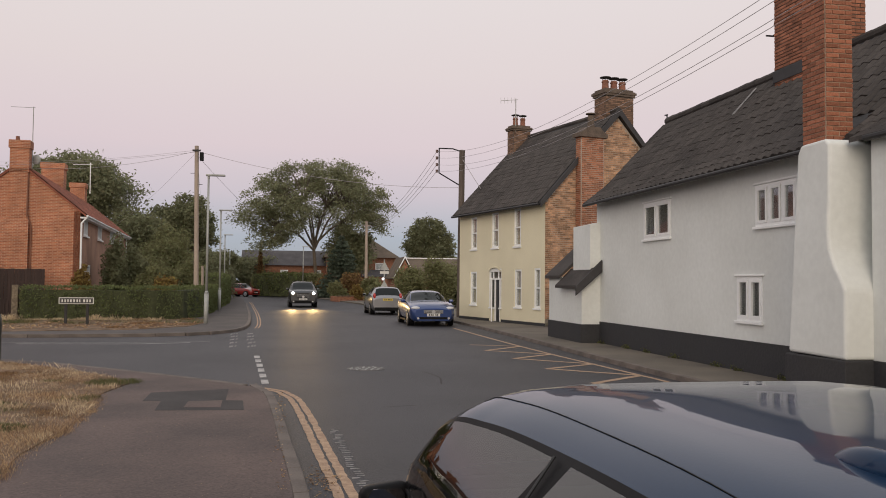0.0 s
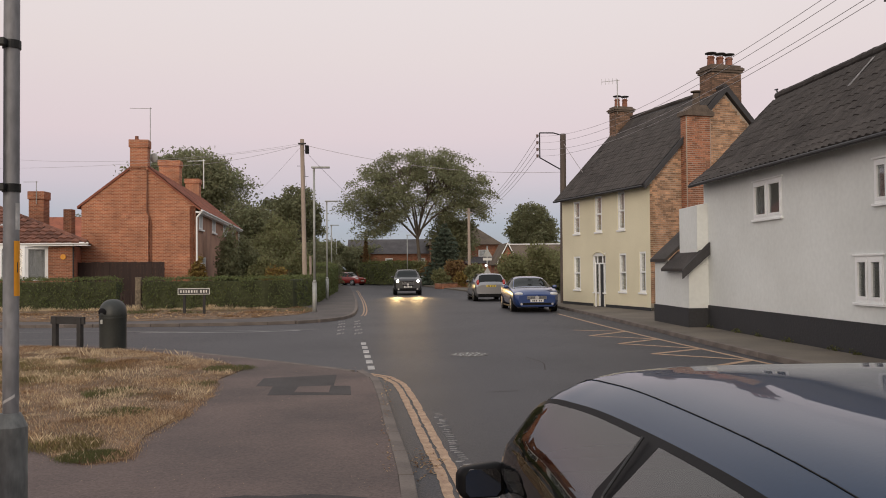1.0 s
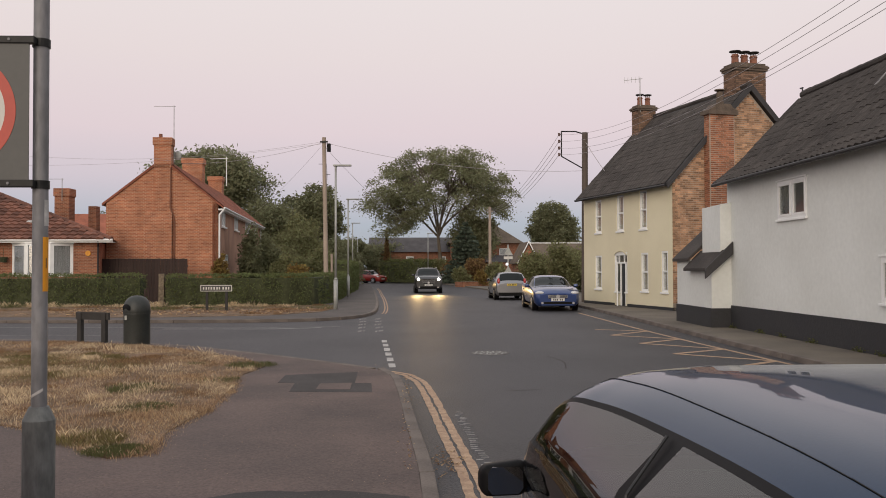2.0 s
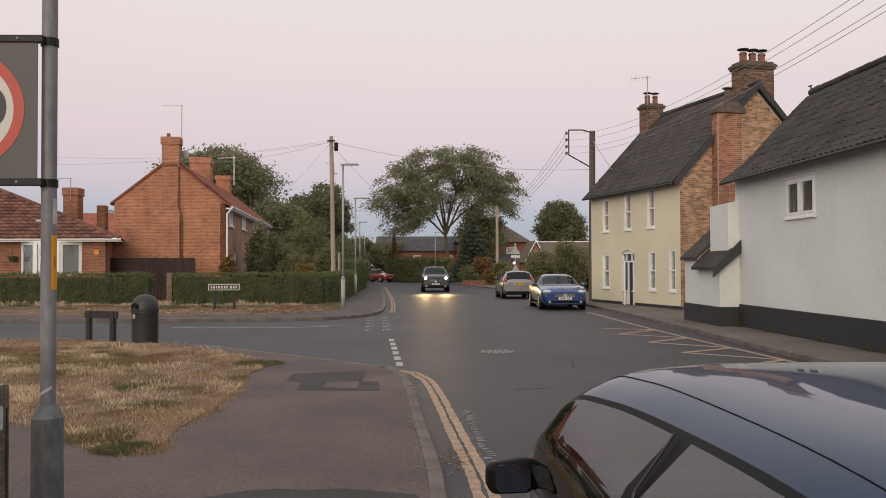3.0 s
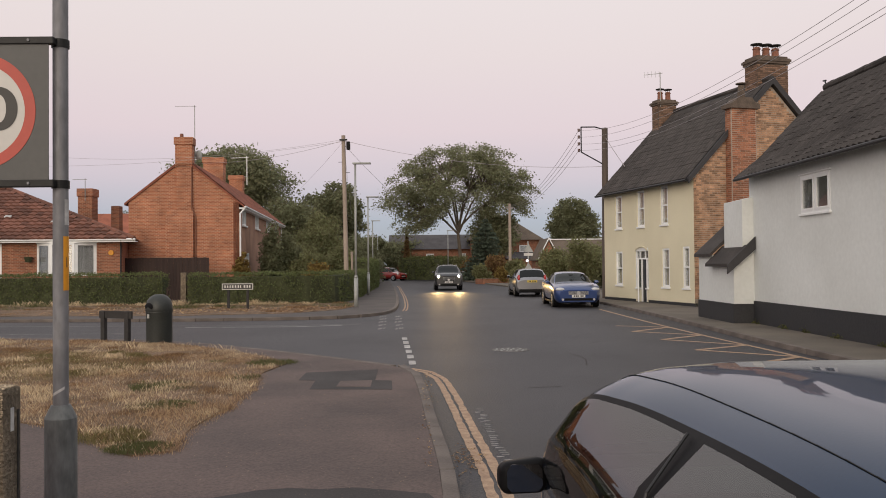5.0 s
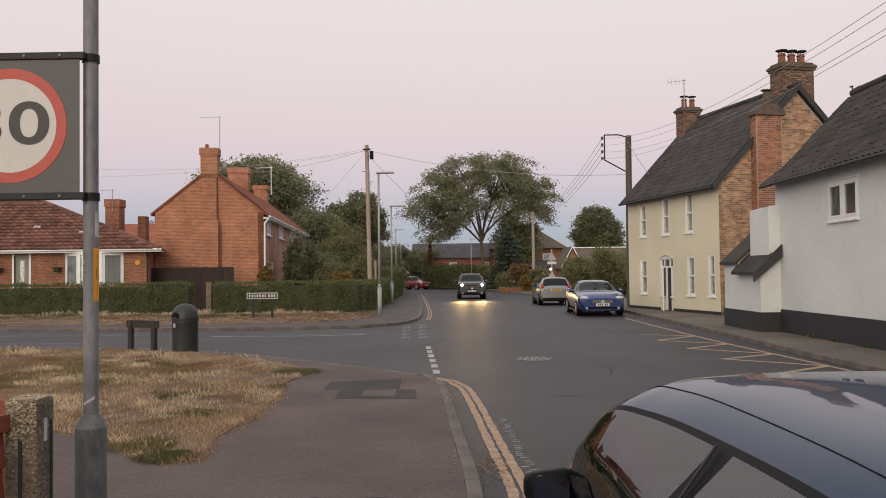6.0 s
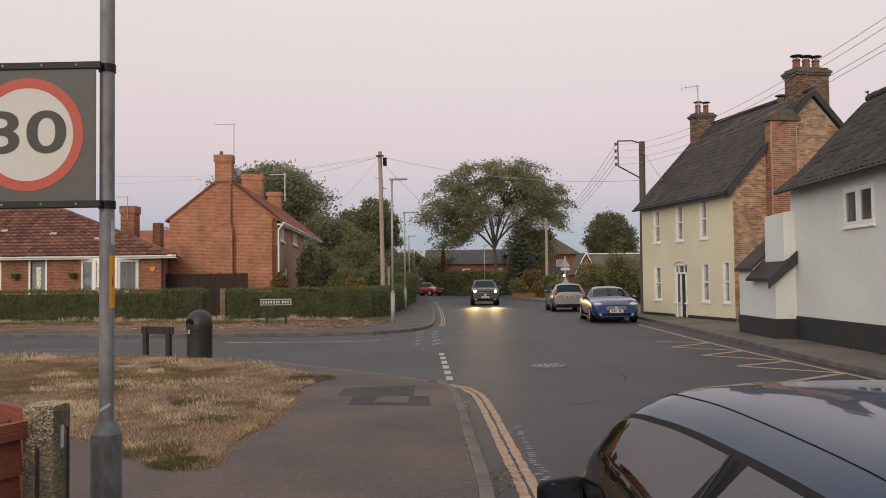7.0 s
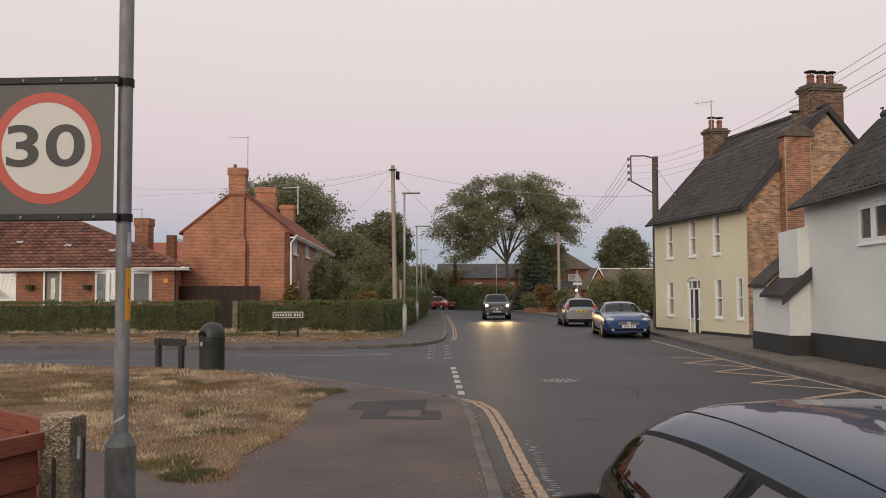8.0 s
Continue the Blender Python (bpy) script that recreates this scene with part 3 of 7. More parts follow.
def grass(name, poly, z, count, height, material, label, keep, clumps=0, patchy=0.0):
    """Blades as bent slivers, thicker in tufts."""
    xs, ys = [q[0] for q in poly], [q[1] for q in poly]
    verts, faces = [], []
    tufts = [(random.uniform(keep[0], keep[1]), random.uniform(keep[2], keep[3]), random.uniform(0.06, 0.4), random.choice((0.4, 0.6, 0.8, 1.1, 1.7))) for _ in range(clumps)]
    made = tries = 0
    while made < count and tries < count * 8:
        tries += 1
        if tufts and random.random() < 0.68:
            t = random.choice(tufts)
            x, y, k = random.gauss(t[0], t[2]), random.gauss(t[1], t[2]), t[3]
        else:
            x, y, k = random.uniform(keep[0], keep[1]), random.uniform(keep[2], keep[3]), 0.7
        if not inside((x, y), poly):
            continue
        if patchy and random.random() > 0.5 + patchy * (noise.noise((x * 0.9, y * 0.9, 3.0)) + 0.6 * noise.noise((x * 3.1, y * 3.1, 7.0))):
            continue
        made += 1
        h = height * k * random.uniform(0.4, 1.3)
        a, lean = random.uniform(0, 6.28), random.uniform(0.1, 0.8) * h
        w = random.uniform(0.0007, 0.0019) * (1 + y * 0.05)
        x, y = x + random.gauss(0, 0.035), y + random.gauss(0, 0.035)
        ca, sa = math.cos(a), math.sin(a)
        b = random.uniform(0, 6.28)
        i = len(verts)
        verts += [(x - ca * w, y - sa * w, z), (x + ca * w, y + sa * w, z), (x + math.cos(b) * lean * 0.4 + ca * w * 0.7, y + math.sin(b) * lean * 0.4 + sa * w * 0.7, z + h * 0.6), (x + math.cos(b) * lean, y + math.sin(b) * lean, z + h)]
        faces += [(i, i + 1, i + 2), (i, i + 2, i + 3)]
    ob = mesh_of(name, verts, faces, material)
    return tagged(ob, label, "grass", kind="stuff")


grass("dry_grass", VERGE_NEAR, H + 0.012, 150000, 0.030, STRAW, "dry straw-coloured grass in uneven tufts", (-16, -2.3, 7.4, 20.6), 620, 1.5)
grass("brown_grass", VERGE_NEAR, H + 0.012, 170000, 0.024, BROWN_GRASS, "short brown withered grass", (-16, -2.3, 7.4, 20.6), 420, -1.1)
grass("green_grass", VERGE_NEAR, H + 0.012, 9000, 0.03, GREEN_GRASS, "sparse green tufts among dry grass", (-14, -2.3, 7.4, 20.0), 16)
OLIVE_GRASS = leaf_mat("olive grass", (0.20, 0.165, 0.075), 0.5, 0.02)
grass("pale_grass", VERGE_NEAR, H + 0.012, 26000, 0.042, PALE_GRASS, "pale bleached seeding grass in taller tufts", (-7.5, -2.3, 7.6, 18.5), 110, 1.6)
grass("olive_grass", blob(-8.5, 14.2, 4.2, 2.6), H + 0.012, 100000, 0.034, OLIVE_GRASS, "half-green grass further along the verge", (-13, -4.5, 11.6, 17.0), 120)
grass("olive_grass", blob(-3.15, 8.3, 0.36, 0.34), H + 0.012, 5000, 0.035, OLIVE_GRASS, "half-green grass near the tip of the verge", (-4.0, -2.7, 7.8, 8.9), 10)
grass("green_grass", blob(-3.25, 10.1, 0.42, 0.34), H + 0.012, 3000, 0.026, GREEN_GRASS, "green weeds among dry grass", (-3.8, -2.7, 9.6, 10.6), 8)
grass("green_grass", blob(-3.7, 11.7, 0.45, 0.5), H + 0.012, 3000, 0.034, GREEN_GRASS, "green weeds among dry grass", (-4.3, -3.1, 11.0, 12.4), 9)
for ragged in ([(-2.67, 7.42), (-2.30, 7.6), (-2.42, 8.7), (-2.34, 10), (-2.42, 11.8), (-2.60, 13), (-2.75, 13), (-2.6, 11.8), (-2.52, 10), (-2.6, 8.7), (-2.5, 7.75)], [(-4.3, 9.02), (-3.62, 8.6), (-2.98, 7.66), (-2.8, 7.8), (-3.6, 8.9), (-4.3, 9.25)]):
    grass("edge_grass", ragged, H + 0.002, 9000, 0.034, STRAW, "ragged dry grass over the edge of the path", (-4.4, -2.2, 7.3, 13.2), 70)
grass("green_grass", blob(-2.70, 7.78, 0.27, 0.24), H + 0.012, 7000, 0.034, GREEN_GRASS, "green weeds at the tip of the verge", (-3.2, -2.3, 7.3, 8.2))
grass("green_grass", blob(-2.75, 14.4, 0.42, 0.4), H + 0.012, 1800, 0.06, GREEN_GRASS, "green weeds at the corner of the verge", (-3.4, -2.2, 13.8, 15.0))
grass("dry_grass", VERGE_FAR, H + 0.012, 40000, 0.045, BROWN_GRASS, "dry grass with fallen leaves before the hedge", (-24, -3.0, 29, 38), 90)
grass("seeding_grass", [(-14, 17.6), (-7.6, 17.6), (-5.2, 16.6), (-3.2, 14.6), (-2.8, 15.2), (-5.0, 17.9), (-7.6, 19.1), (-14, 19.8)], H + 0.012, 4500, 0.07, PALE_GRASS, "tall bleached seeding grass along the road edge", (-14, -2.8, 14.6, 19.8), 60)
grass("seeding_grass", [(-24, 36.4), (-5.2, 35.6), (-4.8, 36.4), (-24, 37.6)], H + 0.012, 7000, 0.12, PALE_GRASS, "pale dry stalks at the foot of the hedge", (-24, -4.8, 35.6, 37.6), 50)
grass("green_grass", VERGE_FAR, H + 0.012, 8000, 0.10, GREEN_GRASS, "weeds at the foot of the hedge", (-24, -3.0, 33, 38), 40)


# ---- building parts ----
def knit(bm):
    """Join touching boxes into one shell without inner faces."""
    bmesh.ops.remove_doubles(bm, verts=bm.verts, dist=0.0005)
    seen = {}
    for f in bm.faces:
        seen.setdefault(tuple(round(q, 4) for q in f.calc_center_median()), []).append(f)
    bmesh.ops.delete(bm, geom=[f for fs in seen.values() if len(fs) > 1 for f in fs], context="FACES_ONLY")
    return bm


def wall_x(name, material, parent, x0, x1, y0, y1, z0, z1, holes=(), label=""):
    """A wall along y from x0 to x1 thick, with openings (y0, y1, z0, z1) cut through."""
    ys = sorted({y0, y1, *[q for h in holes for q in h[:2]]})
    zs = sorted({z0, z1, *[q for h in holes for q in h[2:]]})
    bm = bmesh.new()
    for a, a1 in zip(ys, ys[1:]):
        for z, za in zip(zs, zs[1:]):
            if not any(h[0] <= a + 1e-6 and h[1] >= a1 - 1e-6 and h[2] <= z + 1e-6 and h[3] >= za - 1e-6 for h in holes):
                box(bm, x0, x1, a, a1, z, za)
    knit(bm)
    return part(name, bm, material, parent, label)


def framed(x0, x1, y0, y1, z0, z1, bar, lights):
    """A window frame with upright bars, cut from one grid."""
    step = (y1 - y0) / lights
    ys = [y0, y0 + bar]
    for i in range(1, lights):
        ys += [y0 + i * step - bar * 0.55, y0 + i * step + bar * 0.55]
    ys += [y1 - bar, y1]
    zs = [z0, z0 + bar, z1 - bar, z1]
    bm = bmesh.new()
    for i, (a, a1) in enumerate(zip(ys, ys[1:])):
        for j, (z, za) in enumerate(zip(zs, zs[1:])):
            if j != 1 or i % 2 == 0:
                box(bm, x0, x1, a, a1, z, za)
    return knit(bm)


def casement(parent, x, y0, y1, z0, z1, lights=2, sill=True, deep=0.09, bar=0.06, curtain=True, head=False):
    """A white casement in a wall that faces -x, its outer face at x."""
    xo, xi = x - 0.015, x + deep
    step = (y1 - y0) / lights
    win = part("window", framed(xo, xi, y0, y1, z0, z1, bar, lights), UPVC, parent)
    for i in range(lights):
        a, b = y0 + i * step + bar * 0.75, y0 + (i + 1) * step - bar * 0.75
        f = bmesh.new()
        s = bar * 0.85
        out = xo - 0.012
        for q in ((a, a + s, z0 + bar, z1 - bar), (b - s, b, z0 + bar, z1 - bar), (a + s, b - s, z0 + bar, z0 + bar + s), (a + s, b - s, z1 - bar - s, z1 - bar)):
            box(f, out, xo + 0.04, q[0], q[1], q[2], q[3])
        part("sash", f, UPVC, win)
        g = part("pane", boxed(xo + 0.02, xo + 0.028, a + s * 0.6, b - s * 0.6, z0 + bar + s * 0.6, z1 - bar - s * 0.6), PANE, win)
        if curtain:
            c = bmesh.new()
            w = (b - a) * 0.28
            side = a + s if i % 2 == 0 else b - s - w
            n = 8
            pts = [(xo + 0.12 + 0.018 * math.sin(k * 2.6), side + w * k / n) for k in range(n + 1)]
            slab([(p[0], p[1]) for p in pts] + [(p[0] + 0.01, p[1]) for p in pts[::-1]], z0 + bar, z1 - bar, c)
            part("curtain", c, CURTAIN, win)
    if sill:
        part("sill", boxed(x - 0.06, x + 0.02, y0 - 0.04, y1 + 0.04, z0 - 0.055, z0 - 0.003, 0.01), UPVC, win)
    if head:
        part("hood", boxed(x - 0.04, x + 0.02, y0 - 0.05, y1 + 0.05, z1 + 0.003, z1 + 0.04, 0.006), UPVC, win)
    return win


def sash_window(parent, x, y0, y1, z0, z1):
    """A tall sliding sash set back in a splayed reveal, wall facing -x."""
    bm = bmesh.new()
    bar = 0.075
    box(bm, x + 0.012, x + 0.15, y0, y0 + bar, z0, z1)
    box(bm, x + 0.012, x + 0.15, y1 - bar, y1, z0, z1)
    box(bm, x + 0.012, x + 0.15, y0 + bar, y1 - bar, z1 - bar, z1)
    box(bm, x + 0.012, x + 0.15, y0 + bar, y1 - bar, z0, z0 + bar)
    box(bm, x + 0.02, x + 0.13, y0 + bar, y1 - bar, (z0 + z1) / 2 - 0.03, (z0 + z1) / 2 + 0.03)
    win = part("window", bm, UPVC, parent)
    g = part("pane", boxed(x + 0.05, x + 0.06, y0 + bar, y1 - bar, z0 + bar, z1 - bar), PANE, win)
    g.visible_shadow = False
    part("sill", boxed(x - 0.05, x + 0.011, y0 - 0.05, y1 + 0.05, z0 - 0.075, z0 - 0.003, 0.012), UPVC, win)
    part("surround", boxed(x - 0.012, x + 0.03, y1 + 0.003, y1 + 0.10, z0, z1), RENDER_CREAM, win)
    part("blind", boxed(x + 0.17, x + 0.18, y0 + bar, y1 - bar, (z0 + z1) / 2, z1 - bar), CURTAIN, win)
    return win


def tile_shape(w, h, wave=0.022, butt=0.03, n=5):
    v, f = [], []
    for k, (b, z) in enumerate(((-0.05 * h, butt), (1.1 * h, 0.004))):
        for i in range(n + 1):
            v.append((i / n * w * 1.02, b, z + wave * (0.5 + 0.5 * math.sin(2 * math.pi * i / n - 0.6))))
    for i in range(n + 1):
        v.append((i / n * w * 1.02, -0.05 * h, -0.005))
    for i in range(n):
        f.append((i, i + 1, n + 2 + i, n + 1 + i))
        f.append((2 * n + 2 + i, 2 * n + 3 + i, i + 1, i))
    return v, f


def tile_roof(roof, m, length, slope, keep=None, w=0.24, h=0.30, mats=(None, None), singles=290, wave=0.022, near=0.0, rough=0.004, name="tile", butt=0.03):
    """Tiles over a roof plane: a along the eave, b up the slope, in m. The singles nearest to a = near are parts of their own."""
    v, f = tile_shape(w, h, wave, butt)
    me = bpy.data.meshes.new(name)
    me.from_pydata(v, [], f)
    me.materials.append(mats[0])
    me.update()
    spots = []
    for r in range(int(slope / h)):
        for c in range(int(length / w)):
            a, b = c * w + random.uniform(-0.006, 0.006), r * h + random.uniform(-0.008, 0.008)
            if keep is None or keep(a + w / 2, b + h / 2):
                spots.append((a, b))
    spots.sort(key=lambda s: abs(s[0] - near))
    av, af = [], []
    for i, (a, b) in enumerate(spots):
        t = m @ Matrix.Translation((a, b, random.uniform(0, rough))) @ Matrix.Rotation(random.uniform(-0.012, 0.012), 4, "Z")
        if i < singles:
            piece(name, me, roof, t)
        else:
            k = len(av)
            av += [t @ Vector(q) for q in v]
            af += [tuple(k + j for j in q) for q in f]
    if av:
        tagged(mesh_of("tiles", av, af, mats[1], roof), kind="stuff")


def bricks(wall, m, keep, width, height, mats, singles=290, near=0.0, low=0.0, bw=0.225, bh=0.075, name="brick"):
    """Courses of bricks on a wall face: a along, b up, proud along +z of m."""
    d, g = 0.012, 0.006
    v = [(g, g, -0.01), (bw - g, g, -0.01), (bw - g, bh - g, -0.01), (g, bh - g, -0.01)]
    e = 0.004
    v += [(g + e, g + e, d), (bw - g - e, g + e, d), (bw - g - e, bh - g - e, d), (g + e, bh - g - e, d)]
    f = [(4, 5, 6, 7), (0, 1, 5, 4), (1, 2, 6, 5), (2, 3, 7, 6), (3, 0, 4, 7)]
    me = bpy.data.meshes.new(name)
    me.from_pydata(v, [], f)
    me.materials.append(mats[0])
    me.update()
    spots = []
    for r in range(int(height / bh)):
        for c in range(-1, int(width / bw) + 1):
            a, b = c * bw + (bw / 2 if r % 2 else 0), r * bh
            le, ri = keep(a + bw * 0.08, b) and keep(a + bw * 0.08, b + bh), keep(a + bw * 0.92, b) and keep(a + bw * 0.92, b + bh)
            mid = keep(a + bw / 2, b) and keep(a + bw / 2, b + bh)
            if le and ri:
                spots.append((a, b, 1.0))
            elif mid and le:
                spots.append((a, b, 0.5))
            elif mid and ri:
                spots.append((a + bw / 2, b, 0.5))
    spots.sort(key=lambda s: abs(s[1] - near))
    av, af = [], []
    for i, (a, b, s) in enumerate(spots):
        t = m @ Matrix.Translation((a + random.uniform(-0.003, 0.003), b, random.uniform(-0.004, 0.004))) @ Matrix.Diagonal((s, 1, 1, 1))
        if i < singles:
            piece(name, me, wall, t)
        else:
            k = len(av)
            av += [t @ Vector(q) for q in v]
            af += [tuple(k + j for j in q) for q in f]
    if av:
        tagged(mesh_of("bricks", av, af, mats[1], wall), kind="stuff")


def brick_stack(house, name, x0, x1, y0, y1, z0, z1, mats, singles=290, label="", near=0.0, corbel=0.0, joint=None):
    """A chimney stack faced with single bricks on all four sides."""
    bm = boxed(x0, x1, y0, y1, z0, z1)
    if corbel:
        box(bm, x0 - 0.06, x1 + 0.06, y0 - 0.06, y1 + 0.06, z1 - corbel, z1 - 0.08)
        box(bm, x0 - 0.10, x1 + 0.10, y0 - 0.10, y1 + 0.10, z1 - corbel * 0.7, z1 - 0.12)
    st = part(name, bm, SOOT if corbel else joint or MORTAR_DARK, house, label)
    hgt = z1 - z0 - corbel
    n = singles // 2
    inside_w = lambda w: (lambda a, b: -0.02 <= a <= w + 0.02 and b <= hgt)
    # face to -y, face to -x, then the two far faces
    for rot, org, w, cnt in ((0, (x0, y0, z0), x1 - x0, n), (-90, (x0, y1, z0), y1 - y0, n), (180, (x1, y1, z0), x1 - x0, 0), (90, (x1, y0, z0), y1 - y0, 0)):
        m = Matrix.Translation(org) @ Matrix.Rotation(radians(rot), 4, "Z") @ Matrix.Rotation(radians(90), 4, "X")
        bricks(st, m, inside_w(w), w, hgt, mats, cnt, near)
    return st


def chimney_pot(parent, x, y, z, h=0.45, r=0.12, cowl=True):
    bm = rods(((x, y, z), (x, y, z + h), r, r * 0.82, 14), ((x, y, z + h * 0.8), (x, y, z + h * 0.88), r * 1.05, r * 1.05, 14), ((x, y, z - 0.02), (x, y, z + 0.06), r * 1.25, r * 1.1, 14))
    pot = part("chimney_pot", bm, POT, parent, smooth=False)
    if cowl:
        bm = rods(((x, y, z + h + 0.1), (x, y, z + h + 0.13), r * 1.5, r * 1.5, 14), ((x, y, z + h + 0.13), (x, y, z + h + 0.17), r * 1.5, r * 0.3, 14))
        for a in (0, 2.1, 4.2):
            rod(bm, (x + r * 0.8 * math.cos(a), y + r * 0.8 * math.sin(a), z + h - 0.01), (x + r * 0.8 * math.cos(a), y + r * 0.8 * math.sin(a), z + h + 0.11), 0.012, 0.012, 6)
        part("cowl", bm, COWL, pot)
    return pot


# ---- white cottage ----
cottage = thing("white_cottage", "long white rendered cottage with a black plinth and dark pantile roof", "house", pose(8.6, 0, 0))
HOLES = [(18.2, 19.66, 2.85, 3.73), (13.28, 14.6, 2.85, 3.63), (14.38, 15.28, 1.07, 1.92)]
wall_x("wall", RENDER_WHITE, cottage, 0, 0.35, 11.0, 22.9, 0.70, 4.2, HOLES)
wall_x("plinth", PLINTH, cottage, -0.03, 0.33, 11.0, 22.62, -0.1, 0.697, label="black painted plinth")
part("wall", boxed(-0.4, -0.05, -8, 10.88, 0.7, 3.9), RENDER_WHITE, cottage)
part("plinth", boxed(-0.43, -0.05, -8, 10.88, -0.1, 0.697), PLINTH, cottage, "black painted plinth")
part("gable_wall", extrude_xz([(0.353, -0.1), (4.4, -0.1), (4.4, 3.96), (2.2, 6.25), (0.353, 4.3)], 22.5, 22.88), RENDER_WHITE, cottage)
part("gable_wall", extrude_xz([(0.0, -0.1), (4.4, -0.1), (4.4, 3.96), (2.2, 6.3), (0.0, 4.0)], -8, -7.7), RENDER_WHITE, cottage)
part("back_wall", boxed(4.41, 4.7, -8, 22.58, -0.1, 4.0), RENDER_WHITE, cottage)
part("inner_floor", boxed(0.36, 4.4, -7.6, 22.2, 2.3, 2.4), TIMBER_DARK, cottage)
casement(cottage, 0.0, 18.2, 19.66, 2.85, 3.73, 2, head=True)
casement(cottage, 0.0, 13.28, 14.6, 2.85, 3.63, 3, head=True)
casement(cottage, 0.0, 14.38, 15.28, 1.07, 1.92, 2, head=True)
# chimney breast with a swept shoulder
bm = extrude_yz([(10.87, 0.70), (12.27, 0.72), (11.99, 3.80), (11.9, 3.93), (11.3, 3.94), (11.2, 3.86), (11.22, 3.0), (11.25, 2.6), (11.22, 2.3), (11.1, 2.05), (10.95, 1.85), (10.87, 1.7)], -0.85, 0.02)
bmesh.ops.bevel(bm, geom=[e for e in bm.edges], offset=0.05, segments=3, affect="EDGES", profile=0.5)
part("chimney_breast", bm, RENDER_WHITE, cottage, smooth=False)
part("plinth", boxed(-0.88, -0.03, 10.84, 12.3, -0.1, 0.70, 0.02), PLINTH, cottage, "black painted plinth")
roof = part("roof", extrude_xz([(-0.33, 4.00), (0.25, 4.46), (2.2, 6.5), (4.15, 4.36), (4.8, 3.93), (4.8, 3.88), (2.2, 6.3), (-0.33, 3.94)], -8.2, 23.0), BARGE, cottage, "dark pantile roof")
SL = math.hypot(1.95, 2.05)
m_main = Matrix.Translation((0.25, 23.0, 4.45)) @ Matrix(((0, 1.95 / SL, -2.05 / SL, 0), (-1, 0, 0, 0), (0, 2.05 / SL, 1.95 / SL, 0), (0, 0, 0, 1)))
SK = math.hypot(0.60, 0.48)
m_kick = Matrix.Translation((-0.35, 23.0, 4.0)) @ Matrix(((0, 0.60 / SK, -0.48 / SK, 0), (-1, 0, 0, 0), (0, 0.48 / SK, 0.60 / SK, 0), (0, 0, 0, 1)))
in_stack = lambda a: 10.75 < a < 11.45
tile_roof(roof, m_main, 18.5, SL + 0.05, None, 0.25, 0.29, (TILE_DARK_O, TILE_DARK), 230, 0.042, 9.0, 0.014, butt=0.016)
tile_roof(roof, m_kick, 18.5, SK, lambda a, b: not in_stack(a), 0.25, 0.255, (TILE_DARK_O, TILE_DARK), 60, 0.042, 9.0, 0.012, butt=0.016)
bm = bmesh.new()
for i in range(42):
    y = 22.98 - i * 0.44
    rod(bm, (2.2, y, 6.5), (2.2, y - 0.45, 6.505 + random.uniform(-0.01, 0.01)), 0.11, 0.115, 10)
part("ridge_tiles", bm, TILE_DARK, roof)
part("gutter", rods(((-0.37, 23.0, 3.98), (-0.37, 12.3, 3.95), 0.045, 0.045, 10)), GUTTER, cottage, "black half-round gutter")
part("gutter", rods(((-0.56, 10.8, 3.88), (-0.56, -8, 3.85), 0.055, 0.055, 10)), GUTTER, cottage, "black half-round gutter")
part("eave_roof", extrude_xz([(-0.6, 3.92), (0.2, 4.36), (0.2, 4.30), (-0.6, 3.85)], -8.2, 11.1), TILE_DARK, cottage)
part("finial", rods(((2.2, 22.98, 6.55), (2.2, 23.06, 6.72), 0.03, 0.015, 8), ((2.2, 23.0, 6.7), (2.2, 23.16, 6.72), 0.025, 0.02, 8)), GUTTER, roof)
part("lead_patch", sheet(bmesh.new(), [m_main @ Vector(q) for q in ((5.2, 1.6, 0.065), (5.32, 1.6, 0.065), (5.25, 2.5, 0.065), (5.15, 2.5, 0.065))], 0.004), WHITE_FAINT, roof, "pale streak of mortar on the tiles")
brick_stack(cottage, "front_chimney", -0.6, -0.15, 11.62, 12.2, 3.9, 7.2, (BRICK_A, BRICK_B), 280, "tall red brick chimney stack", 1.2, joint=MORTAR_MID)
st = brick_stack(cottage, "ridge_chimney", 1.75, 2.65, 15.0, 16.75, 5.9, 8.75, (BRICK_A, BRICK_B), 0, "broad red brick ridge chimney", 0, 0.45)
part("flashing", boxed(1.72, 2.68, 14.97, 16.79, 6.15, 6.42, 0.02), BARGE, st, "grey lead flashing")
part("bracket", rods(((1.9, 16.75, 7.35), (1.9, 17.05, 7.3), 0.02, 0.02, 6), ((1.9, 16.95, 7.2), (1.9, 16.95, 7.55), 0.02, 0.02, 6), ((1.9, 16.95, 7.5), (1.9, 16.95, 7.6), 0.045, 0.03, 8), ((1.7, 17.00, 7.28), (2.1, 17.00, 7.28), 0.02, 0.02, 6)), BLACK_METAL, st, "black iron wire bracket")
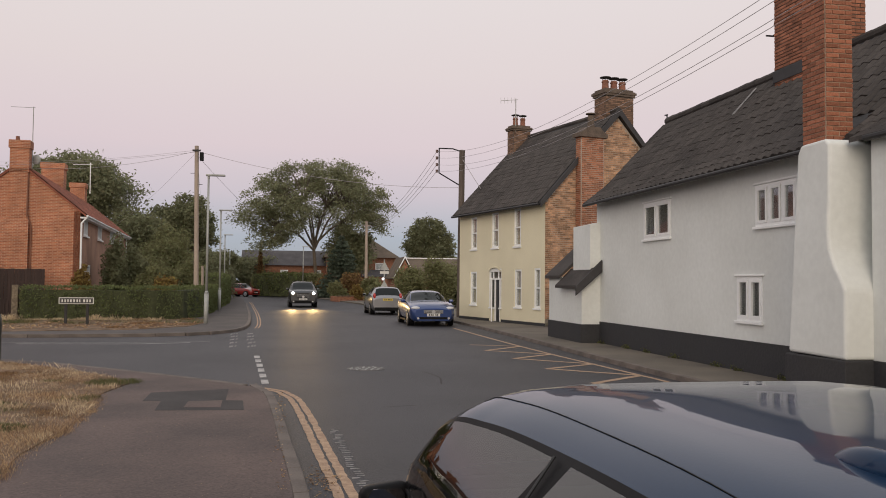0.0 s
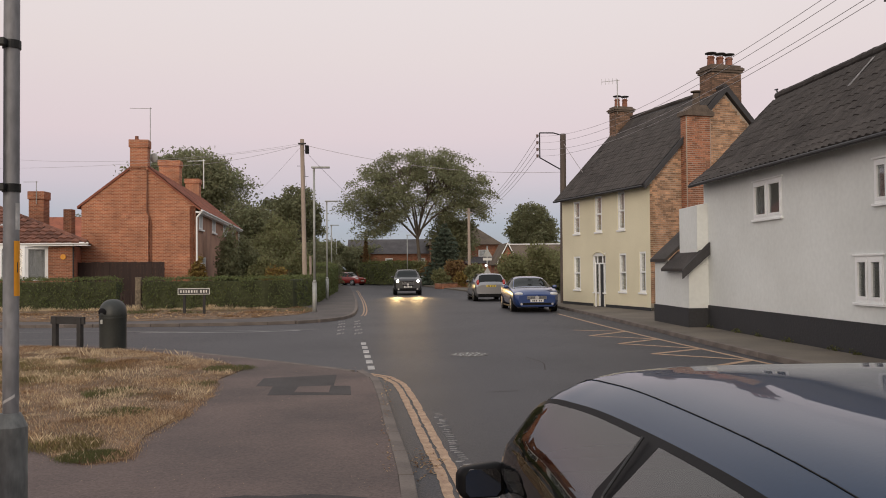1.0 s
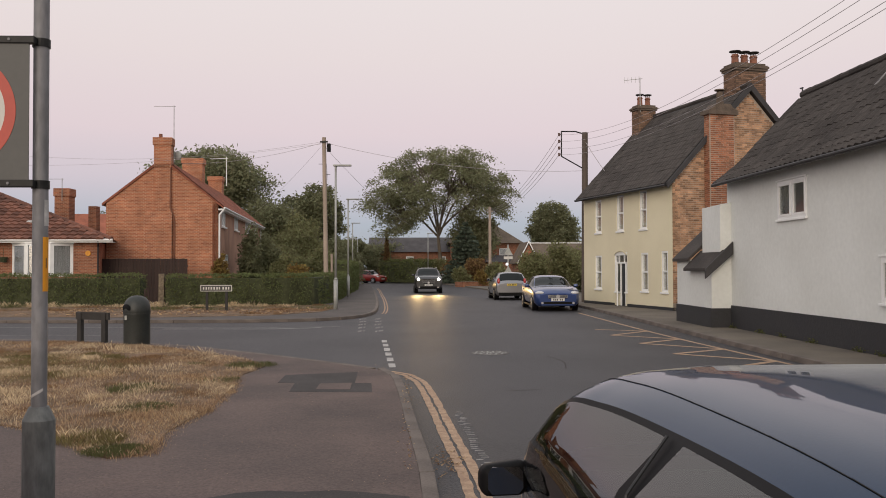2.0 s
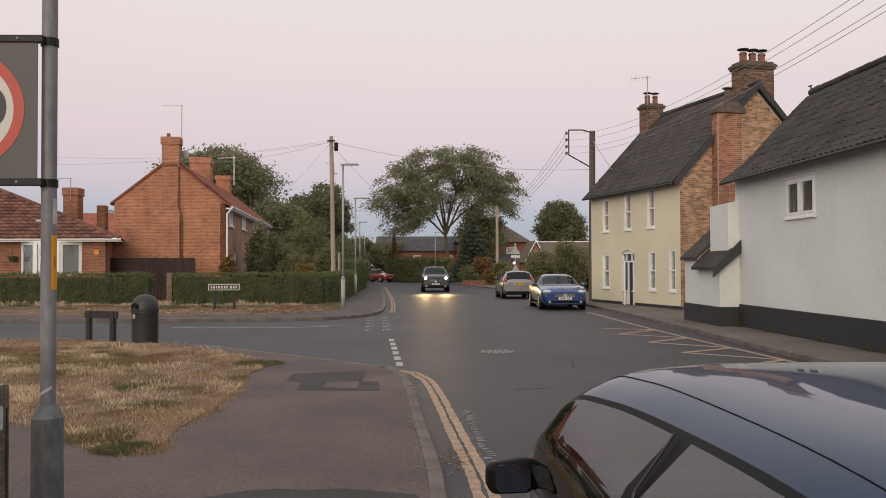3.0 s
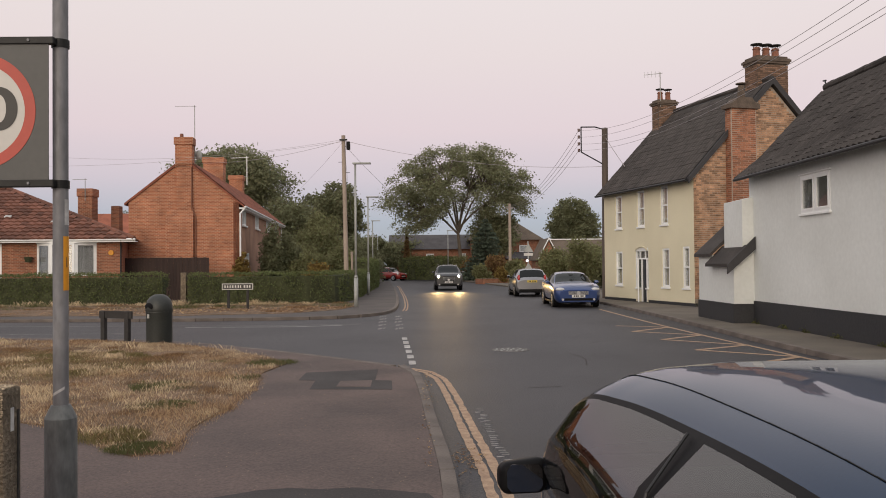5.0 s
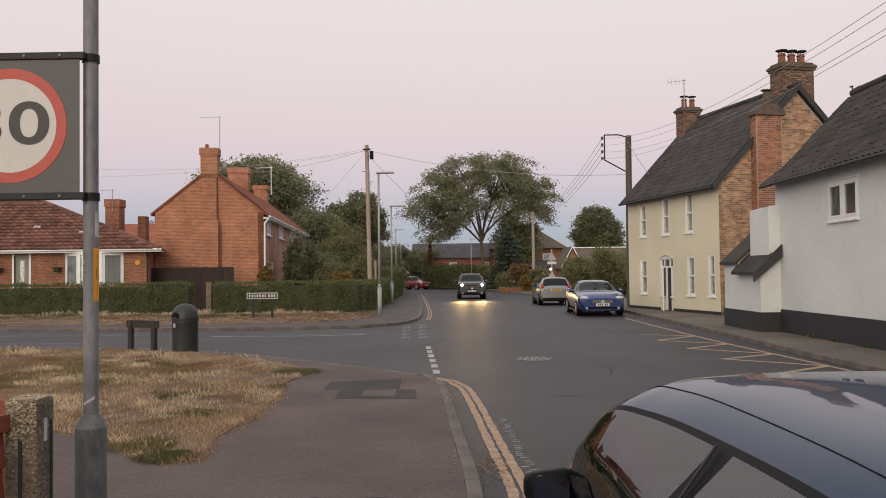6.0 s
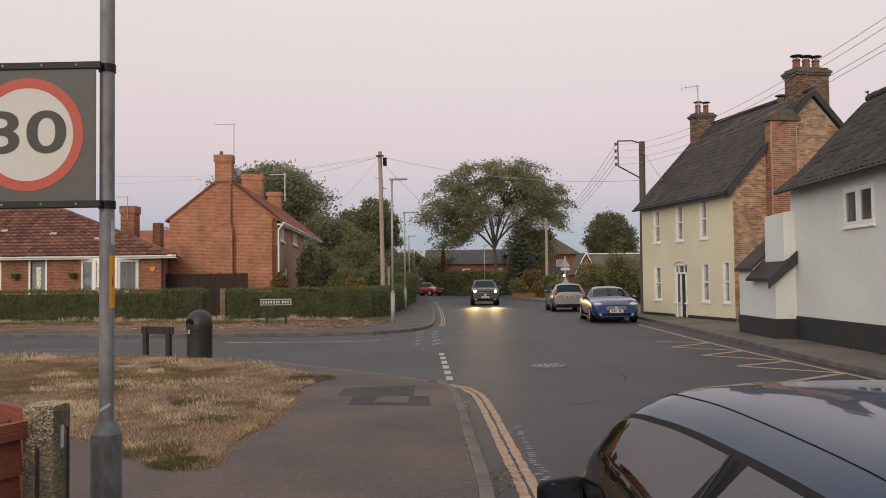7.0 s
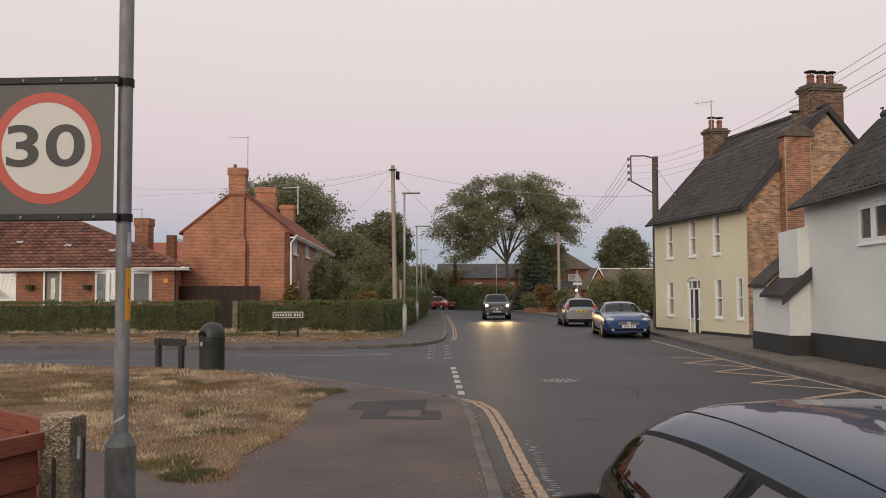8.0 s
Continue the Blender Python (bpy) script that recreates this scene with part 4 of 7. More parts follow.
# low lean-to at the far end
part("outshot_wall", boxed(-0.55, 0.6, 22.63, 24.36, 0.62, 1.80), RENDER_WHITE, cottage)
part("outshot_wall", boxed(-0.55, 0.6, 24.363, 25.6, 0.62, 1.95), RENDER_WHITE, cottage)
part("plinth", boxed(-0.58, 0.6, 22.61, 25.62, -0.1, 0.617), PLINTH, cottage, "black painted plinth")
part("outshot_wall", extrude_xz([(-0.3, 1.803), (0.6, 1.803), (0.6, 3.62), (-0.3, 3.42)], 22.63, 24.05), RENDER_WHITE, cottage)
part("outshot_roof", extrude_xz([(-0.75, 1.62), (-0.75, 1.70), (-0.25, 2.2), (-0.25, 2.12)], 22.5, 24.4), TILE_DARK, cottage, "small dark tiled lean-to roof")
part("outshot_roof", extrude_xz([(-0.65, 1.90), (-0.65, 1.99), (0.6, 3.15), (0.6, 3.0)], 24.3, 25.75), TILE_DARK, cottage, "small dark tiled lean-to roof")
part("barge_board", extrude_xz([(-0.78, 1.42), (-0.78, 1.68), (-0.02, 2.42), (-0.02, 2.08)], 22.44, 22.50), BARGE, cottage, "dark grey barge board")
part("damp_spots", rods(*[((-0.405, 10.42 + random.uniform(-0.03, 0.03), z), (-0.40, 10.42, z), 0.014, 0.014, 6) for z in (0.8, 0.95, 1.05, 1.22, 1.35, 1.5, 1.7, 1.82)]), WHITE_FAINT, cottage, "small rusty spots down the render")

# ---- cream house ----
cream = thing("cream_house", "two-storey cream rendered house with a brick gable and dark tiled roof", "house", pose(9.65, 31.2, 0, 0, 0, 13.9))
CH = [(5.82, 6.42, 3.25, 4.68), (3.78, 4.38, 3.25, 4.75), (1.87, 2.43, 3.25, 4.78), (5.82, 6.45, 0.78, 2.24), (1.8, 2.36, 0.78, 2.3), (0.33, 0.8, 0.78, 2.34), (3.5, 4.62, 0.12, 2.36)]
wall_x("wall", RENDER_CREAM, cream, 0, 0.3, 0.0, 7.6, 0.22, 5.0, CH)
wall_x("plinth", PLINTH, cream, -0.02, 0.28, 0.0, 7.6, -0.1, 0.217, [(3.5, 4.62, 0.12, 0.217)], "black painted plinth")
for h in CH[:6]:
    sash_window(cream, 0.0, *h)
door = part("front_door", boxed(0.06, 0.11, 3.713, 4.087, 0.12, 1.877), DARK_DOOR, cream, "dark blue door leaf in a white frame")
for q in ((3.5, 3.55, 0.66, 2.3), (4.55, 4.62, 0.66, 2.3), (3.55, 4.55, 2.22, 2.36), (3.55, 4.55, 1.88, 1.94), (3.65, 3.71, 0.12, 1.88), (4.09, 4.15, 0.12, 1.88)):
    part("door_frame", boxed(0.012, 0.14, *q), UPVC, door)
for y0, y1 in ((3.55, 3.65), (4.15, 4.55)):
    part("side_light", boxed(0.06, 0.07, y0 + 0.003, y1 - 0.003, 0.72, 1.877), PANE, door)
    part("apron", boxed(0.004, 0.2, y0 - 0.05 if y0 < 4 else y0 + 0.003, y1 - 0.003 if y0 < 4 else y1 + 0.07, 0.12, 0.64), RENDER_CREAM, door)
    part("sill", boxed(-0.06, 0.011, y0 - 0.08, y1 + 0.05, 0.642, 0.70, 0.01), UPVC, door)
part("fanlight", boxed(0.06, 0.07, 3.553, 4.547, 1.943, 2.217), PANE, door)
for y in (3.82, 4.28):
    part("glazing_bar", boxed(0.02, 0.058, y - 0.02, y + 0.02, 1.943, 2.217), UPVC, door)
arch = bmesh.new()
for k in range(12):
    a0, a1 = math.pi * (0.26 + 0.48 * k / 12), math.pi * (0.26 + 0.48 * (k + 1) / 12)
    ring = [(4.06 + r * math.cos(a), 1.80 + r * 0.78 * math.sin(a)) for r, a in ((0.76, a0), (0.82, a0), (0.82, a1), (0.76, a1))]
    sheet(arch, [(-0.025, y, z) for y, z in ring], 0.035)
bmesh.ops.remove_doubles(arch, verts=arch.verts, dist=0.002)
part("arch", arch, RENDER_CREAM, door, "shallow cream arch over the door")
part("door_post", rods(((-0.14, 4.12, 0.1), (-0.14, 4.12, 1.95), 0.032, 0.032, 8)), UPVC, door, "white post before the door")
gable = part("gable_wall", extrude_xz([(0.003, -0.1), (6.66, -0.1), (6.66, 5.0), (3.33, 8.5), (0.003, 5.0)], 0.0, 0.3), MORTAR, cream, "buff and red brick gable")
part("gable_wall", extrude_xz([(0.303, -0.1), (6.66, -0.1), (6.66, 5.0), (3.33, 8.5), (0.303, 5.2)], 7.3, 7.598), RENDER_CREAM, cream)
part("back_wall", boxed(6.36, 6.66, 0.31, 7.29, -0.1, 5.0), RENDER_CREAM, cream)
part("inner_floor", boxed(0.31, 6.3, 0.31, 7.29, 2.55, 2.65), TIMBER_DARK, cream)
m_g = Matrix.Translation((0, 0, 0)) @ Matrix.Rotation(radians(90), 4, "X")
bricks(gable, m_g, lambda a, b: 0.0 <= a <= 6.6 and b > 0.3 and b < 5.0 + min(a, 6.66 - a) * 1.051 - 0.05, 6.66, 8.4, (BRICK_YO, BRICK_Y), 290, 5.8)
croof = part("roof", extrude_xz([(-0.28, 4.86), (3.33, 8.72), (6.94, 4.86), (6.94, 4.74), (3.33, 8.55), (-0.28, 4.74)], -0.15, 7.75), BARGE, cream, "dark brown tiled roof")
CL = math.hypot(3.61, 3.86)
m_c = Matrix.Translation((-0.30, 7.75, 4.85)) @ Matrix(((0, 3.61 / CL, -3.86 / CL, 0), (-1, 0, 0, 0), (0, 3.86 / CL, 3.61 / CL, 0), (0, 0, 0, 1)))
tile_roof(croof, m_c, 7.9, CL, None, 0.25, 0.28, (TILE_DARK_O, TILE_DARK), 290, 0.03, 7.9, 0.012, butt=0.012)
part("barge_board", extrude_xz([(-0.3, 4.66), (-0.3, 4.90), (3.33, 8.80), (6.96, 4.90), (6.96, 4.66), (3.33, 8.50)], -0.21, -0.152), BARGE, croof, "grey barge boards")
part("gutter", rods(((-0.36, -0.1, 4.78), (-0.36, 7.75, 4.78), 0.05, 0.05, 8)), GUTTER, cream, "black gutter")
bm = bmesh.new()
for i in range(17):
    rod(bm, (3.33, -0.1 + i * 0.46, 8.72), (3.33, 0.37 + i * 0.46, 8.72), 0.11, 0.115, 8)
part("ridge_tiles", bm, TILE_DARK, croof)
st = brick_stack(cream, "gable_chimney", 1.38, 2.42, -0.42, -0.02, 2.3, 7.6, (BRICK_TO, BRICK_T), 280, "external tan-red brick chimney stack", 3.5, joint=MORTAR)
part("cap", extrude_xz([(1.26, 7.45), (2.54, 7.45), (2.54, 7.6), (2.3, 7.72), (2.2, 7.85), (1.6, 7.85), (1.5, 7.72), (1.26, 7.6)], -0.52, 0.05), SOOT, st)
pot = part("chimney_pot", rods(((1.95, -0.2, 7.8), (1.95, -0.2, 8.35), 0.15, 0.12, 12), ((1.95, -0.2, 8.4), (1.95, -0.2, 8.44), 0.2, 0.2, 12)), SOOT, st)
st = brick_stack(cream, "ridge_chimney", 3.05, 4.4, 0.35, 1.15, 8.0, 9.7, (BRICK_GO, BRICK_G), 120, "weathered brick ridge chimney with three pots", 1.2, 0.3)
for x in (3.3, 3.72, 4.14):
    chimney_pot(st, x, 0.75, 9.68, 0.42, 0.15)
st = brick_stack(cream, "end_chimney", 2.5, 3.4, 7.0, 7.6, 7.4, 9.25, (BRICK_GO, BRICK_G), 60, "weathered brick end chimney with two pots", 1.2, 0.25)
for x in (2.75, 3.15):
    chimney_pot(st, x, 7.3, 9.23, 0.42, 0.13)
aerial = part("aerial", rods(((2.6, 7.0, 8.9), (2.6, 7.0, 10.5), 0.02, 0.02, 6), ((2.0, 7.4, 10.42), (2.7, 6.95, 10.45), 0.012, 0.012, 6), *[((2.0 + k * 0.14, 7.38 - k * 0.09, 10.28), (2.0 + k * 0.14, 7.38 - k * 0.09, 10.56), 0.007, 0.007, 5) for k in range(5)]), GALV_FAR, cream, "television aerial")

# ---- red brick terrace ----
terrace = thing("red_brick_terrace", "red brick terrace with a tall gable chimney and tiled roof", "house", pose(-10.33, 45, 0, 0, 0, 4.8))
GW = 5.7
part("gable_wall", extrude_xz([(-GW, 0), (-0.003, 0), (-0.003, 5.15), (-2.85, 7.45), (-GW, 5.15)], 0.0, 0.3), BRICK_RED, terrace)
RH = [(1.2, 2.6, 4.0, 5.0), (6.7, 8.4, 4.05, 5.0), (12.6, 15.2, 4.1, 4.95), (18.4, 20.0, 4.1, 4.95), (1.2, 3.8, 1.4, 2.5), (15.5, 21.5, 1.1, 2.6)]
wall_x("wall", BRICK_RED_SHADED, terrace, -0.3, 0.0, 0.0, 23, 0, 5.15, RH)
for y0, y1, z0, z1 in RH:
    bm = bmesh.new()
    for q in ((y0, y0 + 0.14, z0, z1), (y1 - 0.14, y1, z0, z1), (y0 + 0.14, y1 - 0.14, z0, z0 + 0.08), (y0 + 0.14, y1 - 0.14, z1 - 0.08, z1), ((y0 + y1) / 2 - 0.07, (y0 + y1) / 2 + 0.07, z0 + 0.08, z1 - 0.08)):
        box(bm, -0.12, 0.02, *q)
    w = part("window", bm, UPVC, terrace)
    part("pane", boxed(-0.06, -0.05, y0 + 0.1, y1 - 0.1, z0 + 0.05, z1 - 0.05), PANE, w)
    part("curtain", boxed(-0.2, -0.19, y0 + 0.1, y1 - 0.1, z0 + 0.05, z1 - 0.05), CURTAIN, w)
    part("sill", boxed(-0.05, 0.12, y0 - 0.08, y1 + 0.08, z0 - 0.08, z0 - 0.003), UPVC, w)
part("back_wall", boxed(-GW, -GW + 0.3, 0.3, 23, 0, 5.15), BRICK_RED_SHADED, terrace)
part("end_wall", extrude_xz([(-GW + 0.3, 0), (-0.303, 0), (-0.303, 5.1), (-2.85, 7.3), (-GW + 0.3, 5.1)], 22.7, 22.99), BRICK_RED, terrace)
part("chimney_breast", extrude_yz([(-0.22, 0), (-0.22, 4.2), (-0.12, 4.7), (-0.003, 4.75), (-0.003, 0)], -3.72, -2.35), BRICK_RED, terrace)
part("chimney_breast", boxed(-3.25, -2.45, -0.12, -0.003, 4.5, 7.2), BRICK_RED, terrace)
troof = part("roof", extrude_xz([(-GW - 0.2, 5.12), (-2.85, 7.55), (0.28, 4.98), (0.28, 4.88), (-2.85, 7.4), (-GW - 0.2, 5.0)], -0.08, 23.1), TILE_RED, terrace, "red tiled roof")
TL = math.hypot(3.13, 2.57)
m_t = Matrix.Translation((0.30, 0.0, 4.98)) @ Matrix(((0, -3.13 / TL, 2.57 / TL, 0), (1, 0, 0, 0), (0, 2.57 / TL, 3.13 / TL, 0), (0, 0, 0, 1)))
tile_roof(troof, m_t, 23, TL, None, 0.33, 0.34, (TILE_RED, TILE_RED), 0, 0.03, 0, 0.006)
part("soffit", boxed(-0.002, 0.3, 0.0, 23.1, 4.8, 4.88), UPVC, terrace)
part("gutter", rods(((0.34, -0.1, 4.92), (0.34, 23.1, 4.92), 0.055, 0.055, 8)), UPVC, terrace)
part("downpipe", rods(((0.34, 0.06, 4.9), (0.06, 0.02, 4.55), 0.045, 0.045, 8), ((0.06, 0.02, 4.57), (0.06, 0.02, 0.3), 0.045, 0.045, 8)), UPVC, terrace, "white plastic downpipe")
part("downpipe", rods(((0.05, 22.9, 4.9), (0.05, 22.9, 0.3), 0.045, 0.045, 8)), UPVC, terrace, "white plastic downpipe")
PIPE_BROWN = mat("brown pipe", (0.25, 0.11, 0.065), 0.7, coarse=2, fine=20, vary=0.2, bump=0.1)
part("cable_pipe", rods(((-2.44, -0.05, 7.1), (-2.44, -0.14, 4.9), 0.04, 0.04, 6), ((-2.44, -0.14, 4.9), (-2.25, -0.05, 4.35), 0.04, 0.04, 6), ((-2.25, -0.05, 4.35), (-2.25, -0.05, 1.9), 0.04, 0.04, 6)), PIPE_BROWN, terrace, "brick-coloured pipe on the gable")
bm = boxed(-3.28, -2.40, -0.12, 0.55, 7.0, 8.45)
box(bm, -3.34, -2.34, -0.18, 0.61, 8.2, 8.6, 0.03)
st = part("chimney", bm, BRICK_RED, terrace, "tall red brick gable chimney")
part("chimney_pot", rods(((-3.0, 0.2, 8.6), (-3.0, 0.2, 8.82), 0.1, 0.09, 10)), POT, st)
for y, w0, zt in ((9.5, 1.2, 8.75), (19.0, 0.95, 8.6)):
    bm = boxed(-2.85 - w0 * 0.62, -2.85 + w0 * 0.42, y, y + 1.0, 6.8, zt - 0.2)
    box(bm, -2.92 - w0 * 0.62, -2.78 + w0 * 0.42, y - 0.06, y + 1.06, zt - 0.35, zt, 0.03)
    part("chimney", bm, BRICK_RED, terrace, "red brick ridge chimney")
part("aerial", rods(((-2.38, 0.5, 7.3), (-2.38, 0.5, 10.4), 0.025, 0.02, 6), ((-3.4, 0.45, 10.33), (-2.3, 0.55, 10.36), 0.012, 0.012, 5)), GALV_FAR, terrace, "tall television aerial")
part("aerial", rods(((-0.9, 9.9, 7.0), (-0.9, 9.9, 8.9), 0.03, 0.03, 6), ((-1.9, 9.9, 8.75), (-0.8, 9.9, 8.8), 0.02, 0.02, 5), *[((-1.9 + 0.2 * k, 9.7, 8.77), (-1.9 + 0.2 * k, 10.1, 8.77), 0.012, 0.012, 5) for k in range(6)]), UPVC, terrace, "white television aerial")
bm = bmesh.new()
bmesh.ops.create_uvsphere(bm, u_segments=14, v_segments=8, radius=0.2, matrix=Matrix.Translation((-2.2, 0.6, 7.75)) @ Matrix.Diagonal((1, 0.35, 1.25, 1)))
part("satellite_dish", bm, GALV_FAR, terrace, "grey satellite dish", True)

# ---- bungalow ----
bung = thing("brick_bungalow", "brick bungalow with a hipped brown tiled roof and white bay window", "house", pose(0, 42, 0))
BH = [(-26.2, -23.7, 1.5, 2.95), (-22.2, -21.45, 0.35, 2.95), (-19.62, -16.68, 1.35, 2.95)]
bm = bmesh.new()
xs = sorted({-30.0, -15.5, *[q for h in BH for q in h[:2]]})
zs = sorted({0.0, 3.0, *[q for h in BH for q in h[2:]]})
for a, a1 in zip(xs, xs[1:]):
    for z, za in zip(zs, zs[1:]):
        if not any(h[0] <= a and h[1] >= a1 and h[2] <= z and h[3] >= za for h in BH):
            box(bm, a, a1, 0, 0.3, z, za)
knit(bm)
part("wall", bm, BRICK_BUNG, bung)
part("side_wall", slab([(-15.8, 0.303), (-15.503, 0.303), (-17.6, 9), (-17.9, 9)], 0, 3.0), BRICK_RED_SHADED, bung)
part("side_wall", boxed(-30, -29.7, 0.31, 9, 0, 3.0), BRICK_RED_SHADED, bung)
part("back_wall", boxed(-29.7, -17.85, 8.7, 9, 0, 3.0), BRICK_BUNG, bung)


def window_y(parent, x0, x1, z0, z1, lights, y=0.0, bar=0.12):
    bm = bmesh.new()
    box(bm, x0, x0 + bar, y - 0.03, y + 0.1, z0, z1)
    box(bm, x1 - bar, x1, y - 0.03, y + 0.1, z0, z1)
    box(bm, x0 + bar, x1 - bar, y - 0.03, y + 0.1, z0, z0 + bar)
    box(bm, x0 + bar, x1 - bar, y - 0.03, y + 0.1, z1 - bar * 0.6, z1)
    for i in range(1, lights):
        x = x0 + (x1 - x0) * i / lights
        box(bm, x - bar / 2, x + bar / 2, y - 0.02, y + 0.1, z0 + bar, z1 - bar * 0.6)
    w = part("window", bm, UPVC, parent)
    g = part("pane", boxed(x0 + bar, x1 - bar, y + 0.03, y + 0.04, z0 + bar, z1 - bar * 0.6), PANE, w)
    g.visible_shadow = False
    n = 60
    pts = [(x0 + bar + (x1 - x0 - 2 * bar) * k / n, y + 0.16 + 0.02 * math.sin(k * 1.9)) for k in range(n + 1)]
    part("curtain", slab(pts + [(p[0], p[1] + 0.01) for p in pts[::-1]], z0 + bar, z1 - bar, bmesh.new()), CURTAIN, w, "net curtain")
    return w


window_y(bung, -26.2, -23.7, 1.5, 2.95, 2)
# splayed bay
bay = window_y(bung, -18.75, -17.55, 1.35, 2.95, 2, -0.5)
for x0, y0, x1, y1 in ((-19.62, 0, -18.75, -0.5), (-17.55, -0.5, -16.68, 0)):
    bm = bmesh.new()
    d = Vector((x1 - x0, y1 - y0))
    n = Vector((d.y, -d.x)).normalized() * 0.08
    for t0, t1, za, zb in ((0, 0.14, 1.35, 2.95), (0.86, 1, 1.35, 2.95), (0.13, 0.87, 1.35, 1.47), (0.13, 0.87, 2.85, 2.95)):
        a, b = Vector((x0, y0)) + d * t0, Vector((x0, y0)) + d * t1
        slab([tuple(a), tuple(b), tuple(b - n), tuple(a - n)], za, zb, bm)
    side = part("bay_frame", bm, UPVC, bung, "white splayed bay window frame")
    part("pane", slab([(x0, y0 + 0.03), (x1, y1 + 0.03), (x1, y1 + 0.04), (x0, y0 + 0.04)], 1.45, 2.87), PANE, side)
    part("curtain", slab([(x0, y0 + 0.12), (x1, y1 + 0.12), (x1, y1 + 0.13), (x0, y0 + 0.13)], 1.45, 2.87), CURTAIN, side)
part("bay_base", slab([(-19.62, 0.0), (-18.75, -0.5), (-17.55, -0.5), (-16.68, 0.0)], 0, 1.34), BRICK_BUNG, bung)
part("bay_head", slab([(-19.66, 0.0), (-18.78, -0.54), (-17.52, -0.54), (-16.64, 0.0)], 2.953, 3.0), UPVC, bung)
d = part("front_door", boxed(-22.2, -21.45, 0.1, 0.15, 0.35, 2.95), mat("sage door", (0.22, 0.22, 0.20), 0.5, coarse=2, fine=20, vary=0.08, bump=0.03), bung, "pale grey-green front door")
part("pane", boxed(-21.95, -21.72, 0.085, 0.098, 1.2, 2.65), PANE, d)
part("frame", boxed(-22.3, -22.203, -0.02, 0.15, 0.35, 2.98), UPVC, d)
part("frame", boxed(-21.447, -21.35, -0.02, 0.15, 0.35, 2.98), UPVC, d)
for x in (-22.9, -19.95):
    part("hanging_basket", rods(((x, -0.2, 2.05), (x, -0.2, 2.3), 0.14, 0.2, 10), ((x, -0.2, 2.3), (x, -0.2, 2.75), 0.01, 0.01, 5)), HEDGE_CORE, bung, "dark hanging basket by the wall")
part("alarm_box", rods(((-15.95, -0.06, 2.48), (-15.95, 0.0, 2.48), 0.13, 0.13, 14)), ORANGE, bung, "yellow alarm box")
part("fascia", boxed(-30.4, -14.62, -0.47, -0.43, 3.0, 3.16), UPVC, bung, "white fascia board")
part("soffit", boxed(-30.4, -14.65, -0.427, 0.0, 3.003, 3.03), UPVC, bung)
part("gutter", rods(((-30.4, -0.52, 3.12), (-14.6, -0.52, 3.12), 0.06, 0.06, 8)), UPVC, bung)
part("downpipe", rods(((-15.3, -0.5, 3.1), (-15.45, -0.1, 2.8), 0.04, 0.04, 8), ((-15.45, -0.1, 2.8), (-15.45, -0.1, 0.2), 0.04, 0.04, 8)), GUTTER, bung)
rb = bmesh.new()
c = [(-30.5, -0.5, 3.16), (-14.65, -0.5, 3.16), (-17.3, 9.4, 3.16), (-30.5, 9.4, 3.16), (-27.0, 4.45, 6.1), (-23.2, 4.45, 6.1)]
vs = [rb.verts.new(p) for p in c]
for q in ((0, 1, 5, 4), (1, 2, 5), (2, 3, 4, 5), (3, 0, 4), (3, 2, 1, 0)):
    rb.faces.new([vs[i] for i in q])
broof = part("roof", rb, TILE_BROWN, bung, "hipped brown tiled roof")
BL = math.hypot(4.95, 2.94)
m_b = Matrix.Translation((-30.5, -0.55, 3.15)) @ Matrix(((1, 0, 0, 0), (0, 4.95 / BL, -2.94 / BL, 0), (0, 2.94 / BL, 4.95 / BL, 0), (0, 0, 0, 1)))
tile_roof(broof, m_b, 15.85, BL, lambda a, b: a > b * 3.5 / BL and a < 15.85 - b * 8.55 / BL, 0.36, 0.36, (TILE_BROWN_O, TILE_BROWN), 290, 0.06, 12.5, 0.01, butt=0.075)
hip = (Vector(c[5]) - Vector(c[1]))
part("hip_tiles", rods(*[(Vector(c[1]) + hip * (k / 20), Vector(c[1]) + hip * ((k + 1.08) / 20), 0.12, 0.13, 8) for k in range(20)]), TILE_BROWN, broof)
part("ridge_tiles", rods(*[((-27 + 0.45 * k, 4.45, 6.12), (-26.53 + 0.45 * k, 4.45, 6.12), 0.12, 0.13, 8) for k in range(8)]), TILE_BROWN, broof)
for a, b in ((8.6, 2.2), (11.2, 1.6), (5.8, 2.6)):
    part("roof_vent", sheet(bmesh.new(), [m_b @ Vector(q) for q in ((a, b, 0.13), (a + 0.35, b, 0.13), (a + 0.3, b + 0.25, 0.1), (a, b + 0.25, 0.1))], 0.05), STICKER, broof)
bm = boxed(-19.95, -19.15, 5.6, 6.4, 3.4, 6.0)
box(bm, -20.0, -19.1, 5.53, 6.47, 5.75, 6.2, 0.03)
st = part("chimney", bm, BRICK_BUNG, bung, "red brick chimney")
part("aerial", rods(((-19.5, 5.5, 5.5), (-19.5, 5.5, 6.75), 0.02, 0.02, 6), ((-20.2, 5.5, 6.7), (-19.4, 5.5, 6.7), 0.015, 0.015, 5)), GALV_FAR, st)
bm = boxed(-18.85, -18.4, 7.6, 8.2, 3.4, 5.35)
part("chimney", bm, BRICK_BUNG, bung, "low red brick chimney")
pw = part("porch_frame", boxed(-15.2, -14.4, 4.0, 4.1, 1.3, 2.95), UPVC, bung, "white porch frame")
part("pane", boxed(-15.1, -14.5, 3.98, 3.997, 1.4, 2.1), PANE, pw)
back = thing("far_cottage", "far house with a red tiled roof behind the bungalow", "house", pose(-20, 62, 0))
part("wall", boxed(-7, 5, 0, 7, 0, 3.6), BRICK_BUNG, back)
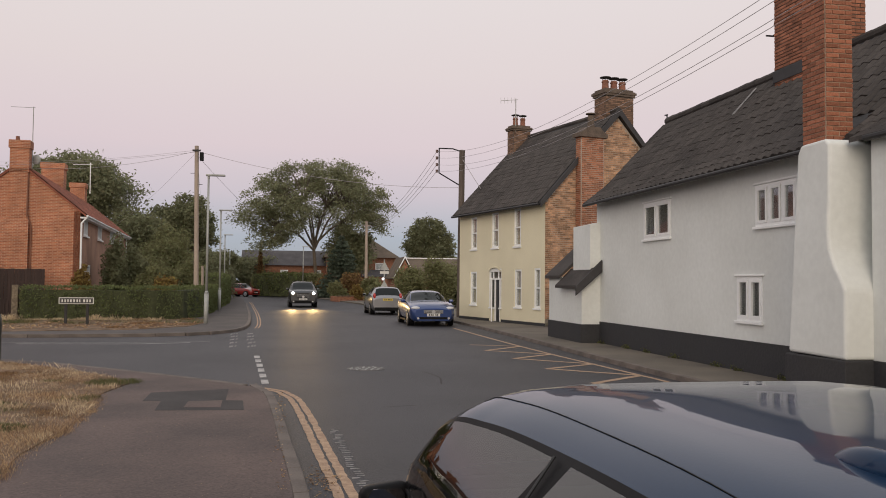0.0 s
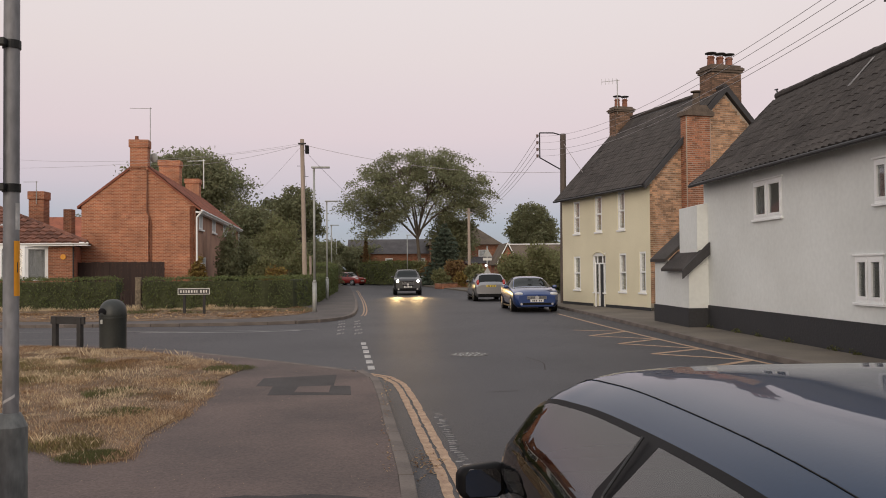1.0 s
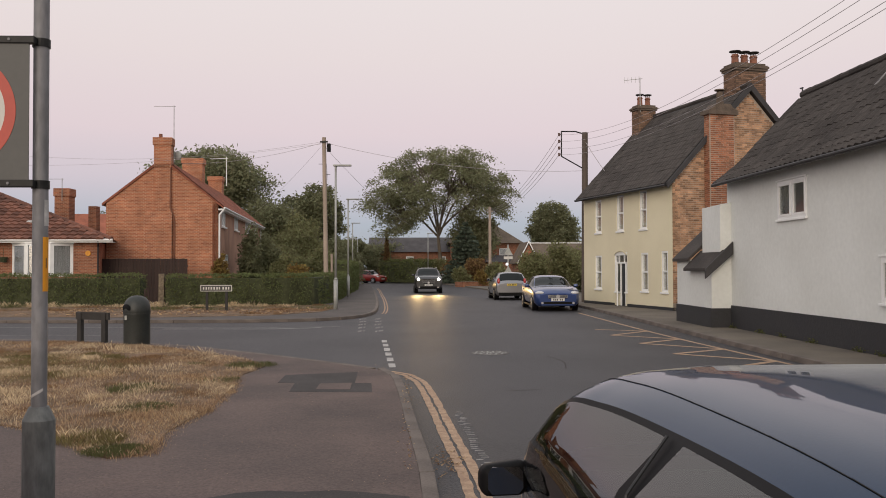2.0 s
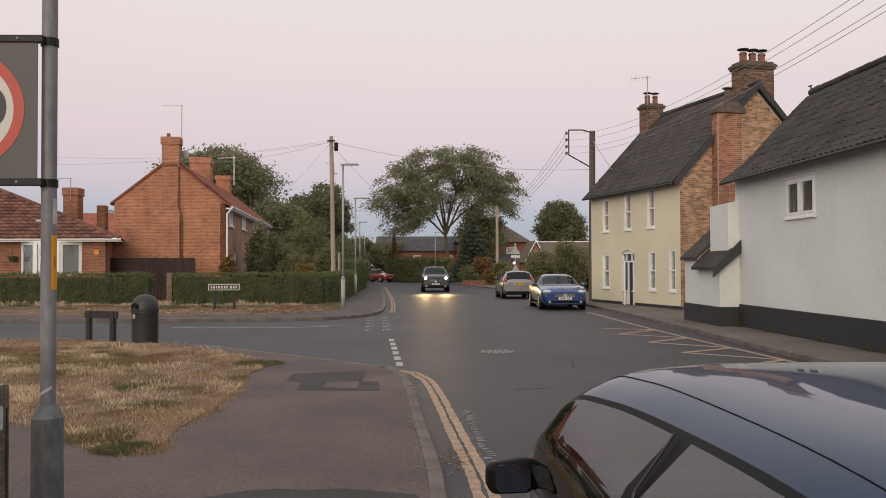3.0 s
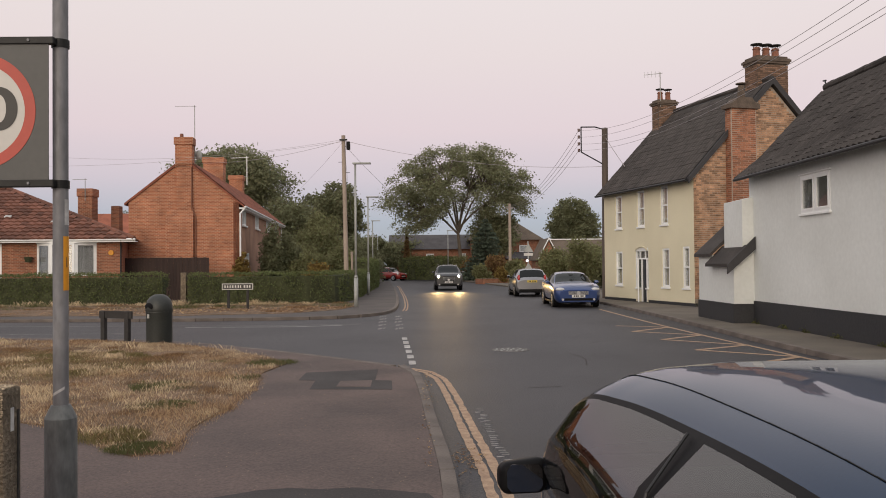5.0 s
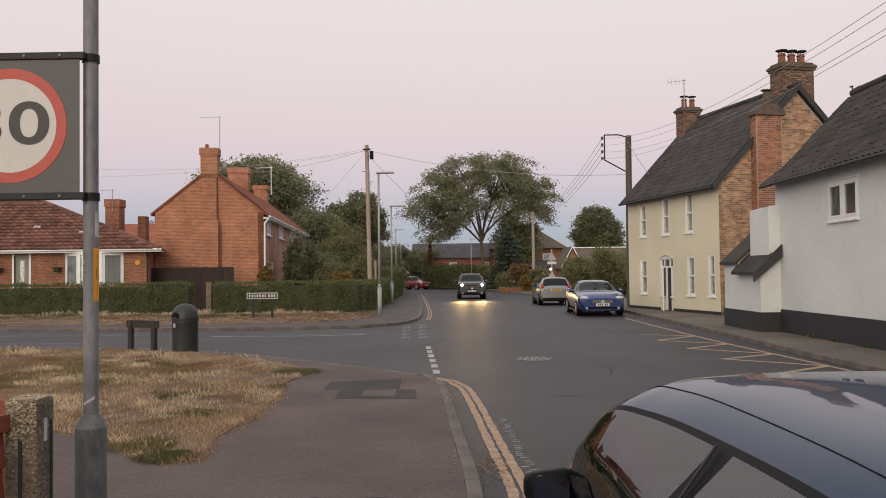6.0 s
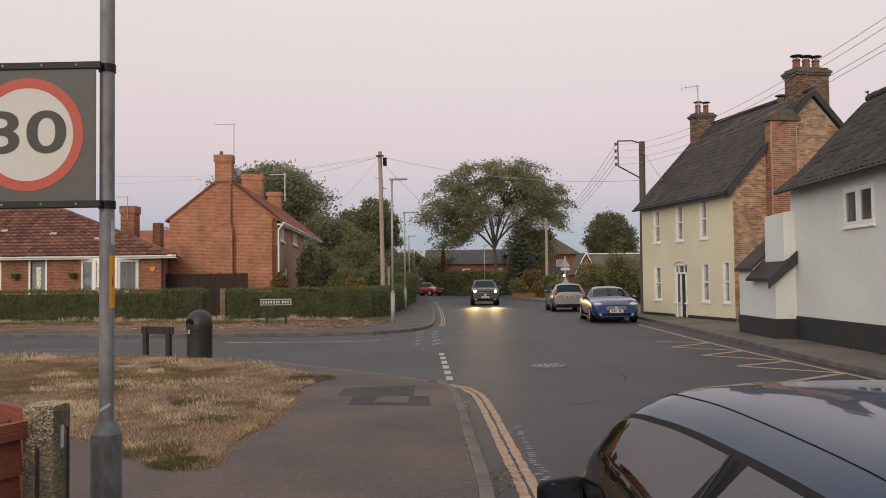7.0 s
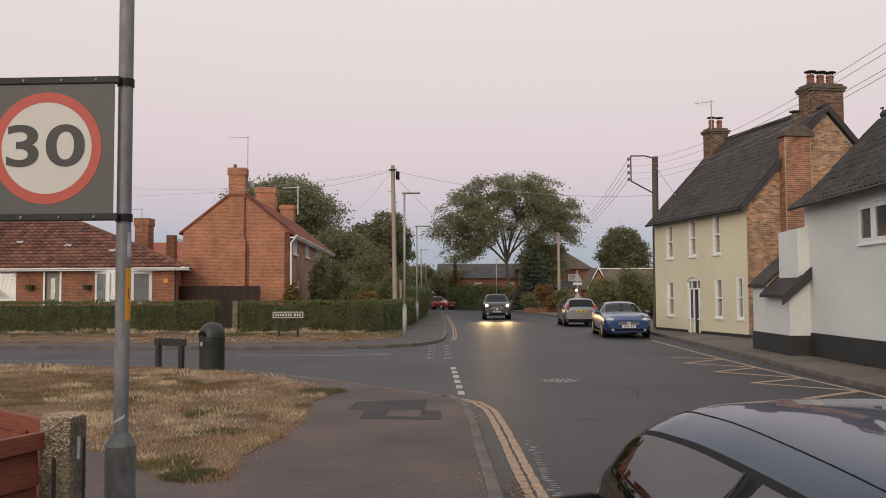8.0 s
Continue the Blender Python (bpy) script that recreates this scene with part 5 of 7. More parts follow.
part("roof", extrude_yz([(-0.4, 3.5), (3.5, 5.9), (7.4, 3.5)], -7.3, 5.3), TILE_RED, back)
part("window", boxed(2.2, 3.8, -0.05, 0.0, 2.0, 3.0), UPVC, back)


# ---- foliage ----
def leaf_cards(points, size, flat=0.0):
    """Small leaf sprays at the points, each a bent pair of triangles."""
    rng = np.random.default_rng(len(points))
    p = np.asarray(points, float)
    n = len(p)
    a = rng.normal(size=(n, 3))
    b = rng.normal(size=(n, 3))
    a[:, 2] *= 1 - flat
    b[:, 2] *= 1 - flat
    a /= np.linalg.norm(a, axis=1)[:, None]
    b -= a * (a * b).sum(1)[:, None]
    b /= np.linalg.norm(b, axis=1)[:, None]
    s = (size * rng.uniform(0.6, 1.5, n))[:, None]
    w = s * rng.uniform(0.35, 0.6, n)[:, None]
    v = np.empty((n, 4, 3))
    v[:, 0], v[:, 1], v[:, 2], v[:, 3] = p - a * s, p + b * w, p + a * s, p - b * w
    v[:, 2, 2] -= size * 0.3
    i = np.arange(n)[:, None] * 4
    return v.reshape(-1, 3).tolist(), (i + np.array([0, 1, 2, 3])).tolist()


def tree(name, label, x, y, trunk_h, trunk_r, lobes, leaves, size, leaf, spread=0.28, flat=0.3, bark=None, fill=0.55, kind_name="tree", z0=0.0):
    """Trunk, limbs to each lobe (cx, cy, cz, rx, rz), and sprays gathered in clumps round the lobes."""
    ob = thing(name, label, kind_name, pose(x, y, z0))
    rng = np.random.default_rng(int(abs(x * 31 + y * 17)))
    bm = bmesh.new()
    if trunk_h:
        bend = (rng.uniform(-0.2, 0.2), rng.uniform(-0.2, 0.2))
        rod(bm, (0, 0, -0.2), (bend[0], bend[1], trunk_h * 0.55), trunk_r * 1.25, trunk_r, 10)
        rod(bm, (bend[0], bend[1], trunk_h * 0.54), (0, 0, trunk_h), trunk_r, trunk_r * 0.8, 10)
        part("trunk", bm, bark or BARK, ob)
        for cx, cy, cz, rx, rz in lobes:
            bm = bmesh.new()
            mid = Vector((cx * rng.uniform(0.3, 0.55), cy * 0.45, trunk_h + (cz - trunk_h) * rng.uniform(0.45, 0.7)))
            rod(bm, (0, 0, trunk_h * rng.uniform(0.72, 0.98)), mid, trunk_r * 0.32, trunk_r * 0.2, 7)
            rod(bm, mid, (cx, cy, cz), trunk_r * 0.2, trunk_r * 0.08, 6)
            for _ in range(5):
                d = Vector(rng.normal(size=3)).normalized()
                rod(bm, mid.lerp(Vector((cx, cy, cz)), rng.uniform(0.2, 0.9)), (cx + d.x * rx * 0.8, cy + d.y * rx * 0.8, cz + abs(d.z) * rz * 0.8), trunk_r * 0.1, trunk_r * 0.03, 5)
            part("limb", bm, bark or BARK, ob)
    else:
        bm.free()
    pts = []
    vol = sum(l[3] ** 2 for l in lobes)
    for cx, cy, cz, rx, rz in lobes:
        n = int(leaves * rx * rx / vol)
        k = max(6, int(n / 45))
        d = rng.normal(size=(k, 3))
        d /= np.linalg.norm(d, axis=1)[:, None]
        d *= rng.uniform(fill, 1.0, k)[:, None]
        c = np.array([cx, cy, cz]) + d * np.array([rx, rx, rz])
        pick = c[rng.integers(0, k, n)]
        pts.append(pick + rng.normal(size=(n, 3)) * np.array([rx, rx, rz * 0.7]) * spread)
    v, f = leaf_cards(np.concatenate(pts), size, flat)
    tagged(mesh_of("crown", v, f, leaf, ob), kind="stuff")
    return ob


def ring_lobes(n, r, z, rx, rz, seed=1, wob=0.3, centre=True):
    rnd = random.Random(seed)
    out = [(0, 0, z + rz * 0.5, rx * 1.1, rz)] if centre else []
    for i in range(n):
        a = 2 * math.pi * i / n + rnd.uniform(-0.3, 0.3)
        k = rnd.uniform(1 - wob, 1 + wob * 0.4)
        out.append((r * k * math.cos(a), r * k * math.sin(a), z + rnd.uniform(-rz, rz) * 0.6, rx * rnd.uniform(0.75, 1.15), rz * rnd.uniform(0.8, 1.15)))
    return out


def hedge(name, label, line, width, height, density=230, leaf=None, size=0.045, z0=0.1, rough=0.1):
    """A clipped hedge along a plan line: a core coloured dark as inner shade and leaves all over it."""
    ob = thing(name, label, "hedge", pose(0, 0, z0))
    left, right = shift_line(line, -width / 2 + 0.12), shift_line(line, width / 2 - 0.12)
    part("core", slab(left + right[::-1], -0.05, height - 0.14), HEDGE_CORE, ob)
    rng = np.random.default_rng(int(height * 1000 + len(line)))
    pts = []
    p = [Vector(q) for q in line]
    for a, b in zip(p, p[1:]):
        d = b - a
        t = d.normalized()
        n = Vector((t.y, -t.x))
        cnt = int(d.length * (width + 2 * height) * density)
        for _ in range(cnt):
            s, r = rng.uniform(0, d.length), rng.uniform(0, width + 2 * height)
            q = a + t * s
            bump = rough * noise.noise((q.x * 1.3, q.y * 1.3, r * 1.1))
            if r < height:
                o, z = -width / 2 - bump, r
            elif r < height + width:
                o, z = r - height - width / 2, height + bump * 0.8
            else:
                o, z = width / 2 + bump, r - height - width
            k = min(1, max(0, (z - height + 0.2) / 0.2))
            o *= 1 - 0.08 * k
            g = rng.normal(size=3) * 0.035
            pts.append((q.x + n.x * o + g[0], q.y + n.y * o + g[1], max(0.02, z + g[2])))
        for end in ((a, -1),) if a is p[0] else ((b, 1),) if b is p[-1] else ():
            for _ in range(int(width * height * density)):
                q = end[0] + n * rng.uniform(-width / 2, width / 2) + t * end[1] * rng.normal() * 0.05
                pts.append((q.x, q.y, rng.uniform(0, height)))
    v, f = leaf_cards(pts, size)
    tagged(mesh_of("leaves", v, f, leaf or LEAF_HEDGE, ob), kind="stuff")
    return ob


hedge("hedge", "clipped dark green hedge before the bungalow", [(-44, 38.9), (-30, 38.5), (-20, 38.35), (-12.1, 38.2)], 1.0, 1.34)
hedge("hedge", "clipped dark green hedge round the corner garden", smooth_line([(-10.6, 37.0), (-8, 37.05), (-5.6, 37.1), (-4.7, 37.6), (-4.4, 39), (-4.35, 46), (-4.55, 52)], 1.2), 1.0, 1.34)
hedge("hedge", "taller dark hedge along the road", smooth_line([(-4.6, 52), (-4.8, 58), (-5.0, 66), (-6.3, 80)], 2), 1.3, 2.0, 60, size=0.09)
hedge("hedge", "rounded green hedge at the bend", smooth_line([(-3.0, 97), (-1.0, 95.2), (1.0, 93.5), (2.6, 92.5)], 1), 2.6, 2.35, 55, size=0.12, rough=0.5)


def spreading_tree(x, y):
    """A forked trunk, rising limbs and a wide dome of drooping, layered sprays with gaps."""
    ob = thing("spreading_tree", "tall spreading olive-green tree with an open airy crown", "tree", pose(x, y, 0))
    rng = np.random.default_rng(77)
    part("trunk", rods(((0, 0, -0.2), (0.15, 0, 2.6), 0.27, 0.21, 12), ((0.15, 0, 2.55), (-0.1, 0, 5.2), 0.21, 0.16, 12), ((-0.1, 0, 5.15), (0.3, 0, 7.4), 0.16, 0.11, 10)), BARK, ob)
    centres = []
    while len(centres) < 330:
        d = rng.normal(size=3)
        d /= np.linalg.norm(d)
        q = d * rng.uniform(0.42, 1.0) ** 0.6
        c = np.array([q[0] * 8.8 + 0.2, q[1] * 6.2, 9.3 + q[2] * 6.3])
        floor = 5.4 if c[0] < -3.0 else 6.9
        if c[2] < floor or (abs(c[0]) < 1.8 and c[2] < 8.0 and rng.uniform() < 0.7):
            continue
        if noise.noise((c[0] * 0.55 + 4, c[1] * 0.5, c[2] * 0.8)) < -0.12:
            continue
        centres.append(c)
    forks = [Vector((math.cos(a) * 2.6 * k, math.sin(a) * 2.0 * k, h)) for a, k, h in ((0.1, 1.2, 8.6), (0.9, 0.8, 10.4), (1.8, 0.7, 9.4), (2.7, 1.1, 9.8), (3.3, 1.4, 7.6), (4.1, 0.8, 10.6), (5.0, 0.7, 8.8), (5.8, 1.1, 10.2))]
    for g in forks:
        limb = rods(((0, 0, rng.uniform(4.4, 6.4)), g * 0.55 + Vector((0, 0, 2.9)), 0.13, 0.1, 8), (g * 0.55 + Vector((0, 0, 2.88)), g, 0.1, 0.07, 8))
        for c in centres:
            v = Vector(c)
            if min(forks, key=lambda q: (q - v).length) is g:
                m = g.lerp(v, 0.55) + Vector((0, 0, 0.5))
                rod(limb, g, m, 0.05, 0.03, 5)
                rod(limb, m, v, 0.03, 0.012, 5)
        part("limb", limb, BARK, ob)
    pts = []
    for c in centres:
        out = np.array([c[0], c[1], 0.0])
        out /= np.linalg.norm(out) + 0.01
        n = int(rng.uniform(95, 200))
        r = rng.uniform(0.6, 1.25)
        g = rng.normal(size=(n, 3)) * np.array([r * 0.62, r * 0.62, 0.24])
        g[:, 2] -= 0.10 * (g[:, 0] ** 2 + g[:, 1] ** 2) / r + 0.28 * (g @ out)
        pts.append(c + g)
    v, f = leaf_cards(np.concatenate(pts), 0.125, 0.35)
    tagged(mesh_of("crown", v, f, LEAF_BIG, ob), kind="stuff")


spreading_tree(2.9, 96)
tree("broad_tree", "broad dark green tree behind the terrace", -18.8, 80, 5, 0.4, ring_lobes(7, 3.6, 8.8, 2.4, 2.3, 4) + [(0, 0, 11.6, 2.3, 1.5), (-2.5, 0, 11.2, 1.8, 1.3), (2.4, 0, 11.0, 1.7, 1.2)], 30000, 0.15, LEAF_BIG, 0.22, 0.3, fill=0.6)
tree("round_tree", "round dark green garden tree", -9.8, 86, 3.5, 0.3, ring_lobes(6, 2.3, 6.4, 1.7, 1.8, 7) + [(0.2, 0, 8.8, 1.6, 1.3)], 22000, 0.15, LEAF_DARK, 0.2, 0.3, fill=0.65)
tree("round_tree", "dark leafy tree beside the terrace", -12.8, 76, 2.5, 0.3, ring_lobes(6, 2.6, 4.5, 2.0, 2.2, 9), 22000, 0.15, LEAF_DARK, 0.2, 0.3, fill=0.65)
tree("round_tree", "dense dark tree past the cream house", 20.0, 121, 3.0, 0.4, ring_lobes(6, 2.2, 6.0, 2.0, 2.6, 12) + [(0, 0, 9.5, 2.0, 1.6), (-1.6, 0, 7.8, 2.0, 2.0), (1.5, 0, 8.2, 2.0, 1.8)], 24000, 0.17, LEAF_DARK, 0.18, 0.3, fill=0.7)
for x, y, h, s in ((-7.6, 112, 5.6, 3), (-4.6, 116, 5.2, 5), (-11.5, 108, 6.6, 6), (-9.2, 98, 5.4, 8), (-14.5, 100, 6.5, 10)):
    tree("round_tree", "distant dark green tree", x, y, 1.5, 0.2, ring_lobes(5, 1.6, h * 0.55, 1.6, h * 0.3, s), 9000, 0.16, LEAF_DARK, 0.2, 0.3, fill=0.6)
for x, y, h, r, s, lf, lab in ((-8.4, 56, 3.0, 1.5, 21, LEAF_MID, "leafy green garden shrub"), (-6.6, 60, 2.6, 1.5, 22, LEAF_MID, "leafy green garden shrub"), (-9.0, 65, 4.4, 1.9, 23, LEAF_MID, "large green garden shrub"), (-7.0, 70, 3.6, 1.7, 24, LEAF_DARK, "dark leafy garden shrub"), (-9.9, 70, 5.4, 2.0, 25, LEAF_MID, "large green garden shrub"), (-6.4, 80, 3.6, 1.8, 26, LEAF_DARK, "dark leafy roadside shrub"), (-8.8, 50.0, 3.2, 1.0, 27, LEAF_DARK, "dark climber against the terrace"), (-9.4, 48.6, 3.8, 0.8, 31, LEAF_DARK, "dark climber against the terrace"),
                               (9.4, 53, 2.9, 1.4, 28, LEAF_MID, "sprawling olive shrub behind parked cars"), (7.9, 55, 2.4, 1.1, 29, LEAF_MID, "sprawling olive shrub behind parked cars"), (10.9, 56, 2.7, 1.4, 30, LEAF_MID, "sprawling olive shrub behind parked cars"),
                               (-6.2, 46, 1.75, 0.75, 41, LEAF_GOLD, "ochre-gold bush behind the hedge"), (-7.4, 49, 2.2, 1.0, 42, LEAF_MID, "green bush behind the hedge"), (-9.8, 43.5, 2.2, 0.42, 43, LEAF_GOLD, "golden dwarf conifer by the terrace"),
                               (3.9, 89, 2.0, 1.0, 44, LEAF_RUST, "rust-brown shrub at the bend"), (7.6, 78, 1.9, 1.2, 45, LEAF_MID, "green shrub at the bend"), (6.2, 82, 2.2, 1.2, 46, LEAF_RUST, "rust-brown shrub at the bend"), (5.9, 73.6, 1.3, 0.55, 47, LEAF_GOLD, "golden shrub in a raised bed"), (7.2, 70, 1.5, 0.9, 48, LEAF_MID, "low green shrub by the raised bed"), (4.5, 79, 1.5, 0.8, 49, LEAF_MID, "low green shrub at the bend"), (2.9, 91, 2.4, 1.0, 50, LEAF_MID, "green shrub at the bend")):
    tree("garden_shrub", lab, x, y, 0.5, 0.06, ring_lobes(5, r * 0.55, h * 0.5, r * 0.6, h * 0.4, s, 0.4), int(6000 * r + 1800), 0.085 if y < 60 else 0.11, lf, 0.24, 0.2, fill=0.35, kind_name="shrub", z0=0.05)
tree("round_tree", "dark evergreen before the far brick house", 6.9, 97, 2.0, 0.2, ring_lobes(5, 1.6, 5.0, 1.7, 2.0, 33), 12000, 0.15, LEAF_DARK, 0.22, 0.3, fill=0.4)
tree("round_tree", "dark tree far behind the bungalow", -30.2, 82, 2.0, 0.25, ring_lobes(5, 1.6, 4.6, 1.7, 1.6, 14), 9000, 0.15, LEAF_DARK, 0.2, 0.3, fill=0.6)
# spruce: tiers of drooping sprays
sp = thing("spruce_tree", "dark blue-green spruce at the bend", "tree", pose(5.3, 86, 0))
part("trunk", rods(((0, 0, 0), (0, 0, 6.6), 0.16, 0.03, 8)), BARK, sp)
rng = np.random.default_rng(5)
pts = []
for i in range(15):
    z, r = 0.6 + i * 0.4, 2.9 * (1 - i / 15.5)
    for _ in range(int(60 + 560 * (r / 2.9))):
        a, q = rng.uniform(0, 6.28), r * math.sqrt(rng.uniform(0.05, 1)) * (1 + 0.25 * math.sin(7 * i + 5 * rng.uniform(0, 0.2)))
        a = round(a * 1.6) / 1.6 + rng.normal() * 0.13
        pts.append((q * math.cos(a), q * math.sin(a), z - q * 0.22 + rng.normal() * 0.07))
v, f = leaf_cards(pts, 0.2, 0.5)
tagged(mesh_of("crown", v, f, LEAF_SPRUCE, sp), kind="stuff")
dead = thing("brown_cypress", "thin rust-brown cypress beside the far hedge", "tree", pose(-3.15, 99, 0))
part("trunk", rods(((0, 0, 0), (0, 0, 5.6), 0.1, 0.03, 6)), BARK, dead)
pts = [(rng.normal() * 0.32 * (1 - z / 6.2), rng.normal() * 0.32 * (1 - z / 6.2), z) for z in rng.uniform(0.2, 5.7, 1500)]
v, f = leaf_cards(pts, 0.15)
tagged(mesh_of("crown", v, f, LEAF_RUST, dead), kind="stuff")
rng = np.random.default_rng(8)
pts = [(0.27 + rng.normal() * 0.075, 7.7 + rng.normal() * 0.26, 0.010) for _ in range(130)]
v, f = leaf_cards(pts, 0.016, 0.93)
tagged(mesh_of("fallen_leaves", v, f, STRAW), "small drift of brown leaves in the gutter", "leaves", kind="stuff")
pts = [(rng.uniform(-14, -3.2), rng.uniform(29.6, 34), 0.15) for _ in range(900)]
v, f = leaf_cards([q for q in pts if inside(q[:2], VERGE_FAR)], 0.05, 0.8)
tagged(mesh_of("fallen_leaves", v, f, STRAW), "pale fallen leaves on the far verge", "leaves", kind="stuff")

# ---- far buildings ----
far = thing("brick_house", "far brick house with a hipped dark roof", "house", pose(0, 112, 0))
part("wall", boxed(5.0, 14.2, 0, 8, 0, 5.0), BRICK_BUNG, far)
bm = bmesh.new()
vs = [bm.verts.new(p) for p in ((4.5, -0.5, 4.9), (14.7, -0.5, 4.9), (14.7, 8.5, 4.9), (4.5, 8.5, 4.9), (7.6, 4, 8.3), (10.0, 4, 8.3))]
for q in ((0, 1, 5, 4), (1, 2, 5), (2, 3, 4, 5), (3, 0, 4), (3, 2, 1, 0)):
    bm.faces.new([vs[i] for i in q])
part("roof", bm, ROOF_FAR_B, far)
part("porch_roof", extrude_yz([(-2.0, 2.4), (0, 3.3), (0, 2.3)], 9.5, 14.2), ROOF_FAR, far)
part("porch_wall", boxed(9.8, 14.0, -1.8, 0, 0, 2.35), BRICK_BUNG, far)
for x in (6.0, 11.4):
    w = part("window", boxed(x, x + 1.3, -0.06, 0.0, 3.3, 4.2), UPVC, far)
    part("pane", boxed(x + 0.12, x + 1.18, -0.08, -0.062, 3.4, 4.1), PANE, w)
low = thing("brick_outbuilding", "long low brick building with a dark grey roof", "house", pose(0, 115, 0))
part("wall", boxed(-5.0, 5.0, 0, 7, 0, 3.9), BRICK_BUNG, low)
part("roof", extrude_yz([(-0.4, 3.8), (3.5, 5.9), (7.4, 3.8)], -6.2, 5.4), ROOF_FAR, low)
for x in (-1.0, 3.4):
    w = part("window", boxed(x, x + 1.0, -0.06, 0.0, 2.2, 3.2), UPVC, low)
    part("pane", boxed(x + 0.12, x + 0.88, -0.08, -0.062, 2.3, 3.1), PANE, w)
rb_ = thing("brick_cottage", "small brick bungalow with a pale-edged gable and brown roof", "house", pose(0, 70, 0))
part("gable_wall", extrude_xz([(8.85, 0), (10.3, 0), (10.3, 2.1), (9.57, 3.6), (8.85, 2.1)], 0, 6), BRICK_BUNG, rb_)
part("wall", boxed(10.3, 17, 0.8, 6.5, 0, 2.0), BRICK_BUNG, rb_)
part("roof", extrude_yz([(0.2, 1.95), (3.2, 3.8), (7, 1.95)], 9.57, 17.4), ROOF_FAR_B, rb_)
part("verge_board", extrude_xz([(8.62, 2.0), (8.62, 2.12), (9.57, 3.92), (10.5, 2.12), (10.5, 2.0), (9.57, 3.75)], -0.2, -0.1), UPVC, rb_, "white verge boards")
part("roof_slope", extrude_xz([(8.62, 1.98), (8.62, 2.06), (9.57, 3.86), (10.5, 2.06), (10.5, 1.98), (9.57, 3.74)], -0.098, 6), ROOF_FAR_B, rb_)
part("ridge", boxed(9.6, 17.4, 3.1, 3.3, 3.78, 3.86), UPVC, rb_)
w = part("window", boxed(9.3, 10.2, -0.05, -0.003, 1.0, 1.8), UPVC, rb_)
part("pane", boxed(9.36, 9.72, -0.07, -0.052, 1.05, 1.75), PANE, w)
part("pane", boxed(9.78, 10.14, -0.07, -0.052, 1.05, 1.75), PANE, w)
for i in range(6):
    whole("fence_board", boxed(8.9 + i * 0.33, 9.2 + i * 0.33, 63, 63.04, 0.1, 1.25, 0.01), WOOD_POLE, "pale garden fence board", "fence", group="far garden fence")
bed = thing("raised_bed", "low brick raised flower bed at the bend", "planter", pose(5.6, 73.2, 0, 0, 0, 20))
part("front", boxed(-1.5, 1.6, -0.1, 0.1, 0, 0.45, 0.02), BRICK_BUNG, bed)
part("side", boxed(-1.5, -1.3, 0.103, 1.6, 0, 0.45, 0.02), BRICK_BUNG, bed)
part("coping", boxed(-1.55, 1.65, -0.15, 0.15, 0.453, 0.52, 0.01), CONCRETE, bed)

# ---- fences of the gardens ----
fence = thing("brown_fence", "dark brown close-boarded fence between bungalow and terrace", "fence", pose(-15.8, 43.2, 0))
for i in range(29):
    part("board", boxed(i * 0.15, i * 0.15 + 0.142, random.uniform(-0.008, 0.008), 0.025, 0.1, 2.22 + random.uniform(-0.015, 0.015)), FENCE_BROWN, fence)
part("rail", boxed(0, 4.35, 0.03, 0.08, 1.8, 1.9), FENCE_BROWN, fence)
gate = thing("garden_gate", "low brown wooden gate in the hedge gap", "gate", pose(-11.95, 37.9, 0.1))
for i in range(7):
    part("slat", boxed(i * 0.145, i * 0.145 + 0.08, 0, 0.03, 0.02, 0.72 + 0.05 * math.sin(i)), FENCE_BROWN, gate)
part("rail", boxed(0, 1.0, 0.031, 0.07, 0.15, 0.23), FENCE_BROWN, gate)
part("rail", boxed(0, 1.0, 0.031, 0.07, 0.5, 0.58), FENCE_BROWN, gate)
whole("gate_post", boxed(-10.98, -10.74, 36.75, 36.95, 0.05, 1.5, 0.02), CONCRETE, "weathered concrete gate post by the hedge", "post")

pf = thing("corner_fence", "red-brown stained timber fence between pebbled concrete posts", "fence", pose(-1.325, 2.62, 0))
bm = boxed(-0.05, 0.05, -0.06, 0.05, 0.08, 1.40, 0.012)
post = part("concrete_post", bm, CONCRETE, pf, "pebble-faced concrete post")
rngp = random.Random(3)
bm = bmesh.new()
for _ in range(420):
    s = rngp.uniform(0.0018, 0.0045)
    z = 1.40 - abs(rngp.gauss(0, 0.075))
    bmesh.ops.create_icosphere(bm, subdivisions=1, radius=s, matrix=Matrix.Translation((rngp.uniform(-0.046, 0.046), -0.06, z)) @ Matrix.Diagonal((1, 0.6, 0.8, 1)))
for _ in range(200):
    bmesh.ops.create_icosphere(bm, subdivisions=1, radius=rngp.uniform(0.002, 0.005), matrix=Matrix.Translation((rngp.uniform(-0.046, 0.046), rngp.uniform(-0.055, 0.045), 1.401)) @ Matrix.Diagonal((1, 1, 0.7, 1)))
tagged(part("pebble_dash", bm, mat("pebbles", (0.46, 0.37, 0.26), 0.9, coarse=20, fine=90, vary=0.3, bump=0.2, island=0.5), post), kind="stuff")
part("groove", boxed(-0.006, 0.006, -0.063, -0.0605, 0.1, 1.28), TIMBER_DARK, post)
part("scar", boxed(0.0503, 0.0515, -0.02, 0.0, 1.27, 1.34), STICKER, post, "pale chip on the post")
part("post_strip", boxed(0.0503, 0.053, 0.02, 0.03, 0.1, 1.33), TIMBER_DARK, pf)
part("concrete_post", boxed(-0.185, -0.075, -0.44, -0.33, 0.08, 1.385, 0.012), CONCRETE, pf, "pebble-faced concrete post")
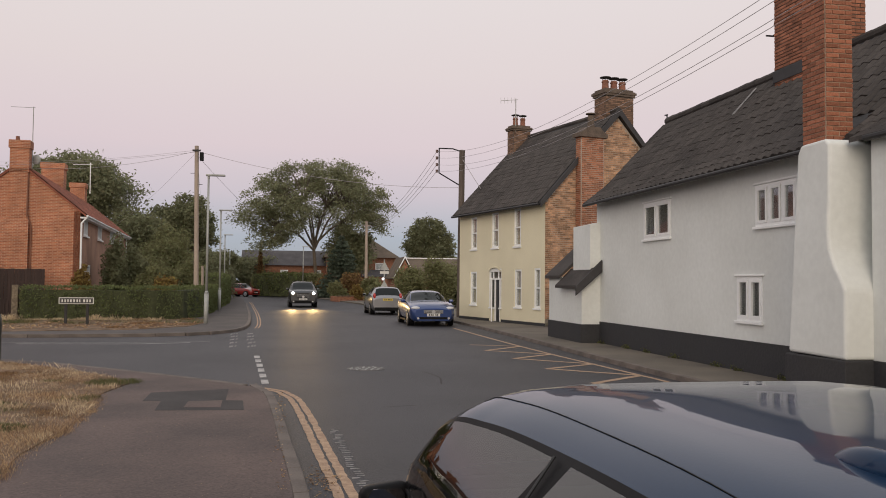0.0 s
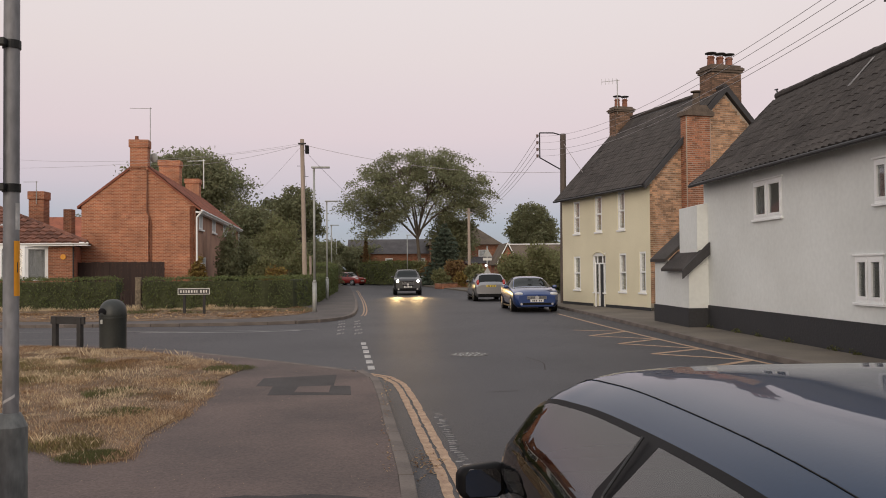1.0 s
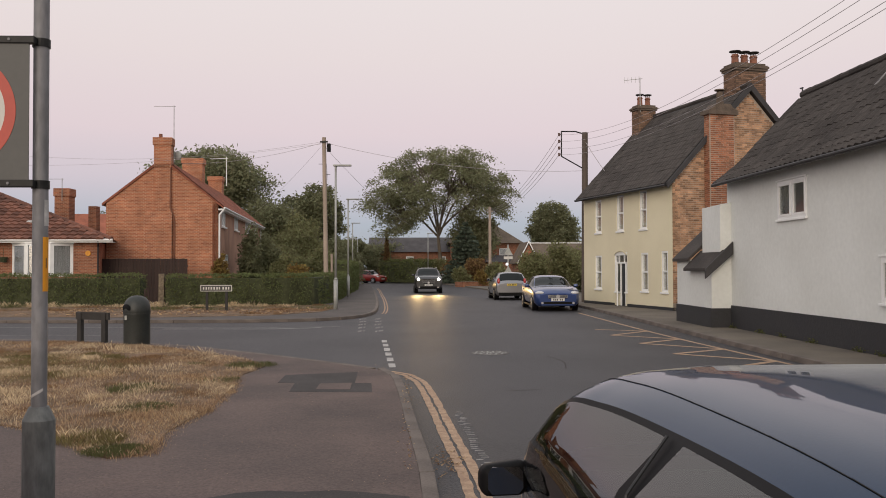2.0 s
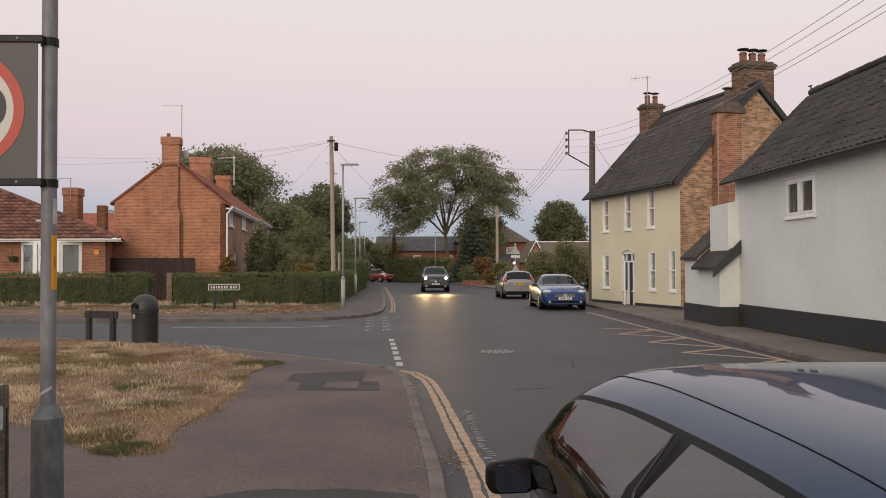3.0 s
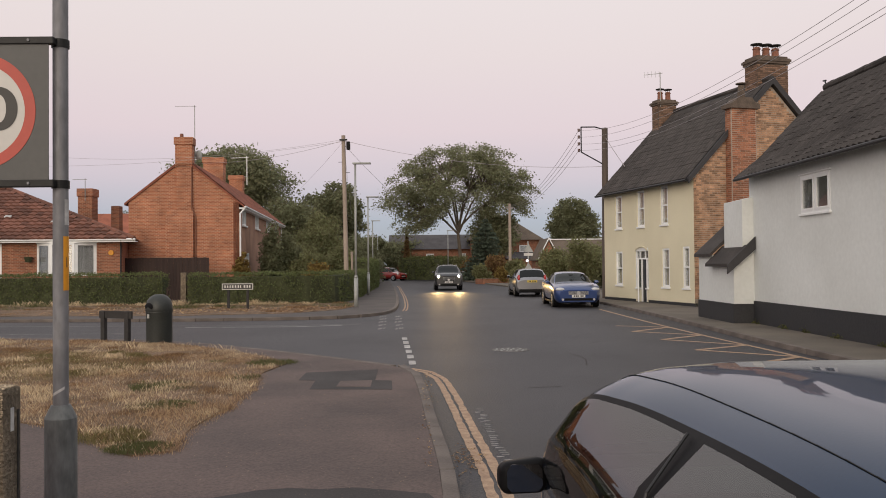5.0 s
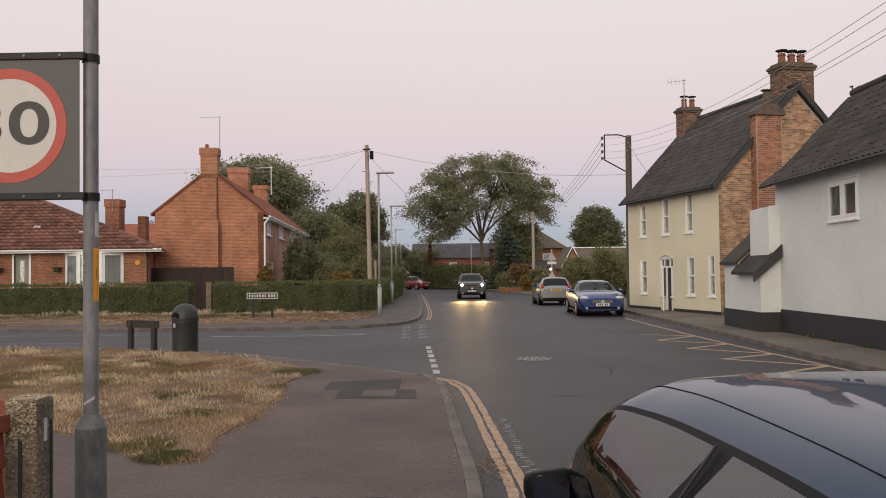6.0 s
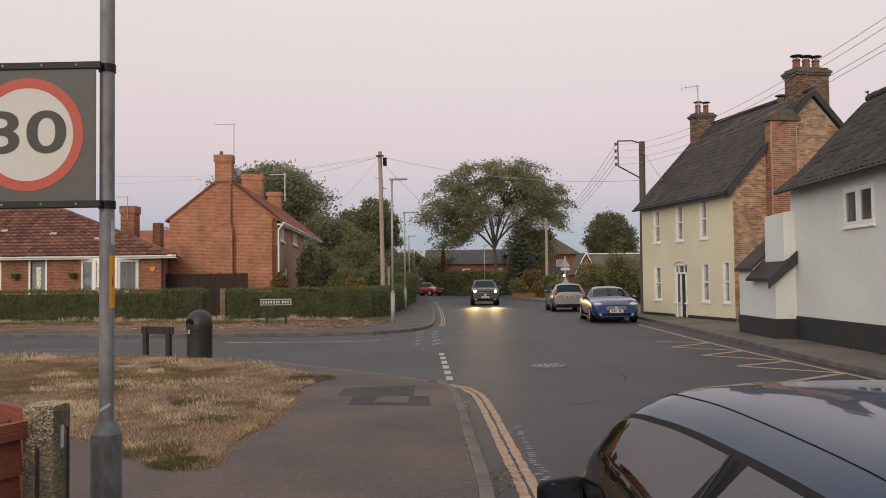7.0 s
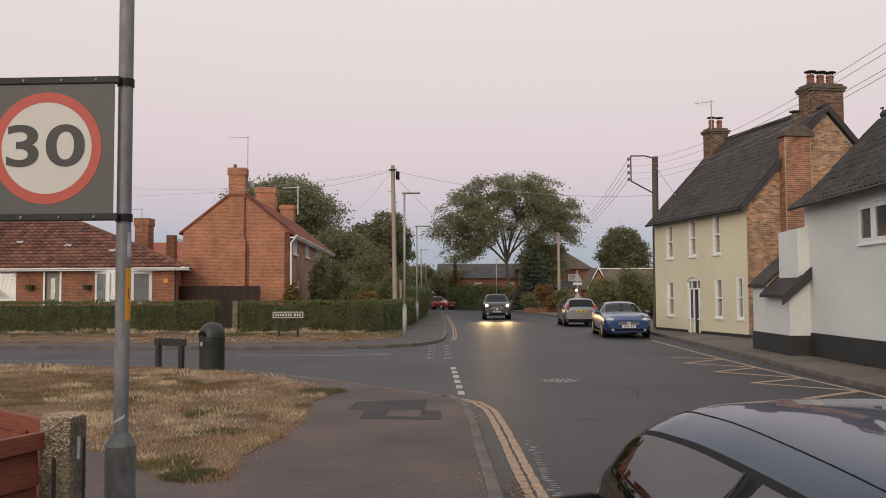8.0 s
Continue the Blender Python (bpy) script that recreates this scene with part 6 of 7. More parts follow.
for i in range(9):
    z = 0.12 + i * 0.135
    part("slat", sheet(bmesh.new(), [(-0.13, -0.33, z), (-0.045, -0.058, z), (-0.06, -0.055, z + 0.15), (-0.145, -0.327, z + 0.15)], 0.015), FENCE_RED, pf)
part("rail", sheet(bmesh.new(), [(-0.115, -0.335, 1.31), (-0.03, -0.06, 1.31), (-0.03, -0.06, 1.36), (-0.115, -0.335, 1.36)], 0.03), FENCE_RED, pf)
for i in range(9):
    z = 0.12 + i * 0.135
    part("slat", sheet(bmesh.new(), [(-1.9, 1.5, z), (-0.06, 0.06, z), (-0.06, 0.075, z + 0.15), (-1.9, 1.515, z + 0.15)], 0.015), FENCE_RED, pf)
part("rail", sheet(bmesh.new(), [(-1.9, 1.48, 1.32), (-0.06, 0.04, 1.32), (-0.06, 0.04, 1.375), (-1.9, 1.48, 1.375)], 0.03), FENCE_RED, pf)
part("batten", rods(((-0.22, 0.15, 0.1), (-0.22, 0.15, 1.33), 0.025, 0.025, 6)), FENCE_RED, pf)

# ---- speed sign on its column ----
col = thing("sign_column", "galvanised steel column with a wide base sleeve and a speed limit plate", "sign post", pose(-1.872, 4.3, 0.1))
part("sleeve", rods(((0, 0, -0.1), (0, 0, 0.91), 0.076, 0.076, 40), ((0, 0, 0.91), (0, 0, 0.975), 0.076, 0.046, 40)), GALV_OLD, col)
part("shaft", rods(*[((0, 0, 0.9 + 0.5 * k), (0, 0, 1.4 + 0.5 * k), 0.0368, 0.0368, 32) for k in range(9)]), GALV, col)
part("cap", rods(((0, 0, 5.4), (0, 0, 5.43), 0.042, 0.03, 16)), GALV, col)


def band(r, a0, a1, z0, z1, tilt=0.0, n=10):
    """A strip bent round the shaft."""
    v, f = [], []
    for i in range(n + 1):
        a = radians(a0 + (a1 - a0) * i / n)
        dz = tilt * (i / n)
        v += [(r * math.cos(a), r * math.sin(a), z0 + dz), (r * math.cos(a), r * math.sin(a), z1 + dz)]
    for i in range(n):
        f.append((2 * i, 2 * i + 2, 2 * i + 3, 2 * i + 1))
    return v, f


for nm, q, mt, lb in (("orange_band", (0.0380, -48, 70, 1.545, 1.815), ORANGE, "orange-yellow reflective band"), ("torn_sticker", (0.0380, -38, 20, 1.87, 2.0), STICKER, "torn pale sticker"), ("torn_sticker", (0.0382, -130, -40, 1.02, 1.035, 0.035), STICKER, "scrap of white tape"), ("band_mark", (0.0384, -24, -16, 1.66, 1.71), SIGN_BLACK, "")):
    v, f = band(*q)
    mesh_of(nm, v, f, mt, col, lb)
plate = part("sign_plate", boxed(-0.73, -0.026, -0.075, -0.07, 2.088, 2.768, 0.001), SIGN_BACK, col, "grey backing plate of the speed sign")


def disc(bm, x, z, r0, r1, y0, y1, n=64):
    """A flat ring facing -y."""
    a = [2 * math.pi * i / n for i in range(n)]
    o = [bm.verts.new((x + r1 * math.cos(t), y0, z + r1 * math.sin(t))) for t in a]
    ob_ = [bm.verts.new((x + r1 * math.cos(t), y1, z + r1 * math.sin(t))) for t in a]
    if r0:
        i_ = [bm.verts.new((x + r0 * math.cos(t), y0, z + r0 * math.sin(t))) for t in a]
    for k in range(n):
        j = (k + 1) % n
        bm.faces.new((o[k], ob_[k], ob_[j], o[j]))
        if r0:
            bm.faces.new((o[k], o[j], i_[j], i_[k]))
    if not r0:
        bm.faces.new(o)
    return bm


SX, SZ = -0.378, 2.432
part("red_ring", disc(bmesh.new(), SX, SZ, 0.237, 0.289, -0.0772, -0.0752), SIGN_RED, plate, "red ring")
part("white_disc", disc(bmesh.new(), SX, SZ, 0, 0.2375, -0.0765, -0.0752), SIGN_WHITE, plate, "white centre")
txt = bpy.data.curves.new("numerals", "FONT")
txt.body, txt.size, txt.extrude, txt.offset, txt.align_x, txt.align_y = "30", 0.30, 0.0006, 0.0045, "CENTER", "CENTER"
txt.space_character = 1.02
txt.materials.append(SIGN_BLACK)
num = new("numerals", txt)
num.parent = plate
num.matrix_local = pose(SX - 0.012, -0.0785, SZ, 90, 0, 0) @ Matrix.Diagonal((1.45, 1.0, 1, 1))
tagged(num, "black numerals 30")
for z in (2.782, 2.075):
    ch = part("channel", boxed(-0.80, 0.0, -0.085, -0.045, z - 0.018, z + 0.018, 0.004), BLACK_METAL, col, "black mounting channel")
    part("clamp", rods(((0, 0, z - 0.02), (0, 0, z + 0.02), 0.043, 0.043, 20)), BLACK_METAL, col, "black clamp round the column")
    for x in (-0.7, -0.5, -0.3, -0.12):
        part("rivet", rods(((x, -0.09, z), (x, -0.084, z), 0.007, 0.007, 8)), GALV, ch)

# ---- litter bin, name boards ----
lb = thing("litter_bin", "dark green domed plastic litter bin on the verge", "bin", pose(-6.0, 18.55, 0.1, 0, 0, -8))
prof = [(0.265, -0.05), (0.275, 0.05), (0.275, 0.68), (0.285, 0.70), (0.285, 0.76), (0.278, 0.83), (0.25, 0.93), (0.185, 1.01), (0.10, 1.055), (0.0, 1.065)]
bm = bmesh.new()
n = 32
rows = [[bm.verts.new((r * math.cos(2 * math.pi * k / n), r * math.sin(2 * math.pi * k / n), z)) for k in range(n)] for r, z in prof[:-1]]
top = bm.verts.new((0, 0, prof[-1][1]))
for a, b in zip(rows, rows[1:]):
    for k in range(n):
        bm.faces.new((a[k], a[(k + 1) % n], b[(k + 1) % n], b[k]))
for k in range(n):
    bm.faces.new((rows[-1][k], rows[-1][(k + 1) % n], top))
part("body", bm, BIN, lb, "", True)
# No hole is cut: a black ellipsoid stands for the shade inside the mouth.
bm = bmesh.new()
bmesh.ops.create_uvsphere(bm, u_segments=20, v_segments=10, radius=1, matrix=Matrix.Translation((-0.125, -0.228, 0.80)) @ Matrix.Rotation(-0.5, 4, "Z") @ Matrix.Diagonal((0.14, 0.022, 0.085, 1)))
part("mouth", bm, TRIM_BLACK, lb, "black oval painted as the shaded opening")
part("rim", rods(((0, 0, 0.665), (0, 0, 0.69), 0.284, 0.284, 32)), BIN, lb)
part("emblem", boxed(-0.15, -0.10, -0.268, -0.235, 0.55, 0.64, 0.005), GALV_FAR, lb, "small worn pale emblem")
nb = thing("name_board", "dark timber street name board seen from behind", "sign", pose(-7.2, 19.25, 0.1, 0, 0, -24))
part("board", boxed(-0.48, 0.47, -0.03, 0.02, 0.50, 0.67, 0.006), TIMBER_DARK, nb)
part("post", boxed(-0.42, -0.31, -0.05, 0.05, -0.1, 0.66, 0.008), TIMBER_DARK, nb)
part("post", boxed(0.28, 0.39, -0.05, 0.05, -0.1, 0.66, 0.008), TIMBER_DARK, nb)
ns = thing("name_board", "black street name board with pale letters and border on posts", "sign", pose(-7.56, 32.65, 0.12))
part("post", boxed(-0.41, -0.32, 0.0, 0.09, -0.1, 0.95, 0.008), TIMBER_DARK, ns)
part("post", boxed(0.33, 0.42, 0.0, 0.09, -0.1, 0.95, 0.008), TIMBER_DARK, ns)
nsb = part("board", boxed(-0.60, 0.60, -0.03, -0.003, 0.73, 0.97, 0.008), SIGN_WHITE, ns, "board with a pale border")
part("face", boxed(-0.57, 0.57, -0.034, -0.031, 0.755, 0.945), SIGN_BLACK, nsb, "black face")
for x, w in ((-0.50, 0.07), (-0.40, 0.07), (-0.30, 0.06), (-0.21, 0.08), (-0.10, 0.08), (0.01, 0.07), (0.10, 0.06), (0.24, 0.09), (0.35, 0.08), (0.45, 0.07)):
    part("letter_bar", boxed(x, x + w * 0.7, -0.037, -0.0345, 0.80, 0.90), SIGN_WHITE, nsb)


# ---- columns, poles and wires ----
def street_lamp(x, y, h, yaw=0, arm=0.62, curved=False):
    ob = thing("street_lamp", "slim grey steel street lamp column with a flat lantern", "street lamp", pose(x, y, 0.1, 0, 0, yaw), "street lamps")
    part("base", rods(((0, 0, -0.1), (0, 0, 1.15), 0.085, 0.085, 14), ((0, 0, 1.15), (0, 0, 1.25), 0.085, 0.05, 14)), GALV_FAR, ob, "", True)
    part("shaft", rods(((0, 0, 1.2), (0, 0, h - 0.1), 0.05, 0.04, 12)), GALV_FAR, ob, "", True)
    if curved:
        part("arm", rods(((0, 0, h - 0.1), (-0.12, 0, h + 0.05), 0.04, 0.035, 8), ((-0.12, 0, h + 0.04), (-0.4, 0, h + 0.06), 0.035, 0.03, 8)), GALV_FAR, ob)
        lan = part("lantern", boxed(-0.75, -0.35, -0.1, 0.1, h - 0.02, h + 0.08, 0.03), GALV_FAR, ob)
    else:
        part("arm", rods(((0, 0, h - 0.12), (0, 0, h), 0.045, 0.045, 10)), GALV_FAR, ob)
        lan = part("lantern", boxed(-0.1, arm, -0.11, 0.11, h - 0.03, h + 0.035, 0.02), GALV_FAR, ob)
    return ob


street_lamp(-3.08, 33.45, 5.68)
street_lamp(-3.65, 47.2, 5.45)
street_lamp(-4.9, 68, 5.2)
street_lamp(-5.7, 86, 4.5, 0, 0.6, True)
street_lamp(1.52, 88.8, 5.2)

up = thing("utility_pole", "weathered wooden utility pole behind the hedge", "utility pole", pose(-4.22, 41, 0, 0.3, -0.8, 0))
part("shaft", rods(((0, 0, -0.2), (0, 0, 8.05), 0.118, 0.095, 14)), WOOD_POLE, up)
part("junction_box", boxed(0.14, 0.32, -0.1, 0.1, 7.35, 7.75, 0.03), TRIM_BLACK, up, "small black junction box")
part("bracket", boxed(-0.18, 0.2, -0.16, -0.13, 7.78, 7.86), BLACK_METAL, up)
for i in range(9):
    z = 2.6 + i * 0.52
    part("step", rods(((0.1 if i % 2 else -0.1, 0, z), (0.27 if i % 2 else -0.27, 0, z), 0.012, 0.012, 6)), BLACK_METAL, up)
part("stub", rods(((0.28, 0.1, 0), (0.28, 0.1, 2.4), 0.06, 0.06, 8)), WOOD_POLE, up)
PX, PY = 8.05, 39.6
rp = thing("power_pole", "dark wooden power pole with an iron wire bracket", "utility pole", pose(PX, PY, 0))
part("shaft", rods(((0, 0, -0.2), (0.06, 0, 8.1), 0.16, 0.14, 12)), WOOD_DARK, rp)
br = part("bracket", rods(((0.05, 0, 8.02), (-0.4, 0, 8.15), 0.03, 0.03, 8), ((-0.4, 0, 8.15), (-1.06, 0, 8.15), 0.03, 0.03, 8), ((-1.06, 0, 8.17), (-1.06, 0, 6.95), 0.03, 0.03, 8), ((-1.06, 0, 6.97), (-0.05, 0, 6.4), 0.03, 0.03, 8)), BLACK_METAL, rp, "iron swan-neck wire bracket")
for z in (8.0, 7.68, 7.36, 7.05):
    part("insulator", rods(((-1.17, 0, z - 0.07), (-1.17, 0, z + 0.07), 0.05, 0.06, 10), ((-1.17, 0, z), (-1.05, 0, z), 0.02, 0.02, 6)), CERAMIC, br)
tp = thing("utility_pole", "thin far wooden utility pole at the bend", "utility pole", pose(7.25, 80, 0))
part("shaft", rods(((0, 0, -0.2), (0, 0, 7.45), 0.16, 0.13, 10)), WOOD_POLE, tp)
part("crossarm", boxed(-0.3, 0.3, -0.06, 0.06, 7.0, 7.1), WOOD_POLE, tp)


def wire(p0, p1, sag, r=0.011, n=22, label="thin black overhead wire"):
    p0, p1 = Vector(p0), Vector(p1)
    pts = [p0.lerp(p1, i / n) - Vector((0, 0, sag * 4 * (i / n) * (1 - i / n))) for i in range(n + 1)]
    c = bpy.data.curves.new("overhead_wire", "CURVE")
    c.dimensions, c.bevel_depth, c.bevel_resolution = "3D", r, 1
    s = c.splines.new("POLY")
    s.points.add(n)
    for q, v in zip(s.points, pts):
        q.co = (*v, 1)
    c.materials.append(WIRE)
    return tagged(new("overhead_wire", c), label, "wire", "overhead wires")


for z, e, sg in ((8.0, 8.3, 1.98), (7.68, 8.05, 1.86), (7.36, 7.8, 1.86), (7.05, 7.6, 1.72)):
    wire((PX - 1.17, PY, z), (7.5, -6, e), sg, 0.0055, 40)
for z, dz in ((8.0, 7.3), (7.68, 7.2), (7.36, 7.1), (7.05, 7.0)):
    wire((PX - 1.17, PY, z), (7.2, 80, dz), 0.9, 0.010)
wire((-4.3, 41, 7.8), (PX, PY + 0.1, 6.3), 0.45, 0.010)
wire((-4.4, 41, 7.8), (-13.5, 46, 7.4), 0.35, 0.008)
wire((-4.4, 41, 7.85), (-26, 44, 8.3), 0.9, 0.006)
wire((-4.4, 41, 7.75), (-34, 50, 8.5), 0.9, 0.006)
wire((-4.4, 41, 7.7), (-10, 52, 4.9), 0.2, 0.005)
wire((-4.3, 41, 7.7), (-7, 74, 5.0), 0.4, 0.006)
wire((PX, PY, 7.8), (9.2, 37.5, 5.2), 0.1, 0.012)
wire((-4.3, 41, 7.6), (2, 110, 6.5), 1.0, 0.008)
sg = thing("road_sign", "grey road sign post with triangle plates seen from behind", "sign", pose(6.95, 62, 0.1))
part("post", rods(((0, 0, -0.1), (0, 0, 3.3), 0.05, 0.05, 10)), GALV_FAR, sg)
part("plate", extrude_xz([(-0.36, 2.5), (0.36, 2.5), (0, 3.15)], -0.08, -0.06), GALV_FAR, sg)
part("plate", boxed(-0.33, 0.33, -0.08, -0.06, 2.22, 2.42, 0.005), SIGN_WHITE, sg)
part("plate", extrude_xz([(-0.36, 1.1), (0.36, 1.1), (0, 1.75)], -0.08, -0.06), GALV_FAR, sg)
bm = bmesh.new()
bmesh.ops.create_uvsphere(bm, u_segments=10, v_segments=6, radius=0.1, matrix=Matrix.Translation((-0.1, -0.15, 1.85)))
part("sign_light", bm, glow_mat("small white light", (0.95, 0.97, 1.0), 1.2), sg, "small lit white lamp", True)

pts = []
rng = np.random.default_rng(21)
for y in (13.6, 15.2, 16.0, 17.9, 19.4, 20.6, 22.4, 12.6):
    pts += [(8.53 + rng.normal() * 0.03, y + rng.normal() * 0.12, 0.1 + abs(rng.normal()) * 0.05) for _ in range(60)]
v, f = leaf_cards(pts, 0.025)
tagged(mesh_of("wall_weeds", v, f, GREEN_GRASS), "small weeds at the foot of the wall", "weeds", kind="stuff")
pts = [(0.02 - y * 0.012 + rng.normal() * 0.04, y, 0.105) for y in rng.uniform(7, 13.2, 160)]
v, f = leaf_cards(pts, 0.014, 0.8)
tagged(mesh_of("kerb_litter", v, f, STRAW), "pale grit and leaf litter along the kerb", "litter", kind="stuff")


pts = [(rng.uniform(-3.2, 0.1), y, 0.1035) for y in 5.2 + 9.5 * rng.uniform(0, 1, 1500) ** 1.3]
v, f = leaf_cards(pts, 0.0045, 0.9)
tagged(mesh_of("path_grit", v, f, STRAW), "fine pale grit scattered on the footway", "grit", kind="stuff")


# ---- cars ----
def spline(xs, vals, x):
    """Smooth curve through uneven stations."""
    n = len(xs) - 1
    i = max(k for k in range(n) if xs[k] <= x + 1e-9)

    def slope(k):
        if k == 0:
            return (vals[1] - vals[0]) / (xs[1] - xs[0])
        if k == n:
            return (vals[n] - vals[n - 1]) / (xs[n] - xs[n - 1])
        h0, h1 = xs[k] - xs[k - 1], xs[k + 1] - xs[k]
        s0, s1 = (vals[k] - vals[k - 1]) / h0, (vals[k + 1] - vals[k]) / h1
        return (s0 * h1 + s1 * h0) / (h0 + h1) if s0 * s1 > 0 else 0.0

    h = xs[i + 1] - xs[i]
    u = (x - xs[i]) / h
    return (2 * u ** 3 - 3 * u * u + 1) * vals[i] + (u ** 3 - 2 * u * u + u) * h * slope(i) + (3 * u * u - 2 * u ** 3) * vals[i + 1] + (u ** 3 - u * u) * h * slope(i + 1)


# stations nose to tail: place, floor, waist, top, half width, half roof, in parts of length, height and width
HATCH = [(0.0, .17, .40, .45, .70, .55), (.04, .13, .50, .55, .88, .62), (.14, .13, .58, .625, .97, .70), (.235, .13, .63, .675, 1, .74), (.445, .13, .645, .975, 1, .66), (.47, .13, .65, .982, 1, .66), (.575, .13, .655, 1, 1, .72), (.61, .13, .66, 1, 1, .72), (.80, .13, .665, .985, .99, .72), (.90, .14, .68, .955, .975, .70), (.975, .17, .63, .70, .955, .80), (1.0, .22, .52, .60, .91, .78)]
SALOON = [(0.0, .17, .46, .50, .78, .62), (.035, .14, .53, .575, .92, .70), (.14, .14, .62, .67, .985, .76), (.29, .14, .665, .715, 1, .80), (.43, .14, .68, .955, 1, .68), (.46, .14, .685, .978, 1, .67), (.55, .14, .69, 1, 1, .66), (.58, .14, .69, 1, 1, .66), (.72, .14, .70, .93, .99, .60), (.83, .15, .72, .79, .97, .66), (.95, .18, .70, .75, .92, .68), (1.0, .25, .58, .62, .84, .60)]
SUV = [(0.0, .20, .53, .57, .86, .70), (.03, .16, .60, .635, .95, .78), (.14, .16, .62, .66, .98, .76), (.22, .16, .655, .69, 1, .78), (.37, .16, .665, .965, 1, .70), (.40, .16, .67, .98, 1, .70), (.54, .16, .67, 1, 1, .70), (.57, .16, .67, 1, 1, .70), (.78, .16, .68, .985, .99, .70), (.90, .17, .69, .955, .97, .68), (.97, .2, .66, .72, .93, .68), (1.0, .25, .56, .60, .88, .64)]


NEAR = [(0, .17, .36, .40, .56, .45), (.04, .13, .43, .47, .72, .55), (.14, .13, .53, .57, .86, .70), (.262, .13, .655, .722, .99, .985), (.42, .13, .665, .987, 1, .885), (.47, .13, .67, .999, 1, .84), (.583, .13, .675, 1.004, 1, .768), (.606, .13, .675, 1.004, 1, .758), (.80, .13, .69, .983, .99, .708), (.88, .14, .70, .945, .97, .68), (.965, .17, .69, .745, .92, .70), (1.0, .24, .56, .60, .84, .60)]


def make_car(name, label, m, L, W, Ht, shape, colour, fine=3, lit=False, rear_plate=PLATE_Y, trim_windows=False):
    """A car from lofted sections, nose along +y: its painted skin, glass, lamps and wheels are parts."""
    car = thing(name, label, "car", m, "cars on the road")
    cols = list(zip(*shape))
    ns = len(shape) - 1
    rows, tags = [], []
    for k in range(ns * fine + 1):
        q, r = divmod(k, fine)
        f = cols[0][q] if r == 0 else cols[0][q] + (cols[0][q + 1] - cols[0][q]) * r / fine
        zb, zw, zt, hw, hr = [spline(cols[0], col, f) for col in cols[1:]]
        y, zb, zw, zt, hw, hr = L * (0.5 - f), zb * Ht, zw * Ht, zt * Ht, hw * W / 2, hr * W / 2
        half = [(0, zb), (hw * 0.84, zb), (hw * 0.965, zb + 0.14), (hw, zb + (zw - zb) * 0.55), (hw * 0.99, zw - 0.09), (hw * (0.992 if shape is NEAR else 0.955), zw)]
        rail = (min(hr, hw * 0.93), max(zt - (0.098 if shape is NEAR else 0.075), zw + 0.012))
        for u in (0.05 if shape is NEAR else 0.04, 0.35, 0.65, 0.962 if shape is NEAR else 0.955, 1.0):
            bow = (0.068 if shape is NEAR else 0.03) * math.sin(math.pi * u) * min(1, max(0, (rail[1] - zw)) / 0.3)
            half.append((half[5][0] + (rail[0] - half[5][0]) * u + bow, zw + (rail[1] - zw) * u))
        drop = zt - rail[1]
        for u in (0.985, 0.96, 0.922, 0.848, 0.74, 0.5, 0.25, 0.0) if shape is NEAR else (0.975, 0.94, 0.89, 0.82, 0.70, 0.5, 0.25, 0.0):
            half.append((rail[0] * u, zt - drop * u ** (5.6 if shape is NEAR else 4.2)))
        rows.append([(x, y, z) for x, z in half])
    nh = len(rows[0])
    if shape is NEAR:
        for side in (1, -1):
            bm = bmesh.new()
            k0, k1 = 4 * fine - 2, 10 * fine
            line = [tuple(p + (q - p) * (rows[k0][0][1] - rows[k][0][1]) / (rows[k0][0][1] - rows[k1][0][1]) for p, q in zip(rows[k][14], rows[k][13])) for k in range(k0, k1)]
            for p, q in zip(line, line[1:]):
                rod(bm, (p[0] * side, p[1], p[2] + 0.001), (q[0] * side, q[1], q[2] + 0.0002), 0.0018, 0.0018, 6)
            part("roof_seam", bm, TRIM_BLACK, car, "black roof seam")
    groups = {}

    def put(key, quad):
        groups.setdefault(key, []).append(quad)

    for k in range(len(rows) - 1):
        st = k // fine
        for j in range(nh - 1):
            key = "body"
            if 5 <= j <= 9:
                inner = 5 < j < 9 if trim_windows else True
                if st == 3:
                    key = ("front_quarter" if 5 < j < 9 and k >= 4 * fine - 6 else "window_trim" if k >= 4 * fine - 7 and j > 5 else "body") if trim_windows else ("front_quarter" if j < 9 else "body")
                elif st in (4, 5):
                    key = "front_window" if inner else "window_trim"
                elif st == 6:
                    key = "pillar"
                elif st == 7:
                    key = "rear_side_window" if inner else "window_trim"
                elif st == 8 and shape is not SALOON:
                    key = "rear_side_window" if inner and shape is SUV else "body"
            if j >= 11 and st == 3:
                key = "windscreen"
            if j >= 11 and ((st == 9 and shape is not SALOON) or (st == 8 and shape is SALOON)):
                key = "rear_window"
            for side in (1, -1):
                kk = key + ("|l" if side < 0 and key not in ("body", "windscreen", "rear_window") else "|r" if key not in ("body", "windscreen", "rear_window") else "")
                q = [rows[k][j], rows[k][j + 1], rows[k + 1][j + 1], rows[k + 1][j]]
                q = [(x * side, y, z) for x, y, z in q]
                put(kk, q if side > 0 else q[::-1])
    body = None
    look_of = {"body": colour, "windscreen": CAR_GLASS, "rear_window": CAR_GLASS, "front_window": CAR_GLASS, "rear_side_window": CAR_GLASS, "pillar": TRIM_BLACK, "window_trim": TRIM_BLACK, "front_quarter": CAR_GLASS}
